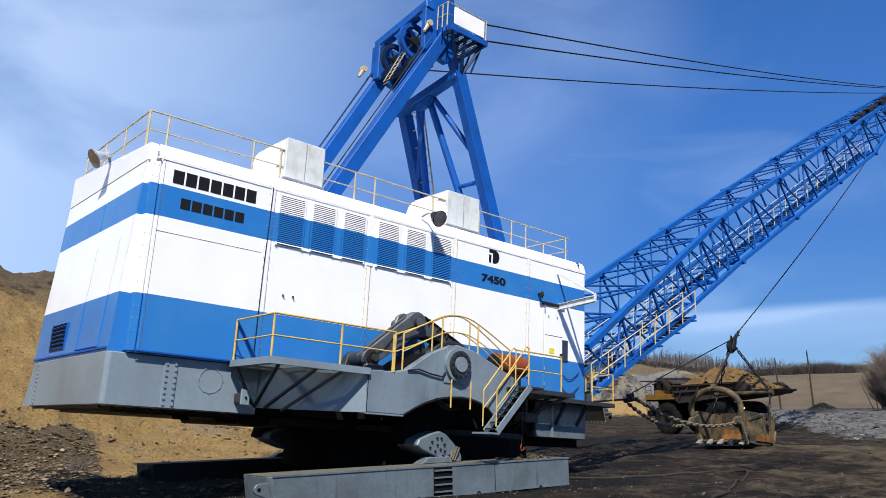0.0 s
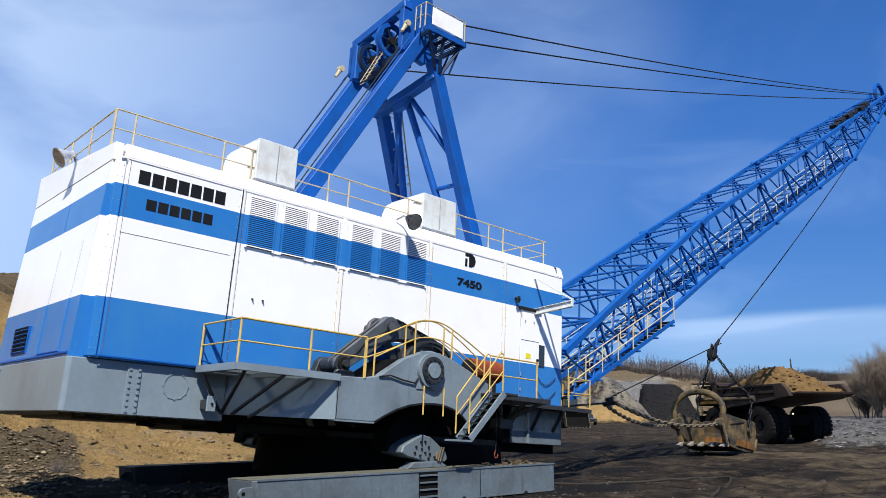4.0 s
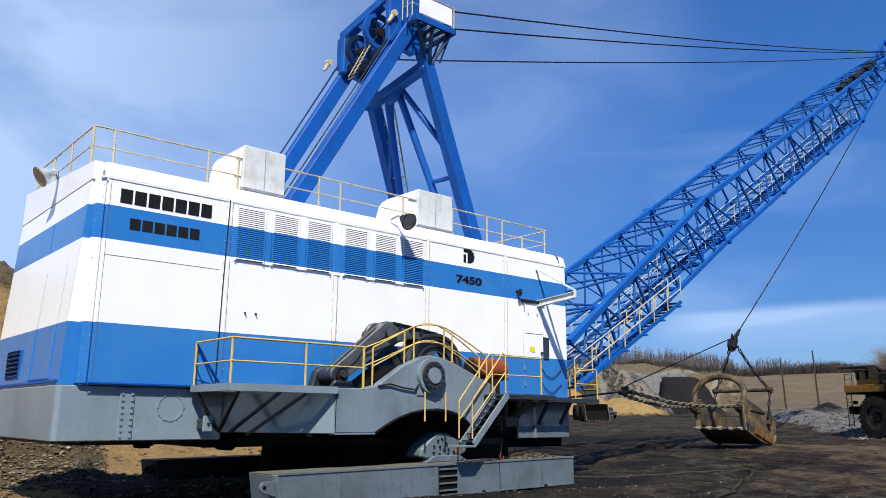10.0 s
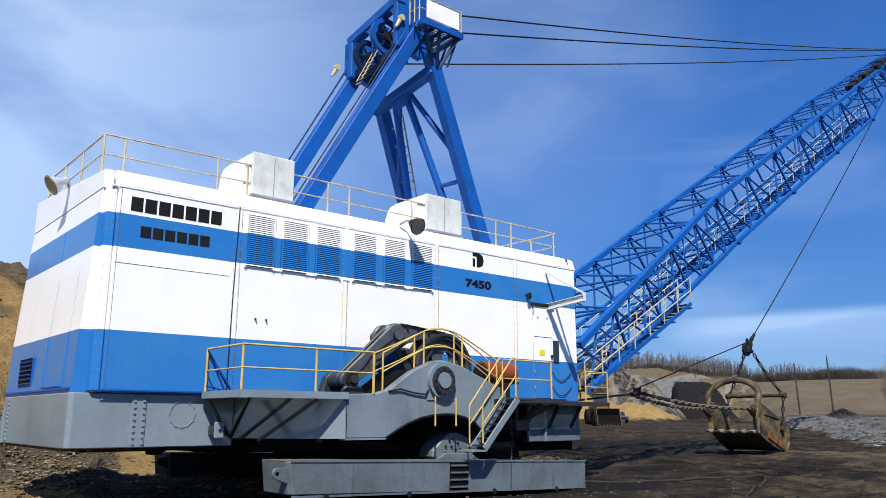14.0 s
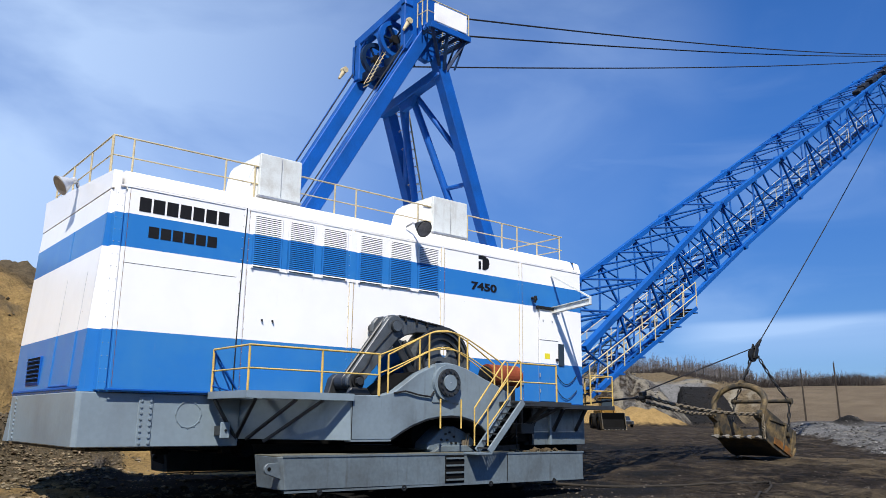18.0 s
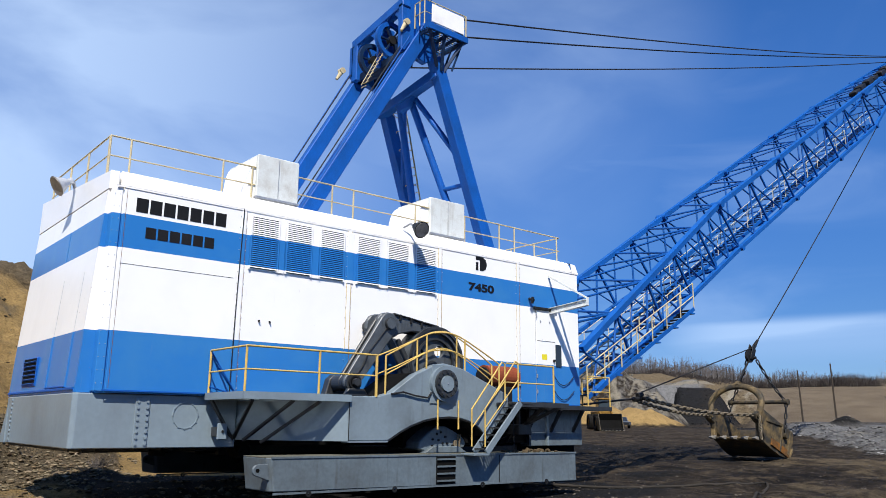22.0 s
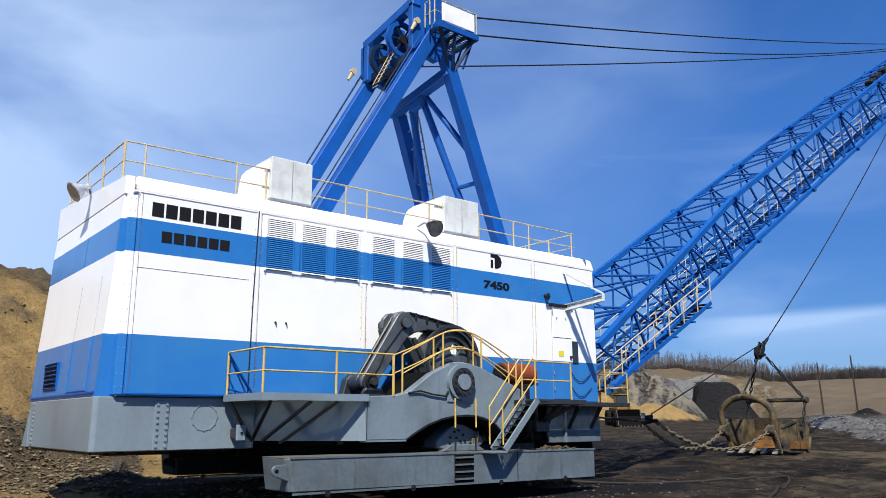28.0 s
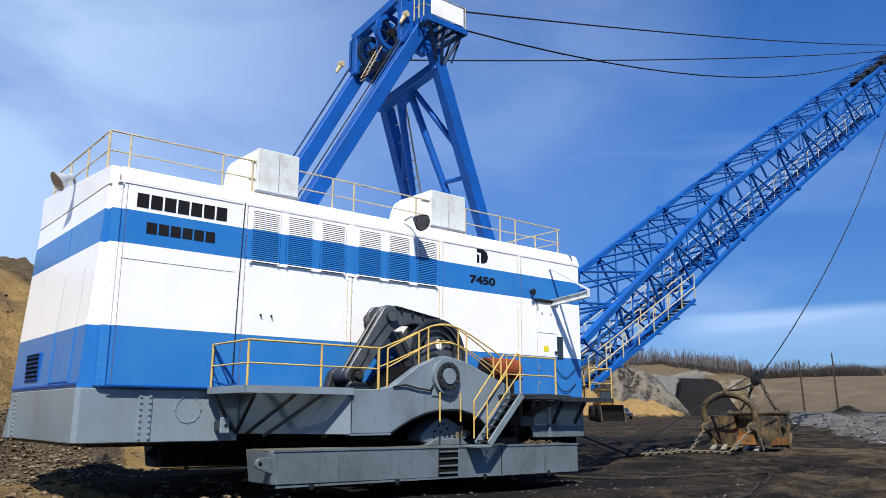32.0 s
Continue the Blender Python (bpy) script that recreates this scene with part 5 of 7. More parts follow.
for pts in ([(1.7, 15.75), (2.15, 15.6), (1.95, 15.4), (1.85, 15.1), (1.7, 14.9)], [(2.9, 15.5), (2.45, 15.55), (2.7, 15.4), (2.82, 15.2), (2.9, 14.9)],
            [(3.2, 15.45), (3.65, 15.38), (3.4, 15.25), (3.28, 15.05), (3.2, 14.8)], [(4.5, 15.22), (4.0, 15.3), (4.25, 15.12), (4.38, 14.95), (4.5, 14.6)]):
    part("head_gusset", plate(pts, 9.3, 9.55, axis="x"), M_BLUE, mast)
part("lifting_eye", merge(ring((9.4, 3.35, 15.68), "y", 0.07, 0.13, 0.08, 14), box(9.33, 9.47, 3.3, 3.4, 15.5, 15.6)), M_BLUE, mast)


def mast_side(s):
    part("mast_back_leg", beam(s((5.71, 1.95, 7.2)), s((10.35, 1.66, 15.25)), 0.34, 0.46, None, 0.02, (-1, 0, 0.6)), M_BLUE, mast)
    part("mast_front_leg", beam(s((13.15, 1.42, 7.2)), s((10.66, 1.61, 14.2)), 0.38, 0.44, None, 0.02, (1, 0, 0)), M_BLUE, mast)
    near = s((0, 1, 0)).y < YC
    part("mast_cheek", plate([(9.25, 14.1), (9.25, 15.8 if near else 15.3), (9.9, 16.6 if near else 15.5), (10.5, 16.6 if near else 15.4), (10.9, 14.9), (10.72, 14.2), (10.3, 13.9)], s((0, 1.62, 0)).y, s((0, 1.85, 0)).y, bev=0.02), M_BLUE, mast)
    part("rope_along_leg", tube(s((5.45, 1.95, 7.5)), s((9.7, 1.7, 15.0)), 0.02), M_ROPE, mast)
    part("leg_rail", tube(s((5.5, 1.76, 7.5)), s((9.5, 1.5, 14.6)), 0.018), M_BLUE, mast)
    sx, sz = (0, 0) if near else (-0.45, -0.78)
    part("rope_socket", merge(tube(s((9.2 + sx, 1.6, 14.72 + sz)), s((9.4 + sx, 1.6, 15.08 + sz)), 0.05, 12, None, 0.09), tube(s((9.4 + sx, 1.5, 15.1 + sz)), s((9.4 + sx, 1.7, 15.1 + sz)), 0.11, 16)), M_PALE, mast, "pale yellow rope socket")


both_sides(mast_side)
part("front_crossbeam", beam((10.8, 1.5, 13.66), (10.8, 4.95, 13.16), 0.36, 0.36, None, 0.03), M_BLUE, mast)
part("crossbeam_gusset", plate([(2.9, 13.3), (3.9, 13.15), (3.65, 12.85), (3.15, 12.9)], 10.7, 10.9, axis="x", bev=0.02), M_BLUE, mast)
part("back_crossbeam", box(9.4, 9.75, 1.7, 4.6, 13.9, 14.2, 0.03), M_GREASE_SHADE, mast)
part("head_post", box(9.25, 9.75, 4.3, 4.65, 13.9, 15.3, 0.03), M_BLUE, mast)
for y, z, r1, mat in ((2.6, 14.85, 0.66, M_BLUE), (3.7, 14.5, 0.62, M_GREASE_SHADE)):
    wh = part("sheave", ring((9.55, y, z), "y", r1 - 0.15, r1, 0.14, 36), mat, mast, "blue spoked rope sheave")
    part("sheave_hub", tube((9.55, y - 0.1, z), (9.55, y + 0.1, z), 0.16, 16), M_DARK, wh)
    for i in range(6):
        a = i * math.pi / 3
        part("spoke", beam((9.55, y, z), (9.55 + (r1 - 0.1) * math.cos(a), y, z + (r1 - 0.1) * math.sin(a)), 0.07, 0.05), M_GREASE_SHADE, wh)
for p, q, r in (((10.9, 3.3, 13.4), (12.95, 2.3, 7.3), 0.13), ((10.9, 3.2, 13.5), (11.75, 1.6, 10.9), 0.1), ((10.9, 3.9, 13.4), (12.4, 4.3, 7.3), 0.13), ((10.9, 3.6, 13.4), (11.8, 4.75, 10.6), 0.1), ((12.05, 2.75, 10.0), (12.1, 1.55, 9.95), 0.08)):
    part("mast_strut", tube(p, q, r, 12), M_BLUE, mast)
lad = part("ladder_rail", tube((11.45, 4.3, 13.6), (13.0, 4.45, 7.4), 0.03), M_PALE, mast, "pale caged ladder")
part("ladder_rail", tube((11.45, 4.7, 13.6), (13.0, 4.85, 7.4), 0.03), M_PALE, lad)
for i in range(20):
    t = (i + 0.5) / 20
    p = lerp((11.45, 4.3, 13.6), (13.0, 4.45, 7.4), t)
    part("rung", tube(p, (p[0], p[1] + 0.4, p[2]), 0.016, 6), M_PALE, lad)
for i in range(9):
    p = Vector(lerp((11.45, 4.5, 13.5), (13.0, 4.65, 7.6), (i + 0.5) / 9))
    part("cage_hoop", polyline([p + Vector((-0.42 * math.sin(math.pi * k / 8), 0.22 * math.cos(math.pi * k / 8), 0.0)) for k in range(9)], 0.014, n=6), M_PALE, lad)
# lookout platform with a white board
deck = part("mast_deck", box(9.85, 11.55, 2.3, 2.4, 14.82, 14.92, 0.01), M_BLUE, mast, "blue railed maintenance deck with open grating")
# joists take the darker blue to show shade below the deck
for i in range(5):
    x = 9.95 + 0.38 * i
    part("deck_joist", box(x, x + 0.05, 0.95, 2.4, 14.78, 14.9), M_GREASE_SHADE, deck)
for i in range(12):
    y = 1.02 + 0.115 * i
    part("grating_bar", box(9.9, 11.5, y, y + 0.018, 14.9, 14.925), M_DARK, deck)
part("deck_edge", box(9.85, 11.55, 0.9, 0.96, 14.8, 15.0), M_BLUE, deck)
part("deck_edge", box(11.53, 11.59, 0.9, 2.4, 14.8, 15.0), M_BLUE, deck)
part("white_board", box(9.98, 11.42, 0.92, 0.96, 15.06, 15.72, 0.01), M_WHITE, deck, "plain white board")
railing("deck_railing", deck, [(9.7, 1.5, 14.92), (9.7, 0.98, 14.92), (11.55, 0.98, 14.92), (11.55, 2.4, 14.92)], 0.9, 0.02, M_PALE, [[0, 0.5], [0, 0.25, 1], [0.5, 1]], label="pale pipe railing")
for p, q in (((9.95, 1.0, 14.85), (10.6, 1.4, 13.8)), ((11.45, 1.0, 14.85), (10.9, 1.5, 13.6)), ((11.45, 2.3, 14.85), (11.0, 1.7, 13.7)), ((10.6, 1.0, 14.85), (10.8, 1.4, 13.7))):
    part("deck_brace", beam(p, q, 0.1, 0.1), M_GREASE_SHADE, deck)
for y in (1.15, 1.7, 2.25):
    part("deck_hanger", beam((11.5, y, 14.82), (11.15, y + 0.1, 13.75), 0.06, 0.06), M_GREASE_SHADE, deck)
# access stairs up between the back legs
for y in (2.1, 2.4):
    part("mast_stair_rail", tube((8.55, y + 0.5, 13.0), (9.3, y + 0.5, 14.5), 0.014), M_PALE, mast)
for i in range(9):
    t = i / 8
    p = lerp((8.55, 1.95, 12.9), (9.3, 1.95, 14.4), t)
    part("mast_step", tube((p[0], p[1] + 0.65, p[2]), (p[0], p[1] + 0.95, p[2]), 0.014, 6), M_PALE, mast)

# boom: two foot legs that close in to a long lattice
SLOPE = 0.594
TIP = Vector((61.0, YC, 31.3))
boom_st, x = [], 16.5
FOOT_T, KNEE_T = Vector((16.5, 2.85, 4.5)), Vector((28.5, 1.57, 12.35))
FOOT_B, KNEE_B = Vector((17.2, 2.75, 3.0)), Vector((30.3, 1.57, 10.5))


def station(u):
    """u 0..1 from the foot to the knee, 1..2 from the knee to the tip: x, half width, z of top and bottom chords"""
    if u <= 1:
        t, b = FOOT_T.lerp(KNEE_T, u), FOOT_B.lerp(KNEE_B, u)
    else:
        d = (u - 1) * 32.0
        k = max(0, (u - 1.6) / 0.4)
        t = Vector((KNEE_T.x + d, KNEE_T.y - 0.75 * k, KNEE_T.z + SLOPE * d - 0.3 * k))
        b = Vector((KNEE_B.x + d, KNEE_B.y - 0.75 * k, KNEE_B.z + SLOPE * d + 2.4 * k))
    return t, b


boom = part("boom_foot_pin", tube((16.9, 0.95, 3.3), (16.9, 5.5, 3.3), 0.2, 16), M_DARK, dragline, "blue lattice boom")


def at(v, sgn):
    return Vector((v.x, YC + sgn * v.y, v.z))


us = [0, 0.2, 0.4, 0.6, 0.8] + [1 + i / 10 for i in range(11)]
for (u0, u1) in ((0, 1), (1, 1.6), (1.6, 2)):
    for sgn in (-1, 1):
        t0, b0 = station(u0)
        t1, b1 = station(u1)
        part("top_chord", beam(at(t0, sgn), at(t1, sgn), 0.25 if u0 == 0 else 0.22, 0.24, None, 0.012), M_BOOM, boom)
        part("bottom_chord", beam(at(b0, sgn), at(b1, sgn), 0.2, 0.2, None, 0.012), M_BOOM, boom)
for k, (u0, u1) in enumerate(zip(us, us[1:])):
    t0, b0 = station(u0)
    t1, b1 = station(u1)
    tm, bm_ = station((u0 + u1) / 2)
    r = 0.048
    for sgn in (-1, 1):
        part("lacing", tube(at(t0, sgn), at(bm_, sgn), r, 6), M_BOOM, boom)
        part("lacing", tube(at(bm_, sgn), at(t1, sgn), r, 6), M_BOOM, boom)
        part("lacing", beam(at(t1, sgn), at(b1, sgn), 0.1, 0.1, None, 0.008, (1, 0, 0)), M_BOOM, boom)
        if k in (4, 6, 8, 10, 12):
            part("joint", tube(at(t1, sgn) - Vector((0, 0.28, 0)), at(t1, sgn) + Vector((0, 0.28, 0)), 0.17, 14), M_BOOM, boom)
            part("joint", tube(at(b1, sgn) - Vector((0, 0.22, 0)), at(b1, sgn) + Vector((0, 0.22, 0)), 0.15, 14), M_BOOM, boom)
        if u0 < 1:
            part("lacing", tube(at(b0, sgn), at(tm, sgn), r * 0.8, 6), M_BOOM, boom)
            part("lacing", tube(at(tm, sgn), at(b1, sgn), r * 0.8, 6), M_BOOM, boom)
    for (a, b, mid) in ((t0, t1, tm), (b0, b1, bm_)):
        part("lacing", tube(at(a, -1), at(a, 1), r, 6), M_BOOM, boom)
        part("lacing", tube(at(a, -1), at(mid, 1), r, 6), M_BOOM, boom)
        part("lacing", tube(at(mid, 1), at(b, -1), r, 6), M_BOOM, boom)
part("tip_sheave", ring(TIP, "y", 0.9, 1.1, 0.25, 32), M_BLUE, boom)
part("tip_frame", plate([(58.5, 29.0), (61.2, 32.0), (61.8, 31.4), (60.5, 28.8)], 2.3, 2.5, bev=0.02), M_BOOM, boom)
part("tip_frame", plate([(58.5, 29.0), (61.2, 32.0), (61.8, 31.4), (60.5, 28.8)], 3.9, 4.1, bev=0.02), M_BOOM, boom)
for i in range(6):
    x = 47.3 + 1.25 * i
    z = KNEE_T.z + SLOPE * (x - KNEE_T.x)
    part("rope_guide", beam((x, 2.0 + 0.1 * (i % 2), z + 0.22), (x + 0.85, 2.0 + 0.1 * (i % 2), z + 0.22 + 0.85 * SLOPE), 0.5, 0.26 + 0.08 * (i % 3), None, 0.04), M_DARK, boom, "dark rope guide rollers" if i == 0 else "")
# walkway inside the boom, pale rails on both sides
for (u0, u1) in ((0.05, 1.0), (1.0, 1.6)):
    _, b0 = station(u0)
    _, b1 = station(u1)
    for y in (1.9, 2.6):
        p, q = Vector((b0.x, y, b0.z + 0.25)), Vector((b1.x, y, b1.z + 0.25))
        part("walkway_stringer", beam(p, q, 0.05, 0.16), M_BOOM, boom)
        for h in (0.55, 1.05):
            part("walkway_rail", tube(p + Vector((0, 0, h)), q + Vector((0, 0, h)), 0.02, 6), M_RAILP, boom)
        n = int((q - p).length / 1.7)
        for i in range(n + 1):
            c = p.lerp(q, i / n)
            part("walkway_post", tube(c, c + Vector((0, 0, 1.05)), 0.02, 6), M_RAILP, boom)
    n = int((b1 - b0).length / 0.42)
    for i in range(n):
        c = b0.lerp(b1, (i + 0.5) / n)
        part("walkway_step", box(c.x - 0.10, c.x + 0.10, 1.92, 2.58, c.z + 0.265, c.z + 0.285), M_BOOM, boom)
# outer stair along the foot of the boom
sp, sq = Vector((16.9, 0.75, 2.85)), Vector((24.0, 0.75, 6.72))
for y in (0.45, 1.05):
    a, b = Vector((sp.x, y, sp.z)), Vector((sq.x, y, sq.z))
    s2 = part("stair_stringer", beam(a, b, 0.05, 0.15), M_BOOM, boom, "blue boom stair with yellow rails")
    for h in (0.55, 1.1):
        part("stair_rail", tube(a + Vector((0, 0, h)), b + Vector((0, 0, h)), 0.024), M_PALE, boom)
    for i in range(8):
        c = a.lerp(b, i / 7)
        part("stair_post", tube(c, c + Vector((0, 0, 1.1)), 0.024), M_PALE, boom)
for i in range(24):
    c = sp.lerp(sq, (i + 0.5) / 24)
    part("tread", box(c.x - 0.14, c.x + 0.14, 0.47, 1.03, c.z - 0.01, c.z + 0.03), M_DARK, boom)
for i in range(5):
    c = sp.lerp(sq, 0.25 + 0.18 * i)
    part("stair_landing", box(c.x - 0.16, c.x + 0.2, 0.4, 1.3, c.z - 0.12, c.z - 0.06), M_BOOM, boom)

# pendants from the mast to the boom point
def sag_rope(name, a, b, sag, r, n=14, label=""):
    pts = []
    for i in range(n + 1):
        t = i / n
        p = Vector(a).lerp(Vector(b), t)
        p.z -= 4 * sag * t * (1 - t)
        pts.append(p)
    return part(name, polyline(pts, r, n=6), M_ROPE, dragline, label)


sag_rope("pendant", (11.5, 1.2, 15.8), (60.6, 2.7, 31.15), 0.35, 0.03, label="dark wire rope pendant")
sag_rope("pendant", (11.5, 5.2, 15.42), (60.6, 3.7, 31.05), 0.3, 0.03, label="dark wire rope pendant")

M_LINK = worn("greasy_link_steel", (0.075, 0.087, 0.098), (0.014, 0.013, 0.011), 0.45, 0.1, size=2.5, amount=0.8)

# walking shoe, in its own space: x from the rear lug, y and z as the machine's at rest
def shoe(name, paint):
    out = [(0.28, -2.4), (9.95, -2.4), (10.0, -2.35), (10.0, -1.25), (0.2, -1.25), (0.2, -2.3)]
    bm = plate(out, 0.0, 0.75, axis="z", bev=0.02)
    for v in bm.verts:
        if v.co.x < 0.4 and v.co.z < 0.3:
            v.co.x += 0.1
            v.co.z += 0.06
    s = part(name, bm, paint, dragline, "long grey steel walking shoe")
    part("shoe_top", box(0.2, 9.96, -2.3, -1.27, 0.75, 0.764), worn("muddy_deck", (0.12, 0.12, 0.095), (0.07, 0.058, 0.038), 0.85, size=3, amount=0.5), s)
    lug = [(0.24, 0.63)] + [(0.02 - 0.12 * math.sin(math.pi * k / 8), 0.5 + 0.12 * math.cos(math.pi * k / 8)) for k in range(9)] + [(0.3, 0.28)]
    part("lug", plate(lug, -2.34, -2.27, bev=0.01), paint, s, "rounded towing lug")
    part("lug_eye", tube((0.01, -2.345, 0.5), (0.01, -2.265, 0.5), 0.042, 14), M_BLACK, s)
    st2 = part("step_recess", box(4.76, 5.38, -2.412, -2.4, 0.06, 0.72), M_BLACK, s, "recessed step grille")
    for i in range(4):
        part("step", box(4.78, 5.36, -2.45, -2.41, 0.12 + 0.17 * i, 0.16 + 0.17 * i), paint, st2)
    for x in (6.9,):
        part("weld_seam", box(x, x + 0.02, -2.408, -2.4, 0.03, 0.73), M_DARK, s)
    part("rim", box(0.28, 9.97, -2.42, -2.38, 0.735, 0.775), paint, s)
    part("foot_rail", box(0.35, 9.95, -2.41, -2.4, 0.0, 0.045), paint, s)
    for x in (1.2, 3.5, 6.3, 8.7):
        part("drain_eye", ring((x, -2.41, 0.0), "y", 0.03, 0.07, 0.03, 12), M_DARK, s)
    part("pedestal", plate([(5.0, 0.76), (6.5, 0.76), (6.2, 0.93), (5.3, 0.93)], -1.62, -1.27, bev=0.02), paint, s)
    rng = random.Random(8)
    for k in range(16):
        bm = bmesh.new()
        rad = rng.uniform(0.03, 0.09)
        bmesh.ops.create_icosphere(bm, subdivisions=1, radius=rad, matrix=Matrix.Translation((rng.uniform(7.9, 9.5), rng.uniform(-2.2, -1.4), 0.77 + rad * 0.3)) @ Matrix.Diagonal((1.6, 1.1, 0.7, 1)))
        for v in bm.verts:
            v.co += Vector((rng.gauss(0, .2), rng.gauss(0, .2), rng.gauss(0, .2))) * rad
        part("mud_clod", bm, M_MUD, s)
    return s


M_MUD = worn("dried_mud", (0.085, 0.062, 0.036), (0.03, 0.023, 0.015), 0.9, size=3.0, grain=12.0, bumps=0.6, streak=False)
shoe_near = shoe("walking_shoe", M_SHOE)
# far shoe gets a darker material for the shade under the machine
shoe_far = shoe("walking_shoe", M_MACH)
# the leg that carries the shoe, and the link that guides it, in the machine's space at rest
LEG_A, LEG_F = Vector((7.04, -1.0, 4.46)), Vector((8.3, -1.0, 1.35))


def holed_disc(c, r, holes, y0, y1):
    """a round plate in x and z with round holes through it"""
    bm = bmesh.new()
    edges = []
    for (x, z, q, n) in [(c[0], c[1], r, 44), *[(hx, hz, hr, 22) for hx, hz, hr in holes]]:
        vs = [bm.verts.new((x + q * math.cos(6.2832 * i / n), y0, z + q * math.sin(6.2832 * i / n))) for i in range(n)]
        edges += [bm.edges.new((vs[i], vs[(i + 1) % n])) for i in range(n)]
    bmesh.ops.triangle_fill(bm, edges=edges, use_beauty=True)
    ex = bmesh.ops.extrude_face_region(bm, geom=list(bm.faces))
    bmesh.ops.translate(bm, vec=(0, y1 - y0, 0), verts=[v for v in ex["geom"] if isinstance(v, bmesh.types.BMVert)])
    bmesh.ops.recalc_face_normals(bm, faces=bm.faces)
    return bm


def leg(name):
    wc = (8.78, 3.58)
    arm = [(6.74, 4.35), (6.78, 4.60), (6.92, 4.75), (7.12, 4.79), (7.4, 4.75), (8.0, 4.66), (8.75, 4.54), (8.75, 4.32), (7.95, 4.34), (7.5, 4.24), (7.3, 4.12), (7.0, 4.12)]
    lg = part(name, plate(arm, -0.95, -0.80, bev=0.03), M_LINK, dragline, "greasy grey walking leg with a round eccentric strap")
    part("leg_far_plate", plate(arm, -0.48, -0.34, bev=0.03), M_LINK, lg)
    part("leg_flange", beam((7.3, -0.64, 4.76), (8.85, -0.64, 4.54), 0.66, 0.05), M_MACH, lg)
    for k in range(4):
        c = lerp((7.5, -0.97, 4.70), (8.6, -0.97, 4.53), k / 3)
        part("line_clip", box(c[0] - 0.03, c[0] + 0.03, -1.0, -0.95, c[2] - 0.1, c[2] + 0.06, 0.01), M_DARK, lg)
    part("grease_line", polyline([(7.3, -0.99, 4.74), (7.8, -0.99, 4.70), (8.2, -0.99, 4.62), (8.7, -0.99, 4.56)], 0.014), M_ROPE, lg)
    part("eccentric_strap", ring((wc[0], -0.68, wc[1]), "y", 0.80, 0.97, 0.56, 48), M_LINK, lg, "round grey eccentric strap")
    part("strap_rim", ring((wc[0], -0.98, wc[1]), "y", 0.88, 0.96, 0.05, 48), M_MACH, lg)
    disc = part("eccentric_disc", holed_disc((wc[0], wc[1]), 0.79, [(8.28, 3.76, 0.15), (8.95, 3.86, 0.17), (9.2, 3.3, 0.15)], -0.86, -0.72), M_LINK, lg, "grey disc with round holes")
    part("disc_lip", ring((wc[0], -0.9, wc[1]), "y", 0.6, 0.66, 0.06, 40), M_MACH, disc)
    part("disc_boss", tube((8.6, -0.7, 3.4), (8.6, -1.02, 3.4), 0.2, 24), M_MACH, disc)
    part("leg_diagonal", beam((7.12, -0.86, 4.2), (7.85, -0.86, 3.15), 0.1, 0.2, None, 0.02, (1, 0, 0.6)), M_MACH, lg)
    part("leg_diagonal", beam((7.5, -0.86, 4.1), (8.0, -0.86, 3.3), 0.1, 0.14, None, 0.02, (1, 0, 0.6)), M_MACH, lg)
    # shaft coloured black for the shade it stands in within the arch
    part("leg_shaft", plate([(7.75, 3.2), (8.6, 2.9), (9.3, 2.9), (8.9, 1.8), (8.9, 1.3), (7.7, 1.3), (7.7, 1.8), (7.9, 2.6)], -0.95, -0.3, bev=0.03), M_BLACK, lg)
    part("pin_boss", tube((7.04, -0.94, 4.46), (7.04, -1.0, 4.46), 0.27, 24), M_LINK, lg)
    part("pin", tube((7.04, -1.0, 4.46), (7.04, -1.22, 4.46), 0.14, 20), M_LINK, lg)
    ft = part("leg_foot", plate([(7.56, 1.28), (7.6, 1.46), (7.95, 1.72), (8.22, 1.87), (8.48, 1.85), (8.75, 1.74), (9.12, 1.54), (9.2, 1.4), (9.12, 1.3), (8.45, 1.2), (7.8, 1.22)], -1.5, -0.6, bev=0.03), M_SHOE, lg, "bolted grey foot plate")
    for v in ft.data.vertices:
        v.co.x += 0.2
    for x, z in ((8.2, 1.32), (8.22, 1.5), (8.3, 1.7), (8.45, 1.58), (8.52, 1.42), (8.5, 1.3), (8.36, 1.42), (8.0, 1.36), (8.02, 1.52), (8.7, 1.36), (8.16, 1.66)):
        part("foot_bolt", tube((x + 0.2, -1.48, z), (x + 0.2, -1.54, z), 0.03, 6), M_DARK, ft)
    part("foot_clamp", box(8.93, 9.16, -1.56, -1.48, 1.3, 1.5, 0.02), M_CHAIN, ft)
    for x in (9.0, 9.08):
        part("clamp_rod", tube((x, -1.57, 1.28), (x + 0.06, -1.57, 1.66), 0.022, 8), M_CHAIN, ft)
    return lg


leg_near, leg_far = leg("walking_leg"), leg("walking_leg")
LINK_P = Vector((5.91, -1.0, 2.9))


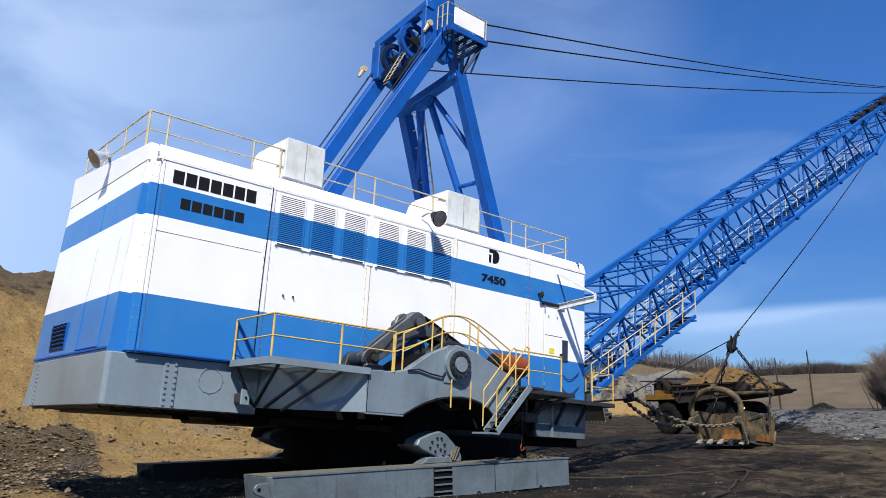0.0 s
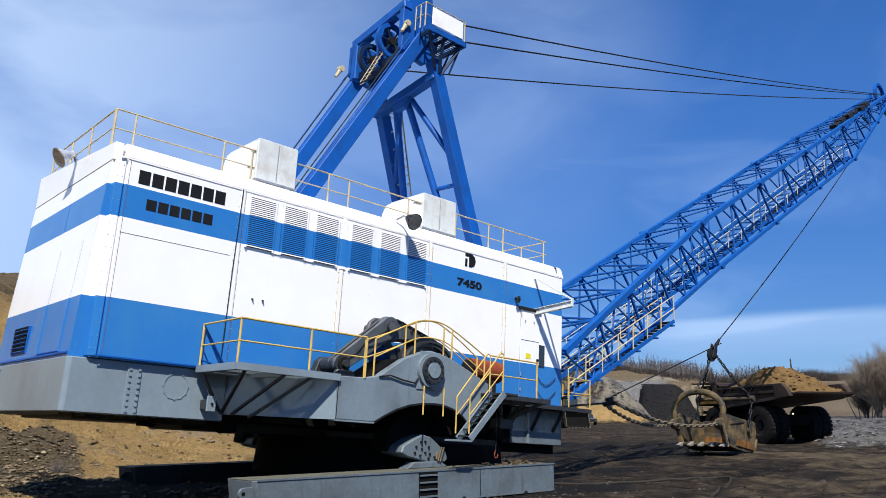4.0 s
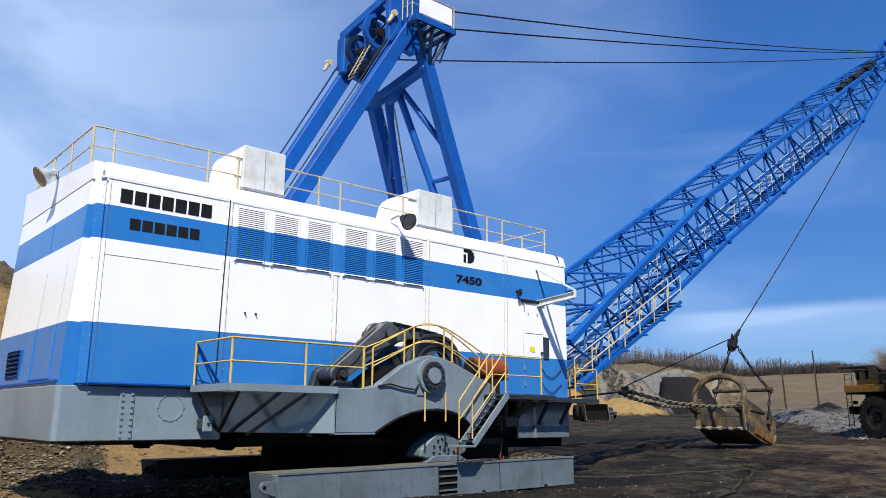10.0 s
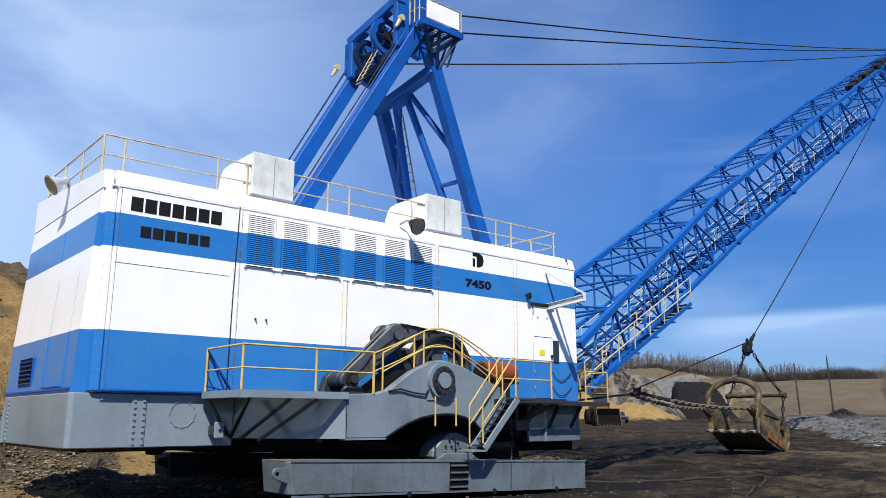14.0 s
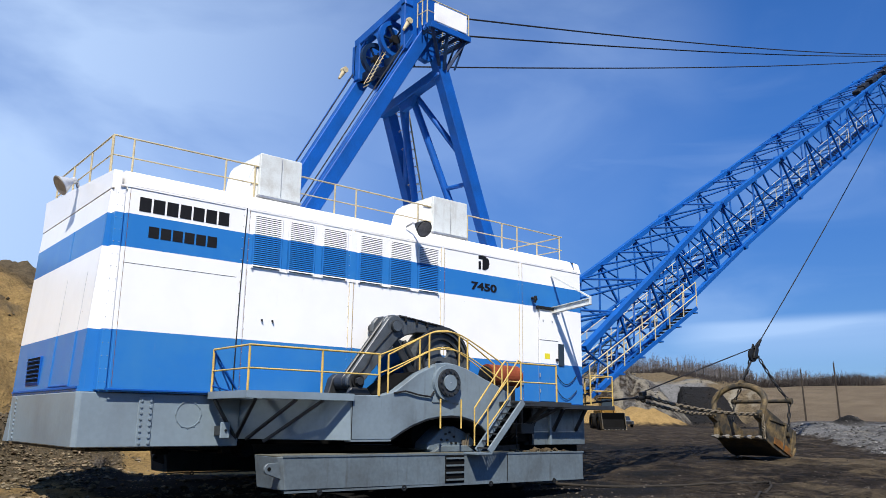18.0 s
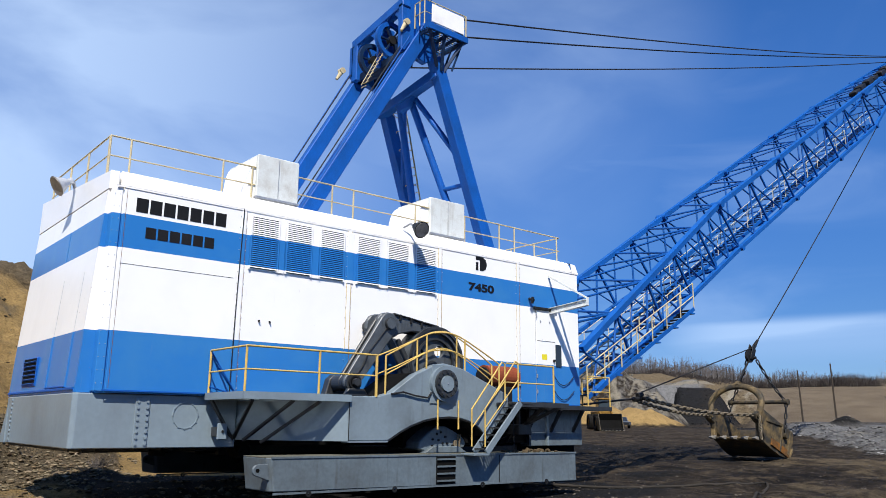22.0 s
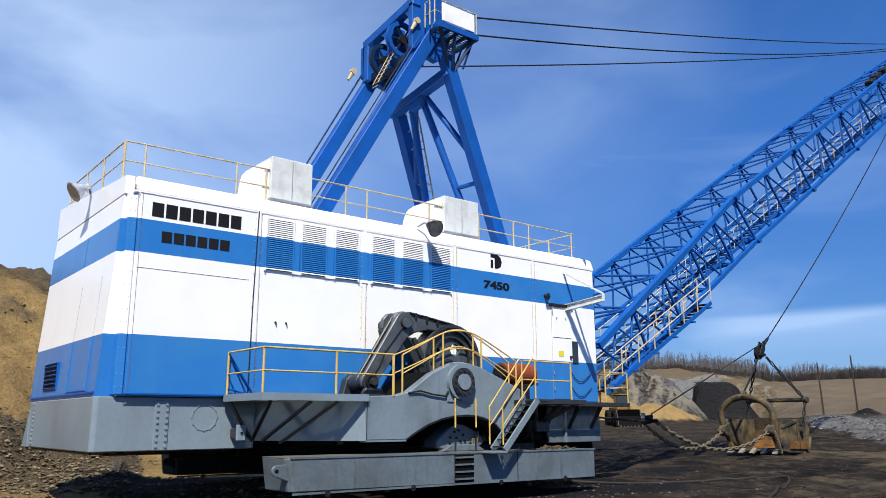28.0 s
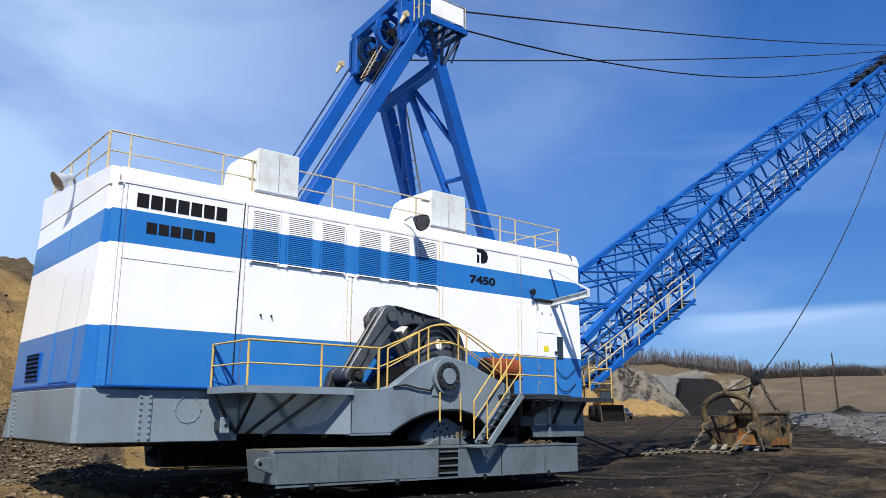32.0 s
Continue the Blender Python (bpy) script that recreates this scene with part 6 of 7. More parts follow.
def link(name):
    d = (LEG_A - LINK_P)
    u = Vector((-d.z, 0, d.x)).normalized()
    bm = None
    pts = []
    for c, r, a0 in ((LINK_P, 0.21, 180), (LEG_A, 0.29, 0)):
        base = math.degrees(math.atan2(d.z, d.x))
        for k in range(9):
            a = radians(base + (90 if a0 == 180 else -90) + k * 22.5)
            pts.append((c.x + r * math.cos(a), c.z + r * math.sin(a)))
    ln = part(name, plate(pts, -1.12, -1.0, bev=0.02), M_LINK, dragline, "grey steel guide link")
    part("link_far", plate(pts, -0.86, -0.76, bev=0.02), M_MACH, ln)
    part("link_pin", tube((LINK_P.x, -1.3, LINK_P.z), (LINK_P.x, -0.3, LINK_P.z), 0.13, 18), M_DARK, ln)
    part("link_pin", tube((LEG_A.x, -1.2, LEG_A.z), (LEG_A.x, -0.08, LEG_A.z), 0.16, 18), M_MACH, ln)
    part("grease_line", polyline([tuple(LINK_P.lerp(LEG_A, t) + Vector((0.06 * math.sin(9 * t), -0.14, 0.05))) for t in (0.05, 0.25, 0.45, 0.7, 0.95)], 0.016), M_ROPE, ln)
    return ln


link_near, link_far = link("guide_link"), link("guide_link")

# bucket, in its own space: heel at the origin, mouth towards -x
GZ = 0.36


def make_bucket():
    b = thing("drag_bucket", "mud-caked brown steel dragline bucket with arch and bare teeth", "bucket", pose(33.4, YC, GZ))
    hw, hf = 1.4, 1.22
    # floor and back, one curved sheet
    prof = [(-2.0, 0.14), (-1.2, 0.02), (-0.4, 0.0), (0.1, 0.1), (0.42, 0.45), (0.5, 0.95), (0.42, 1.55)]
    inner = [(x - 0.07 if k > 3 else x, z + 0.09) for k, (x, z) in enumerate(prof)]

    def width(x):
        return hf + (hw - hf) * min(1, max(0, (x + 1.75) / 2.0))

    bm = bmesh.new()
    rows = []
    for (x, z) in prof + inner[::-1]:
        rows.append([bm.verts.new((x, s * width(x), z)) for s in (-1, -0.4, 0.4, 1)])
    for k in range(len(rows)):
        r0, r1 = rows[k], rows[(k + 1) % len(rows)]
        for i in range(3):
            bm.faces.new((r0[i], r0[i + 1], r1[i + 1], r1[i]))
    for i in (0, 3):
        try:
            bm.faces.new([r[i] for r in rows])
        except ValueError:
            pass
    bmesh.ops.recalc_face_normals(bm, faces=bm.faces)
    part("shell", bm, M_BUCKIN, b, "worn bare steel floor and back")
    side = [(-2.0, 0.12), (-1.2, 0.0), (-0.4, -0.02), (0.1, 0.08), (0.45, 0.45), (0.53, 0.95), (0.45, 1.55), (-0.6, 1.56), (-2.3, 1.62), (-2.62, 1.45), (-2.58, 1.1), (-2.2, 0.5)]
    for s in (-1, 1):
        bm = plate(side, s * 1.32 - 0.05, s * 1.32 + 0.05, bev=0.015)
        for v in bm.verts:
            v.co.y += s * 0.09 * min(1, max(-1.2, (v.co.x + 0.9)))
        sd = part("cheek", bm, M_BUCKET, b)
        ribs = [((-0.55, 0.15), (-0.55, 1.55), 0.16), ((0.12, 0.25), (0.2, 1.5), 0.2), ((-1.9, 1.2), (-0.6, 1.5), 0.14), ((-1.3, 0.36), (0.25, 0.3), 0.36)]
        for k, ((x0, z0), (x1, z1), w) in enumerate(ribs):
            f0, f1 = (s * (1.40 + 0.09 * min(1, max(-1.2, q + 0.9))) for q in (x0, x1))
            part("rib", beam((x0, f0, z0), (x1, f1, z1), w, 0.08, None, 0.015, (0, 1, 0)), M_RUSTY if k == 3 else M_BUCKET, sd)
        ear = part("drag_ear", merge(plate([(-2.45, 0.75), (-2.85, 0.8), (-3.02, 1.0), (-2.9, 1.22), (-2.4, 1.42), (-2.2, 1.0)], s * 1.22 - 0.16, s * 1.22 + 0.16, bev=0.03), tube((-2.85, s * 1.0, 1.0), (-2.85, s * 1.45, 1.0), 0.11, 12)), M_BUCKET, b)
        part("trunnion", tube((-0.35, s * 1.36, 1.05), (-0.35, s * 1.62, 1.05), 0.14, 14), M_BUCKET, b)
        part("corner_shroud", beam((-2.1, s * 1.2, 0.1), (-2.3, s * 1.24, 0.8), 0.24, 0.22, None, 0.03, (1, 0, 0)), M_BUCKET, b)
        part("wear_bars", beam((0.2, s * 1.42, -0.02), (0.56, s * 1.42, 0.75), 0.2, 0.16, None, 0.03, (1, 0, 0)), M_BUCKET, b)
    part("lip", box(-2.2, -1.7, -1.26, 1.26, 0.05, 0.17, 0.04), M_BUCKET, b, "mud-caked cutting lip")
    for i in range(5):
        y = -1.16 + 0.58 * i
        bm = beam((-2.1, y, 0.15), (-2.52, y, -0.02), 0.2, 0.2, None, 0.02)
        for v in bm.verts:
            if v.co.x < -2.4:
                v.co.z = -0.03 + (v.co.z + 0.03) * 0.3
        part("tooth", bm, M_TOOTH, b, "bare steel digging tooth")
    part("worn_lip_floor", box(-1.95, -0.9, -1.14, 1.14, 0.13, 0.165, 0.01), M_RUSTY, b, "orange rusted floor behind the lip")
    part("rusted_back", plate([(-0.7, 0.125), (0.02, 0.215), (0.28, 0.52), (0.33, 0.78), (0.29, 0.78), (0.24, 0.55), (0.0, 0.25), (-0.7, 0.165)], -1.2, 1.2), M_RUSTY, b, "orange rusted curve of the back")
    # arch over the mouth, leaning back a little
    pts = [Vector((-1.85, -1.16, 0.25)), Vector((-2.3, -1.2, 0.65)), Vector((-2.55, -1.26, 1.1))]
    for i in range(15):
        a = radians(-14) + radians(208) * i / 14
        pts.append(Vector((-2.62 - 0.06 * math.sin(a), -1.36 * math.cos(a), 1.72 + 0.93 * math.sin(a))))
    pts += [Vector((-2.55, 1.26, 1.1)), Vector((-2.3, 1.2, 0.65)), Vector((-1.85, 1.16, 0.25))]
    part("arch", sweep(pts, 0.165, 0.13, 8), M_BUCKET, b, "round steel arch caked with mud")
    part("arch_lug", merge(plate([(-2.86, 2.66), (-2.56, 2.66), (-2.64, 2.9), (-2.74, 2.92)], -0.1, 0.1, bev=0.02), tube((-2.70, -0.16, 2.84), (-2.70, 0.16, 2.84), 0.045, 8)), M_BUCKET, b)
    return b


bucket = make_bucket()


def link_mesh(name, ln, wd, r, mat):
    """one oval chain link lying along x"""
    path, n = [], 12
    h = (ln - wd) / 2
    for i in range(n):
        a = 2 * math.pi * i / n
        path.append((math.copysign(h, math.cos(a)) * (abs(math.cos(a)) > 1e-6) + (wd / 2 - r) * math.cos(a), (wd / 2 - r) * math.sin(a)))
    vs, fs, m = [], [], 5
    for i in range(n):
        p, q = Vector((*path[i - 1], 0)), Vector((*path[(i + 1) % n], 0))
        t = (q - p).normalized()
        s = Vector((-t.y, t.x, 0))
        for k in range(m):
            a = 2 * math.pi * k / m
            c = Vector((*path[i], 0)) + s * (math.cos(a) * r) + Vector((0, 0, math.sin(a) * r))
            vs.append(tuple(c))
    for i in range(n):
        for k in range(m):
            fs.append((i * m + k, ((i + 1) % n) * m + k, ((i + 1) % n) * m + (k + 1) % m, i * m + (k + 1) % m))
    me = bpy.data.meshes.new(name)
    me.from_pydata(vs, [], fs)
    me.shade_smooth()
    me.materials.append(mat)
    return me


BIG = link_mesh("chain_link", 0.32, 0.205, 0.044, M_CHAIN)
# a spare length of chain hung from the near ear
for k in range(9):
    share("hung_link", BIG, bucket, pose(-2.75 + 0.055 * k, -1.42, 0.92 - 0.1 * k, 35 * k, 70, 0))
MID = link_mesh("hoist_link", 0.34, 0.19, 0.036, M_DARK)


def chain(name, label, me, n, group):
    c = thing(name, label, "chain", group=group)
    return c, [share("link", me, c, Matrix.Identity(4)) for _ in range(n)]


drag_chains = [chain("drag_chain", "heavy dusty steel drag chain hooked to the bucket", BIG, 32, "drag chains") for _ in range(2)]
hoist_chains = [chain("hoist_chain", "dark steel hoist chain between block and spreader bar", MID, 9, "hoist chains") for _ in range(2)]
lower_chains = [chain("lower_hoist_chain", "dark steel chain from spreader bar to bucket side", MID, 6, "lower chains") for _ in range(2)]

spreader = thing("spreader_bar", "mud-stained round steel spreader bar above the bucket", "spreader bar")
part("bar", tube((0, -1.5, 0), (0, 1.5, 0), 0.10, 14), M_BUCKET, spreader)
for s in (-1, 1):
    part("bar_end", tube((0, s * 1.42, 0), (0, s * 1.62, 0), 0.15, 14), M_BUCKET, spreader)

block = thing("hoist_block", "black greasy hoist sheave block", "sheave block")
part("sheave", ring((-0.28, 0, -0.12), "y", 0.12, 0.42, 0.16, 24), M_DARK, block)
part("cheek_plate", plate([(-0.4, -0.3), (0.05, -0.35), (0.3, 0.3), (0.2, 0.7), (0.0, 0.72), (-0.2, 0.2)], -0.16, -0.11, bev=0.02), M_DARK, block)
part("cheek_plate", plate([(-0.4, -0.3), (0.05, -0.35), (0.3, 0.3), (0.2, 0.7), (0.0, 0.72), (-0.2, 0.2)], 0.11, 0.16, bev=0.02), M_DARK, block)
part("shackle", merge(tube((0.0, -0.3, -0.2), (0.0, 0.3, -0.2), 0.1, 12), tube((-0.28, -0.14, -0.12), (-0.28, 0.14, -0.12), 0.14, 14)), M_DARK, block)
part("rope_socket", tube((0.15, 0, 0.4), (0.85, 0, 1.1), 0.15, 14, None, 0.08), M_DARK, block)

for c in block.children:
    for v in c.data.vertices:
        v.co *= 0.8

hoist_rope = thing("hoist_rope", "dark wire hoist rope, slightly sagging", "rope")
HSEG = 16
hs_bm = tube((0, 0, -0.03), (0, 0, 2.62), 0.03, 6)
hs_me = bpy.data.meshes.new("rope_length")
hs_bm.to_mesh(hs_me)
hs_bm.free()
hs_me.materials.append(M_ROPE)
hoist_segs = [share("rope_length", hs_me, hoist_rope, Matrix.Identity(4)) for _ in range(HSEG)]
dump_rope = thing("dump_rope", "thin dark dump rope from block to drag socket", "rope")
part("strand", tube((0, 0, 0), (0, 0, 10.6), 0.028, 8), M_ROPE, dump_rope)
dump_line = thing("dump_line", "short greasy rope from bucket arch to hoist block", "rope")
dl_bm = tube((0, 0, -0.02), (0, 0, 0.52), 0.05, 8)
dl_me = bpy.data.meshes.new("rope_length")
dl_bm.to_mesh(dl_me)
dl_bm.free()
dl_me.materials.append(M_DARK)
dump_segs = [share("rope_length", dl_me, dump_line, Matrix.Identity(4)) for _ in range(6)]
drag_rope = thing("drag_rope", "dark wire drag rope running under the machine", "rope")
part("strand", tube((0, 0, 0), (0, 0, 10.0), 0.04, 8), M_ROPE, drag_rope)
yoke = thing("drag_socket", "dark steel drag rope socket and yoke", "drag socket")
part("yoke_body", merge(tube((-0.5, 0, 0), (0.15, 0, 0), 0.13, 12, None, 0.16), tube((0.1, -0.55, 0), (0.1, 0.55, 0), 0.11, 12)), M_DARK, yoke)
part("rope_clamp", box(-0.2, 0.3, -0.14, 0.14, 0.1, 0.35, 0.03), M_DARK, yoke)
for c in yoke.children:
    for v in c.data.vertices:
        v.co *= 0.72
# slack part of the hoist rope between the mast and the boom point, in short stiff lengths
NSEG = 18
slack_rope = part("hoist_line_saddle", box(11.2, 11.5, 1.05, 1.35, 14.95, 15.2, 0.02), M_DARK, dragline, "dark wire hoist line from mast to boom point")
seg_bm = tube((0, 0, -0.03), (0, 0, 3.1), 0.03, 6)
seg_me = bpy.data.meshes.new("rope_length")
seg_bm.to_mesh(seg_me)
seg_bm.free()
seg_me.materials.append(M_ROPE)
slack_segs = [share("rope_length", seg_me, slack_rope, Matrix.Identity(4)) for _ in range(NSEG)]

# trailing cable on the pit floor
def ground_path(pts, r):
    out = []
    for (a, b) in zip(pts, pts[1:]):
        for k in range(6):
            p = lerp(a, b, k / 6)
            out.append((p[0], p[1], ground_z(*p) + r * 0.8 + 0.01))
    out.append((*pts[-1], ground_z(*pts[-1]) + r))
    return out


cable = thing("trailing_cable", "dusty grey trailing power cable lying in a loop", "cable")
part("cable_run", polyline(ground_path([(12.5, 1.6), (15.0, -0.6), (16.3, -1.9), (17.6, -2.9), (18.9, -3.6), (19.7, -4.0), (19.75, -4.4), (19.2, -4.75), (18.2, -5.1), (17.2, -5.5), (15.9, -6.1), (14.6, -6.6), (13.6, -7.2), (12.0, -7.6)], 0.04), 0.04), worn("dusty_cable", (0.03, 0.027, 0.023), (0.06, 0.05, 0.04), 0.85, streak=False), cable)

# haul truck, in its own space: ground under the middle of the rear axle at the origin, bonnet towards +x
def tyre_mesh(r, w):
    n = 30
    prof = [(r * 0.56, -w / 2), (r * 0.72, -w / 2 * 1.02), (r * 0.93, -w / 2 * 0.97), (r, -w / 2 * 0.75), (r, w / 2 * 0.75), (r * 0.93, w / 2 * 0.97), (r * 0.72, w / 2 * 1.02), (r * 0.56, w / 2)]
    vs, fs = [], []
    for i in range(n):
        a = 2 * math.pi * i / n
        for (q, y) in prof:
            vs.append((q * math.cos(a), y, q * math.sin(a)))
    m = len(prof)
    for i in range(n):
        for k in range(m):
            fs.append((i * m + k, i * m + (k + 1) % m, ((i + 1) % n) * m + (k + 1) % m, ((i + 1) % n) * m + k))
    # lugs
    for i in range(n):
        for s in (-1, 1):
            a = 2 * math.pi * (i + 0.25 * s) / n
            da = 0.07
            o = len(vs)
            for rr in (r * 0.985, r * 1.03):
                for (aa, yy) in ((a - da, 0.05 * s * w), (a + da, 0.05 * s * w), (a + da, 0.47 * s * w), (a - da, 0.47 * s * w)):
                    vs.append((rr * math.cos(aa), yy, rr * math.sin(aa)))
            fs += [(o + 4, o + 5, o + 6, o + 7), (o, o + 1, o + 5, o + 4), (o + 1, o + 2, o + 6, o + 5), (o + 2, o + 3, o + 7, o + 6), (o + 3, o, o + 4, o + 7)]
    me = bpy.data.meshes.new("tyre")
    me.from_pydata(vs, [], fs)
    me.materials.append(M_TYRE)
    return me


TR, TW = 1.30, 0.78
TYRE = tyre_mesh(TR, TW)
truck = thing("haul_truck", "dusty dark rigid dump truck heaped with clay and rock", "truck")


def truck_body():
    part("chassis", box(-1.2, 7.0, -0.9, 0.9, 1.3, 2.0, 0.05), M_BLACK, truck)
    part("axle_rear", tube((0, -1.9, TR), (0, 1.9, TR), 0.45, 16), M_BLACK, truck)
    part("axle_front", tube((5.3, -1.6, TR), (5.3, 1.6, TR), 0.3, 16), M_BLACK, truck)
    part("engine_bay", box(5.0, 7.3, -1.0, 1.0, 1.7, 3.3, 0.08), M_BLACK, truck)
    part("fuel_tank", tube((2.2, 1.2, 1.7), (3.6, 1.2, 1.7), 0.5, 16), M_BLACK, truck)
    deck = part("front_deck", box(4.3, 7.5, -2.4, 2.4, 3.05, 3.25, 0.03), M_BLACK, truck)
    part("deck_skirt", box(4.35, 7.55, 2.3, 2.45, 3.2, 3.85, 0.03), M_TYEL, deck, "dirty yellow front panel")
    part("deck_skirt", box(7.4, 7.55, -2.4, 2.4, 3.2, 3.85, 0.03), M_TYEL, deck)
    part("bumper", box(7.2, 7.6, -2.2, 2.2, 1.5, 2.0, 0.05), M_BLACK, deck)
    part("radiator", box(7.3, 7.45, -0.9, 0.9, 1.9, 3.1, 0.02), M_DARK, deck)
    cab = part("cab", box(4.9, 6.7, 0.5, 2.2, 3.85, 4.35, 0.03), M_TYEL, truck, "yellow and black cab")
    for p in ((4.95, 0.55), (4.95, 2.15), (6.65, 0.55), (6.65, 2.15), (5.9, 2.15)):
        part("cab_pillar", box(p[0] - 0.06, p[0] + 0.06, p[1] - 0.06, p[1] + 0.06, 4.3, 5.05), M_DARK, cab)
    part("cab_roof", box(4.8, 6.85, 0.4, 2.3, 5.05, 5.17, 0.03), M_DARK, cab)
    part("cab_glass", box(4.95, 6.65, 0.58, 2.12, 4.33, 5.05), M_GLASS, cab)
    for k in range(3):
        part("deck_rail", tube((6.9, 2.35, 3.85 + 0.5 * k), (7.5, 2.35, 3.85 + 0.5 * k), 0.025, 6), M_DARK, deck)
    for x in (6.9, 7.5):
        part("deck_rail", tube((x, 2.35, 3.8), (x, 2.35, 4.85), 0.025, 6), M_DARK, deck)
    lad = part("ladder", tube((7.55, 1.9, 0.7), (7.55, 1.9, 3.2), 0.03, 6), M_DARK, truck)
    part("ladder", tube((7.55, 2.3, 0.7), (7.55, 2.3, 3.2), 0.03, 6), M_DARK, lad)
    for i in range(8):
        part("rung", tube((7.55, 1.9, 0.85 + 0.3 * i), (7.55, 2.3, 0.85 + 0.3 * i), 0.02, 6), M_DARK, lad)
    for s in (-1, 1):
        part("headlight", box(7.55, 7.6, s * 1.6 - 0.2, s * 1.6 + 0.2, 2.2, 2.5, 0.02), M_GLASS, truck)
    part("tail_lamp", tube((-0.9, 0.3, 2.1), (-0.86, 0.36, 2.1), 0.045, 10), M_LAMP, truck, "small lit rear lamp")
    # dump body
    body = part("body_floor", plate([(-2.7, 3.55), (3.9, 2.72), (4.2, 3.0), (-2.7, 3.78)], -2.35, 2.35, bev=0.02), M_TRUCK, truck, "brown dusty dump body")
    side = [(-3.5, 3.68), (3.9, 2.7), (4.25, 3.05), (4.4, 4.75), (1.0, 4.85), (-2.6, 4.9), (-3.2, 4.3)]
    for s in (-1, 1):
        sd = part("body_side", plate(side, s * 2.4 - 0.06, s * 2.4 + 0.06, bev=0.015), M_TRUCK, truck)
        part("top_rail", beam((-2.6, s * 2.5, 4.82), (4.5, s * 2.5, 4.72), 0.2, 0.22, None, 0.02), M_TRUCK, sd)
        part("mid_rail", beam((-2.2, s * 2.5, 4.18), (4.35, s * 2.5, 4.02), 0.2, 0.24, None, 0.02), M_TRUCK, sd)
        part("bottom_rail", beam((-2.6, s * 2.5, 3.62), (3.9, s * 2.5, 2.82), 0.2, 0.26, None, 0.02), M_TRUCK, sd)
        part("rear_gusset", plate([(-3.45, 3.70), (-2.0, 3.52), (-1.8, 4.87), (-2.65, 4.92), (-3.2, 4.3)], s * 2.52 - 0.1, s * 2.52 + 0.1, bev=0.02), M_TRUCK, sd)
        for x in (0.4, 1.6, 2.7, 3.6):
            part("rib", beam((x, s * 2.5, 4.72), (x + 0.35, s * 2.5, 4.1), 0.12, 0.14), M_TRUCK, sd)
        part("front_rib", beam((3.5, s * 2.5, 4.0), (3.95, s * 2.5, 2.9), 0.16, 0.16), M_TRUCK, sd)
    part("head_board", plate([(3.9, 2.8), (4.2, 3.0), (4.6, 4.9), (4.4, 4.95)], -2.35, 2.35, bev=0.02), M_TRUCK, truck)
    can = part("canopy", plate([(4.3, 4.85), (5.0, 5.35), (8.0, 5.45), (8.0, 5.55), (4.9, 5.48), (4.2, 5.05)], -2.3, 2.45, bev=0.02), M_TRUCK, truck, "dump body canopy over the cab")
    part("canopy_edge", box(7.85, 8.05, -2.3, 2.45, 5.42, 5.6, 0.02), M_ORANGE, can)
    part("canopy_web", plate([(4.3, 4.3), (5.0, 5.35), (5.6, 5.36), (4.5, 4.0)], 2.36, 2.46, bev=0.01), M_TRUCK, can)
    part("tail_lip", plate([(-2.6, 3.55), (-3.9, 3.9), (-3.95, 4.1), (-2.6, 3.8)], -2.4, 2.4, bev=0.02), M_TRUCK, truck)
    # load: rough heap
    rng = random.Random(3)
    bm = bmesh.new()
    nx, ny = 60, 40
    grid = []
    for i in range(nx + 1):
        row = []
        for j in range(ny + 1):
            x, y = -3.7 + 8.0 * i / nx, -2.3 + 4.6 * j / ny
            hgt = 2.75 * max(0, 1 - (abs(x - 0.9) / 4.6) ** 1.5) * max(0, 1 - (y / 2.75) ** 2)
            nz = noise.fractal(Vector((x * 1.3, y * 1.3, 3)), 0.7, 2.1, 5)
            row.append(bm.verts.new((x, y, (4.0 if x > -2.4 else 3.95) + hgt + 0.42 * nz * (hgt > 0.2))))
        grid.append(row)
    for i in range(nx):
        for j in range(ny):
            bm.faces.new((grid[i][j], grid[i + 1][j], grid[i + 1][j + 1], grid[i][j + 1]))
    load = part("load", bm, M_LOAD, truck, "heaped tan clay and rocks")
    for k in range(90):
        x, y = rng.uniform(-3.4, 3.9), rng.uniform(-2.0, 2.0)
        hgt = 2.75 * max(0, 1 - (abs(x - 0.9) / 4.6) ** 1.5) * max(0, 1 - (y / 2.75) ** 2)
        b2 = bmesh.new()
        s = rng.uniform(0.05, 0.17)
        bmesh.ops.create_icosphere(b2, subdivisions=1, radius=s, matrix=Matrix.Translation((x, y, 4.0 + hgt)) @ Matrix.Diagonal((1.3, 1, 0.8, 1)))
        for v in b2.verts:
            v.co += Vector((rng.gauss(0, .16), rng.gauss(0, .16), rng.gauss(0, .16))) * s
        part("rock", b2, M_LOAD, load)


truck_body()


def squat(ob):
    """the body stands low over its wheels"""
    for c in ob.children:
        for v in c.data.vertices:
            if v.co.z > 2.0:
                v.co.z = 2.0 + (v.co.z - 2.0) * 0.72
        squat(c)


squat(truck)


def wheel(x, y, name="wheel"):
    w = share(name, TYRE, truck, pose(x, y, TR))
    s = 1 if y > 0 else -1
    part("rim", ring((0, 0, 0), "y", 0.36, 0.74, 0.5, 28), M_TRUCK, w)
    part("hub", tube((0, -0.3, 0), (0, 0.3, 0), 0.3, 20), M_BLACK, w)
    return w


wheels = [(wheel(x, y), x, y) for x, y in ((5.3, 2.05), (5.3, -2.05), (0, 2.2), (0, 1.35), (0, -1.35), (0, -2.2))]


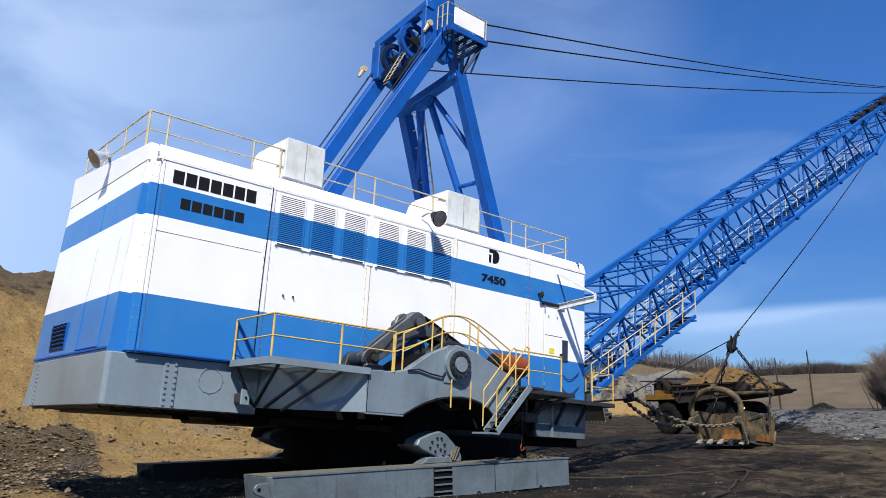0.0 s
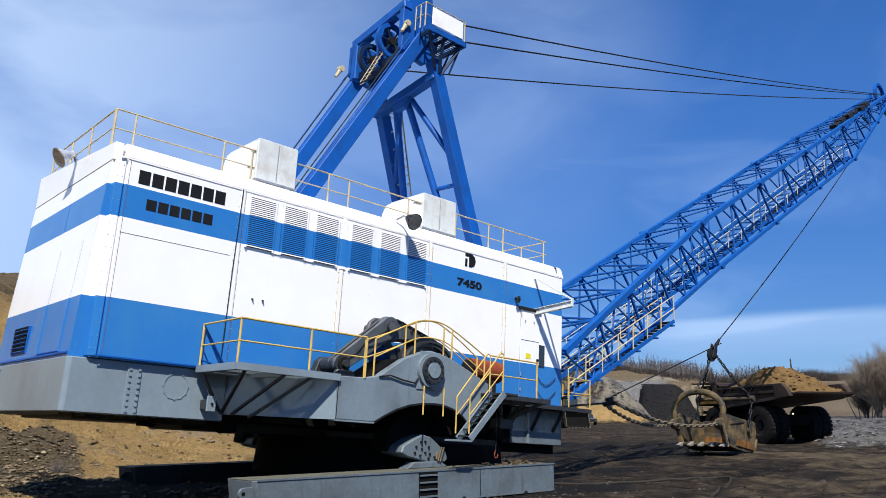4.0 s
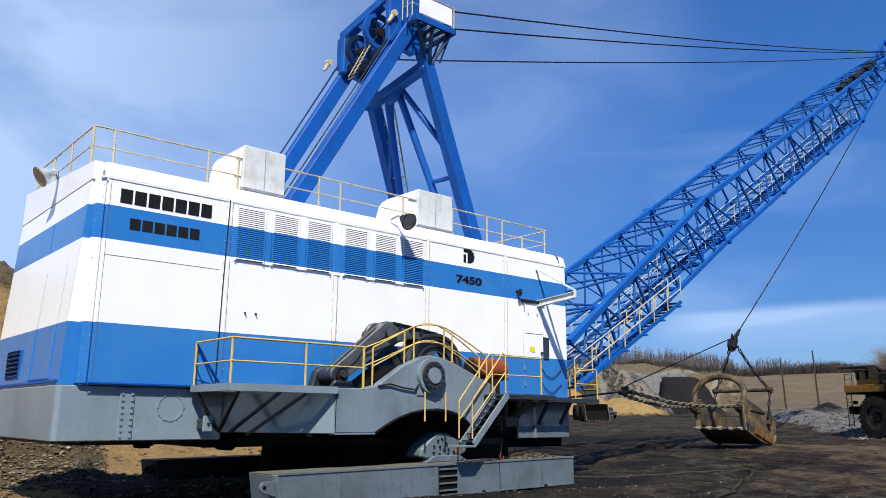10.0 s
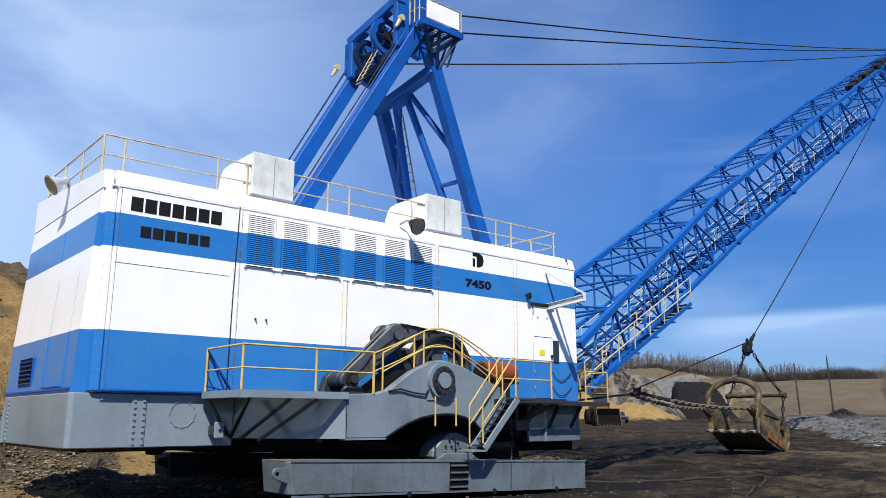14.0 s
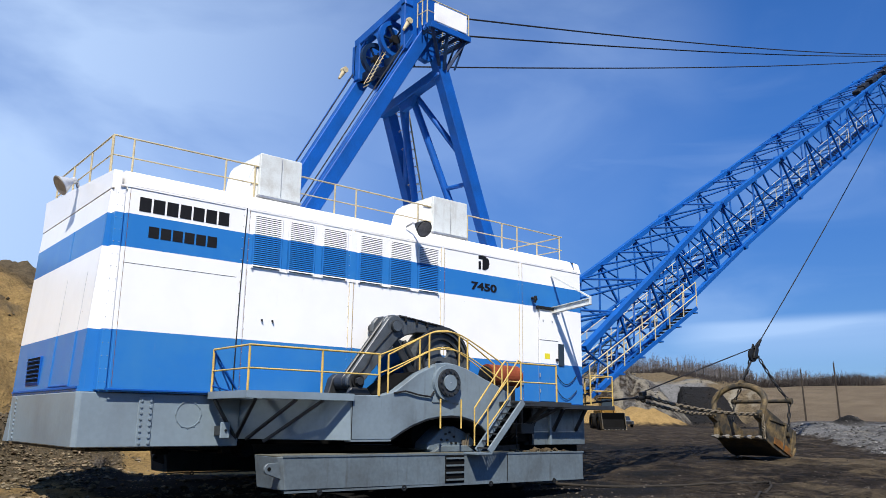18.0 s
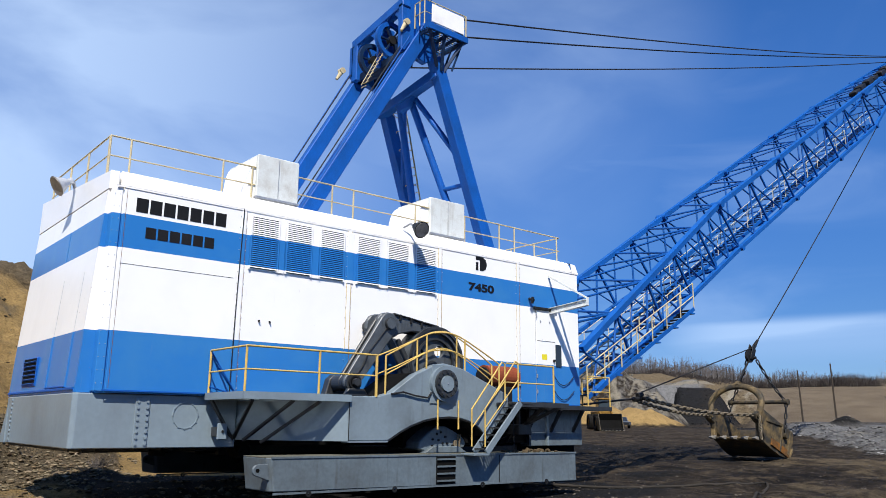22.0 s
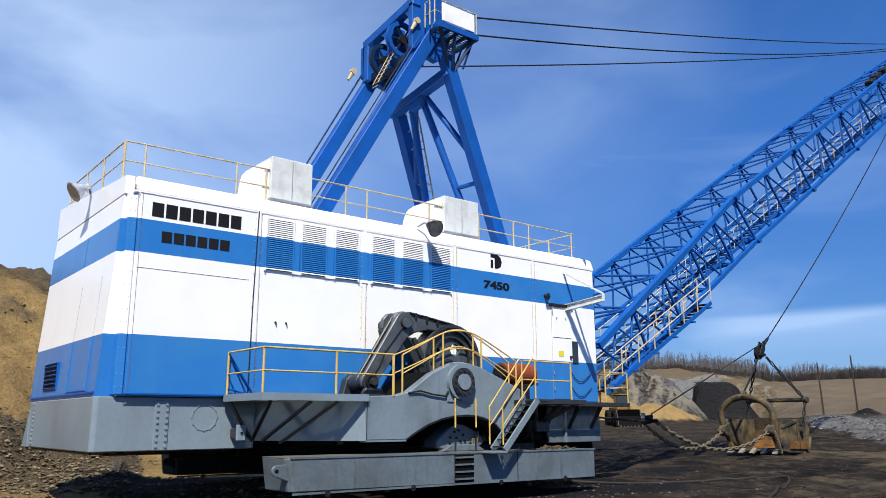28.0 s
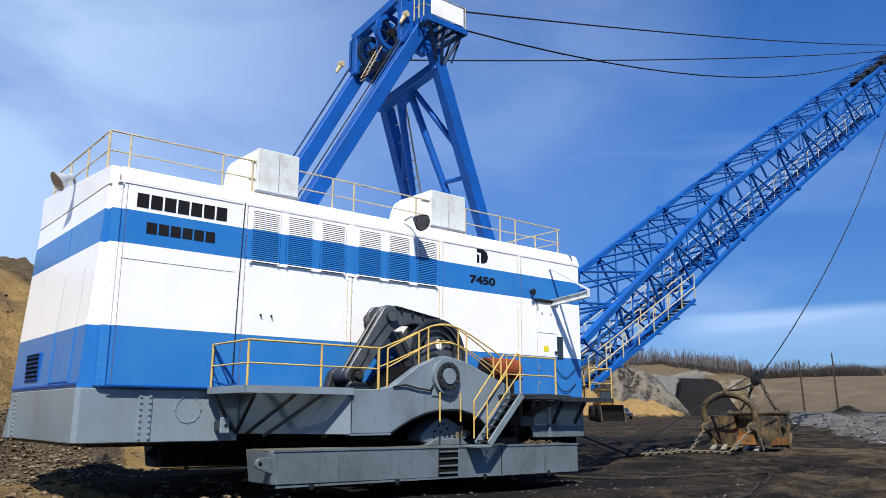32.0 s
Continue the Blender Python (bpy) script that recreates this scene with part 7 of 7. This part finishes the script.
# wheel loader and pick-up parked far behind the boom
def parked():
    x, y = (float(v) for v in polar(51.75, 117))
    lo = thing("wheel_loader", "dusty wheel loader with its dark bucket lowered", "loader", pose(x, y, ground_z(x, y) - 0.05, 0, 0, -128) @ Matrix.Diagonal((1.22, 1.22, 1.22, 1)))
    out = [(2.2, 0.1), (3.4, 0.0), (3.6, 0.12), (2.5, 0.35), (2.25, 1.2), (2.6, 1.9), (2.4, 1.95), (2.05, 1.2)]
    # bucket coloured black to stand in for the shadow inside it
    part("loader_bucket", plate(out, -1.35, 1.35, bev=0.02), M_BLACK, lo)
    for s in (-1, 1):
        part("bucket_cheek", plate([(2.2, 0.1), (3.4, 0.05), (2.6, 1.9), (2.05, 1.2)], s * 1.35 - 0.04, s * 1.35 + 0.04), M_BUCKET, lo)
        part("lift_arm", beam((0.2, s * 0.7, 2.3), (2.2, s * 0.7, 0.8), 0.2, 0.4, None, 0.03), M_TYEL, lo)
    for i in range(7):
        part("tooth", box(3.5, 3.85, -1.2 + 0.4 * i - 0.06, -1.2 + 0.4 * i + 0.06, 0.02, 0.12), M_TOOTH, lo)
    part("loader_body", box(-3.4, 0.4, -0.9, 0.9, 1.1, 2.3, 0.1), M_TYEL, lo)
    part("loader_cab", box(-1.2, 0.3, -0.75, 0.75, 2.3, 3.6, 0.06), M_GLASS, lo)
    part("cab_roof", box(-1.3, 0.4, -0.85, 0.85, 3.6, 3.75, 0.04), M_TYEL, lo)
    for wx in (-2.4, 1.0):
        for s in (-1, 1):
            w = share("wheel", TYRE, lo, pose(wx, s * 1.15, 0.95) @ Matrix.Diagonal((0.73, 0.8, 0.73, 1)))
            part("rim", ring((0, 0, 0), "y", 0.3, 0.74, 0.4, 20), M_TYEL, w)
    x, y = (float(v) for v in polar(52.78, 133))
    pk = thing("pickup", "small dark blue-grey pick-up truck parked by the heap", "pickup", pose(x, y, ground_z(x, y), 0, 0, -122))
    body = bmesh.new()
    prof = [(-2.6, 0.45), (2.6, 0.45), (2.62, 1.0), (1.3, 1.12), (0.75, 1.75), (-0.9, 1.78), (-1.05, 1.15), (-2.6, 1.12)]
    part("body", plate(prof, -0.92, 0.92, bev=0.06), worn("dusty_dark_paint", (0.06, 0.07, 0.085), (0.05, 0.045, 0.04), 0.4), pk)
    part("windscreen", plate([(1.24, 1.14), (0.78, 1.70), (0.8, 1.73), (1.3, 1.15)], -0.8, 0.8), M_GLASS, pk)
    for s in (-1, 1):
        part("side_window", box(-0.85, 0.75, s * 0.93 - 0.01, s * 0.93 + 0.01, 1.2, 1.65), M_GLASS, pk)
        part("headlight", box(2.6, 2.64, s * 0.68 - 0.15, s * 0.68 + 0.15, 0.8, 0.95), M_GLASS, pk)
        for wx in (-1.7, 1.75):
            part("wheel", tube((wx, s * 0.75, 0.38), (wx, s * 0.95, 0.38), 0.38, 18), M_TYRE, pk)
    part("grille", box(2.61, 2.64, -0.5, 0.5, 0.6, 0.92), M_DARK, pk)
    part("bumper", box(2.58, 2.72, -0.9, 0.9, 0.45, 0.6, 0.02), M_DARK, pk)


parked()

# all movement
# pose of the machine: seconds, x, y, z, degrees about x, y, z
MACHINE = [
    (0, 0.879, -0.009, 0.948, 0.55, 3.75, -0.45),
    (0.5, 0.822, 0.007, 0.967, 0.50, 3.82, -0.47),
    (1, 0.761, -0.003, 0.972, 0.65, 3.84, -0.39),
    (1.5, 0.732, 0.035, 0.964, 0.57, 3.85, -0.47),
    (2, 0.674, 0.007, 0.957, 0.62, 3.82, -0.45),
    (2.5, 0.624, 0.024, 0.953, 0.69, 3.78, -0.45),
    (3, 0.544, -0.003, 0.955, 0.83, 3.79, -0.34),
    (3.5, 0.483, -0.028, 0.905, 0.70, 3.61, -0.32),
    (5.5, 0.194, -0.035, 0.703, 0.53, 2.83, -0.26),
    (6, 0.111, -0.049, 0.624, 0.62, 2.50, -0.21),
    (6.5, 0.061, -0.049, 0.511, 0.52, 2.06, -0.11),
    (7, 0.044, -0.040, 0.454, 0.41, 1.87, -0.19),
    (7.5, 0.012, -0.024, 0.425, 0.43, 1.74, -0.23),
    (8, -0.002, -0.031, 0.370, 0.51, 1.49, -0.16),
    (8.5, -0.027, -0.041, 0.313, 0.38, 1.30, -0.19),
    (9, -0.046, -0.014, 0.278, 0.49, 1.17, -0.19),
    (9.5, -0.053, -0.043, 0.199, 0.34, 0.90, -0.15),
    (10, -0.060, -0.023, 0.147, 0.47, 0.69, -0.14),
    (10.5, -0.073, -0.019, 0.087, 0.40, 0.45, -0.13),
    (11, -0.082, -0.032, 0.037, 0.32, 0.25, -0.08),
    (11.5, -0.070, -0.059, 0.005, 0.30, 0.09, -0.04),
    (12, -0.051, -0.057, -0.007, 0.21, 0.10, 0.05),
    (12.5, -0.018, -0.033, -0.008, 0.11, 0.07, 0.05),
    (13, -0.028, -0.055, -0.004, 0.05, 0.08, 0.12),
    (13.5, -0.019, -0.020, 0.006, 0.09, 0.01, -0.01),
    (14, -0.029, -0.008, 0.002, 0.08, 0.04, -0.07),
    (14.5, 0.000, 0.000, 0.000, 0.00, 0.00, 0.00),
]

def machine(t):
    rows = MACHINE
    if t >= rows[-1][0]:
        return Matrix.Identity(4)
    k = max(i for i, r in enumerate(rows) if r[0] <= t)
    a, b = rows[k], rows[min(k + 1, len(rows) - 1)]
    f = 0 if b[0] == a[0] else (t - a[0]) / (b[0] - a[0])
    v = [p + (q - p) * f for p, q in zip(a[1:], b[1:])]
    return pose(*v)


# rear lug of the shoe and the slope of its deck, on the ground of the pit: seconds, x, z, degrees
SHOE = [(0, 3.31, 0.0, 0), (12.2, 3.33, 0.0, 0), (12.5, 3.36, 0.02, -0.15), (13, 3.37, 0.11, -0.6), (13.5, 3.36, 0.22, -1.3), (14, 3.33, 0.32, -1.75), (14.5, 3.30, 0.38, -2.05),
        (15.5, 3.25, 0.43, -1.1), (16.5, 3.18, 0.43, -0.3), (17, 3.13, 0.44, -0.3), (17.5, 3.09, 0.44, -0.35), (18, 3.05, 0.44, -0.3), (18.5, 3.01, 0.44, -0.3), (19, 2.97, 0.44, -0.3), (19.5, 2.93, 0.44, -0.3),
        (20, 2.90, 0.44, -0.25), (20.5, 2.88, 0.44, -0.25), (21.5, 2.855, 0.44, -0.25), (23, 2.845, 0.44, -0.25), (32, 2.845, 0.44, -0.25)]
# lean of the guide link, degrees above level
LINK = [(0, 36.5), (13, 36.5), (13.5, 37.2), (14, 39.3), (14.5, 40.7), (15.5, 43.8), (16.5, 46.6), (17, 48), (17.5, 49.3), (18, 50.3), (18.5, 51), (19, 51.8), (19.5, 52.7), (20, 53.3), (21, 53.9), (23, 54.4), (32, 54.6)]


def between(rows, t):
    if t <= rows[0][0]:
        return rows[0][1:]
    for a, b in zip(rows, rows[1:]):
        if a[0] <= t <= b[0]:
            f = (t - a[0]) / (b[0] - a[0])
            return tuple(p + (q - p) * f for p, q in zip(a[1:], b[1:]))
    return rows[-1][1:]


def turn_about(p, deg):
    """a turn in the plane of x and z about the point p, x towards z"""
    return Matrix.Translation(p) @ Matrix.Rotation(radians(-deg), 4, "Y") @ Matrix.Translation(-Vector(p))


STEPS = [0.5 * i for i in range(65)]


def gear(shoe_ob, leg_ob, link_ob, far):
    shoe_rows, leg_rows, link_rows = [], [], []
    for t in STEPS:
        inv = machine(t).inverted()
        x, z, a = between(SHOE, t)
        m = inv @ pose(x, 0, z, 0, -a, 0)
        link_deg = between(LINK, t)[0]
        d0 = math.degrees(math.atan2(LEG_A.z - LINK_P.z, LEG_A.x - LINK_P.x))
        lm = turn_about(LINK_P, link_deg - d0)
        a_now = lm @ LEG_A
        f_now = m @ (LEG_F - Vector((2.845, 0, 0.44)))
        was = math.degrees(math.atan2(LEG_F.z - LEG_A.z, LEG_F.x - LEG_A.x))
        now = math.degrees(math.atan2(f_now.z - a_now.z, f_now.x - a_now.x))
        gm = Matrix.Translation(a_now - LEG_A) @ turn_about(LEG_A, now - was)
        if far:
            fl = Matrix.Translation((0, 7.8, 0))
            m, gm, lm = Matrix.Translation((1.35, 10.05, -0.2)) @ m, fl @ gm, fl @ lm
        shoe_rows.append((t, m))
        leg_rows.append((t, gm))
        link_rows.append((t, lm))
    walk(shoe_ob, shoe_rows)
    walk(leg_ob, leg_rows)
    walk(link_ob, link_rows)


# bucket: seconds, heel x, heel z, degrees by which the mouth is lifted
BUCKET = [(0, 34.12, 0.38, 3.5), (1, 34.08, 0.38, 4.5), (2, 34.04, 0.38, 6), (3, 33.95, 0.38, 7.5), (3.5, 33.88, 0.38, 8.2), (4.5, 33.7, 0.38, 9.5), (5.5, 33.55, 0.38, 10.5), (6, 33.5, 0.38, 11), (7, 33.45, 0.38, 13.5), (8, 33.42, 0.38, 16),
          (9, 33.4, 0.38, 18.5), (10, 33.4, 0.38, 20.5), (11, 33.38, 0.38, 22), (12, 33.37, 0.38, 23), (14, 33.36, 0.38, 24), (24.5, 33.36, 0.38, 23.5), (25, 33.37, 0.38, 21.5), (25.5, 33.37, 0.38, 18.5), (26, 33.36, 0.38, 13), (26.7, 33.34, 0.38, 6.5),
          (27.5, 33.34, 0.38, 2), (28, 33.36, 0.39, 0), (29, 33.4, 0.41, -1.5), (32, 33.4, 0.41, -1.5)]
BLOCK = [(0, 33.89, 5.48), (2, 33.76, 5.44), (3.5, 33.55, 5.4), (5.5, 33.22, 5.44), (6, 33.32, 5.46), (7, 33.28, 5.47), (8, 33.28, 5.53), (9, 33.37, 5.54), (10, 33.45, 5.52), (11, 33.59, 5.55), (12, 33.66, 5.56), (14, 33.6, 5.56), (16.5, 33.57, 5.53), (20, 33.59, 5.56), (24, 33.49, 5.54), (24.5, 33.46, 5.55), (25, 33.47, 5.54), (25.5, 33.24, 5.51), (27.5, 32.65, 5.37), (28, 32.6, 5.3), (28.5, 32.73, 4.87), (29, 33.0, 4.3), (29.5, 33.2, 4.15), (30, 33.35, 3.95), (30.5, 33.45, 3.8), (31, 33.6, 3.8), (31.5, 33.65, 3.8), (32, 33.72, 3.8)]
SPREAD = [(0, 34.55, 3.02), (2, 34.49, 3.05), (3.5, 34.35, 3.07), (6, 34.0, 3.1), (8.5, 33.89, 3.12), (14, 33.9, 3.14), (25, 33.85, 3.14), (27.5, 33.75, 3.05), (28, 33.7, 2.9), (28.5, 33.62, 2.4), (29, 33.55, 2.12), (32, 33.5, 2.08)]
YOKE = [(0, 24.43, 2.63), (2, 24.3, 2.68), (4, 24.0, 2.72), (8, 23.69, 2.77), (10, 23.7, 2.9), (12, 23.74, 3.0), (20, 23.76, 3.06), (24.5, 23.6, 3.0), (25, 23.3, 2.8), (25.5, 23.01, 2.56), (26.5, 22.96, 2.4), (27.5, 22.95, 2.27), (28, 23.0, 1.9), (28.5, 23.1, 1.3),
        (29, 22.95, 0.85), (29.5, 22.92, 0.55), (30, 22.9, 0.42), (32, 22.9, 0.38)]
SLACK = [(0, 0.3), (27, 0.3), (27.5, 0.4), (28, 0.8), (28.5, 1.25), (29, 1.75), (29.5, 2.1), (30, 2.35), (30.5, 2.75), (31, 2.95), (31.5, 2.7), (32, 2.25)]
CHAIN_T = [0, 1, 2, 3, 4.5, 6, 7, 8, 9, 10, 11, 12, 14, 16, 20, 24, 24.5, 25, 25.5, 26, 26.7, 27.5, 28, 28.5, 29, 29.5, 30, 31, 32]


# length by which the drag chains are slack
CHAIN_SLACK = [(0, 0.12), (2, 0.10), (4, 0.07), (8, 0.03), (12, 0.012), (24, 0.012), (25, 0.04), (25.5, 0.1), (26.7, 0.22), (27.5, 0.3), (29, 0.42), (32, 0.45)]


def bucket_at(t):
    x, z, a = between(BUCKET, t)
    return pose(x, YC, z, 0, a, 0)


def spot(rows, t, y=0.0):
    x, z = between(rows, t)
    return Vector((x, YC + y, z))


def along(a, b, up=Vector((0, 1, 0))):
    """a pose at a whose z axis points at b"""
    d = (b - a).normalized()
    s = up.cross(d).normalized()
    u = d.cross(s)
    m = Matrix((s, u, d)).transposed().to_4x4()
    m.translation = a
    return m


LAY_X = [20 + 0.5 * i for i in range(30)]
LAY_Z = [max(ground_z(x, y) for y in (1.9, 2.6, 3.2, 3.8, 4.5)) for x in LAY_X]


def lay_height(x):
    """height of a chain link lying on the floor"""
    return float(np.interp(x, LAY_X, LAY_Z)) + 0.07


def hang(a, b, length, n, lying):
    """n link poses from a to b along a sagging chain of that length, x along the chain"""
    d = (b - a).length
    flat = max(1e-3, math.hypot(b.x - a.x, b.y - a.y))
    sag = math.sqrt(max(0.0, 0.375 * d * (length - d)))
    sag = min(sag, 1.8)
    fine = []
    for i in range(201):
        t = i / 200
        p = a.lerp(b, t)
        p.z -= 4 * sag * t * (1 - t) * flat / d
        if lying:
            p.z = max(p.z, lay_height(p.x))
        fine.append(p)
    run = [0.0]
    for p, q in zip(fine, fine[1:]):
        run.append(run[-1] + (q - p).length)
    out, j = [], 0
    for k in range(n):
        want = run[-1] * (k + 0.5) / n
        while run[j + 1] < want and j < 199:
            j += 1
        p, q = fine[j], fine[j + 1]
        d1 = (q - p).normalized()
        s = d1.cross(Vector((0, 0, 1))).normalized()
        u = s.cross(d1)
        m = Matrix((d1, s, u)).transposed().to_4x4()
        m.translation = p
        out.append(m @ Matrix.Rotation(radians(45 + 90 * (k % 2)), 4, "X"))
    return out


def key_chain(links, ends, length, lying=False, times=CHAIN_T):
    rows = [[] for _ in links]
    for t in times:
        a, b = ends(t)
        if lying:
            length = (b - a).length + between(CHAIN_SLACK, t)[0]
        for row, m in zip(rows, hang(a, b, length, len(links), lying)):
            row.append((t, m))
    for ob, row in zip(links, rows):
        walk(ob, row)


# droop of the hoist rope between block and boom point, metres
HOIST_SAG = [(0, 0.55), (9, 0.5), (12, 0.38), (16, 0.35), (25, 0.35), (25.5, 0.38), (27.5, 0.5), (28, 0.75), (28.5, 0.8), (29, 0.9), (30, 1.2), (31, 1.75), (32, 2.1)]
# lean of the block as the rope goes slack, degrees
BLOCK_LEAN = [(0, 5), (27, 5), (28, 10), (30, 16), (32, 22)]


def block_at(t):
    x, z = between(BLOCK, t)
    return pose(x, YC, z, 0, between(BLOCK_LEAN, t)[0], 0)



def key_rope(segs, sags, times, ends):
    rows = [[] for _ in segs]
    for t in times:
        a, b = ends(t)
        sag = between(sags, t)[0]
        pts = []
        for i in range(len(segs) + 1):
            f = i / len(segs)
            p = a.lerp(b, f)
            p.z -= 4 * sag * f * (1 - f)
            pts.append(p)
        for row, p, q in zip(rows, pts, pts[1:]):
            row.append((t, along(p, q)))
    for ob, row in zip(segs, rows):
        walk(ob, row)


def rigging():
    walk(bucket, [(t, bucket_at(t)) for t in sorted({r[0] for r in BUCKET} | {4.0, 26.4})])
    walk(block, [(r[0], block_at(r[0])) for r in BLOCK])
    walk(spreader, [(r[0], pose(r[1], YC, r[2])) for r in SPREAD])
    walk(yoke, [(r[0], pose(r[1], YC, r[2], 0, -8, 0)) for r in YOKE])
    ts = sorted(set(CHAIN_T) | set(STEPS[:30]) | {28.2, 28.7})
    key_rope(hoist_segs, HOIST_SAG, ts, lambda t: (block_at(t) @ Vector((0.66, 0, 0.86)), machine(t) @ (TIP + Vector((2.3, 0, 0.5)))))
    walk(dump_rope, [(t, along(spot(YOKE, t) + Vector((0.2, 0, 0.3)), spot(BLOCK, t) + Vector((-0.35, 0, 0.25)))) for t in ts])
    key_rope(dump_segs, [(0, 0.05), (27.5, 0.05), (29, 0.12), (32, 0.15)], ts, lambda t: (bucket_at(t) @ Vector((-2.70, 0, 2.86)), spot(BLOCK, t) + Vector((-0.2, 0, -0.15))))
    walk(drag_rope, [(t, along(spot(YOKE, t) + Vector((-0.4, 0, 0.0)), machine(t) @ Vector((15.5, YC, 2.3)))) for t in ts])
    for (top, links), s in zip(drag_chains, (-1, 1)):
        key_chain(links, lambda t, s=s: (bucket_at(t) @ Vector((-2.9, s * 1.22, 1.0)), spot(YOKE, t, s * 0.34) + Vector((0.03, 0, 0))), 7.45 if s < 0 else 7.5, True)
    for (top, links), s in zip(hoist_chains, (-1, 1)):
        key_chain(links, lambda t, s=s: (spot(SPREAD, t, s * 1.5), spot(BLOCK, t, s * 0.25) + Vector((0.0, 0, -0.25))), 2.6)
    for (top, links), s in zip(lower_chains, (-1, 1)):
        key_chain(links, lambda t, s=s: (bucket_at(t) @ Vector((-0.35, s * 1.5, 1.05)), spot(SPREAD, t, s * 1.5)), 1.7)
    # hoist line between mast and boom point
    key_rope(slack_segs, SLACK, (0, 14, 27, 27.5, 28, 28.5, 29, 29.5, 30, 30.5, 31, 31.5, 32), lambda t: (Vector((11.45, 1.2, 15.12)), TIP + Vector((-0.4, -0.2, -0.1))))


# truck backing out: seconds, heading and range of its left front wheel from the eye, degrees by which it is turned left from the line of sight
TRUCK = [(0, 57.44, 71, 50), (1, 58.16, 70, 41), (2, 59.14, 68.5, 36), (3, 60.32, 67, 35), (3.5, 60.95, 66, 35), (4.5, 62.4, 64, 36), (5.5, 63.79, 62.5, 37), (6.5, 64.75, 61.3, 39), (7, 65.35, 60.5, 40), (8, 66.75, 59.3, 42), (9, 68.3, 58, 44), (10, 70.0, 56.5, 46), (11, 72.6, 55, 48), (12, 76.0, 54, 50), (13, 80.0, 53.5, 52),
         (14.5, 85.0, 53, 54), (32, 85.05, 53, 54)]


def drive():
    rows, spins, gone, last = [], [], 0.0, None
    ts = [0.5 * i for i in range(30)] + [32]
    for t in ts:
        az, r, th = between(TRUCK, t)
        a = radians(az)
        away, left = Vector((math.sin(a), math.cos(a), 0)), Vector((-math.cos(a), math.sin(a), 0))
        f = Vector((EYE[0], EYE[1], 0)) + away * r
        d = away * math.cos(radians(th)) + left * math.sin(radians(th))
        side = Vector((-d.y, d.x, 0))
        p = f - d * 5.3 - side * 2.05
        zf, zb = 0.36, 0.36
        m = Matrix.Translation((p.x, p.y, zb)) @ Matrix.Rotation(math.atan2(d.y, d.x), 4, "Z") @ Matrix.Rotation(-math.atan2(zf - zb, 5.7), 4, "Y")
        if last is not None:
            gone += (p - last).dot(d)
        last = p.copy()
        rows.append((t, m))
        spins.append((t, gone / TR))
    walk(truck, rows)
    for w, x, y in wheels:
        walk(w, [(t, pose(x, y, TR) @ Matrix.Rotation(g, 4, "Y")) for t, g in spins])


def motions():
    walk(dragline, [(r[0], pose(*r[1:])) for r in MACHINE] + [(20, Matrix.Identity(4)), (32, Matrix.Identity(4))])
    gear(shoe_near, leg_near, link_near, False)
    gear(shoe_far, leg_far, link_far, True)
    rigging()
    drive()


motions()
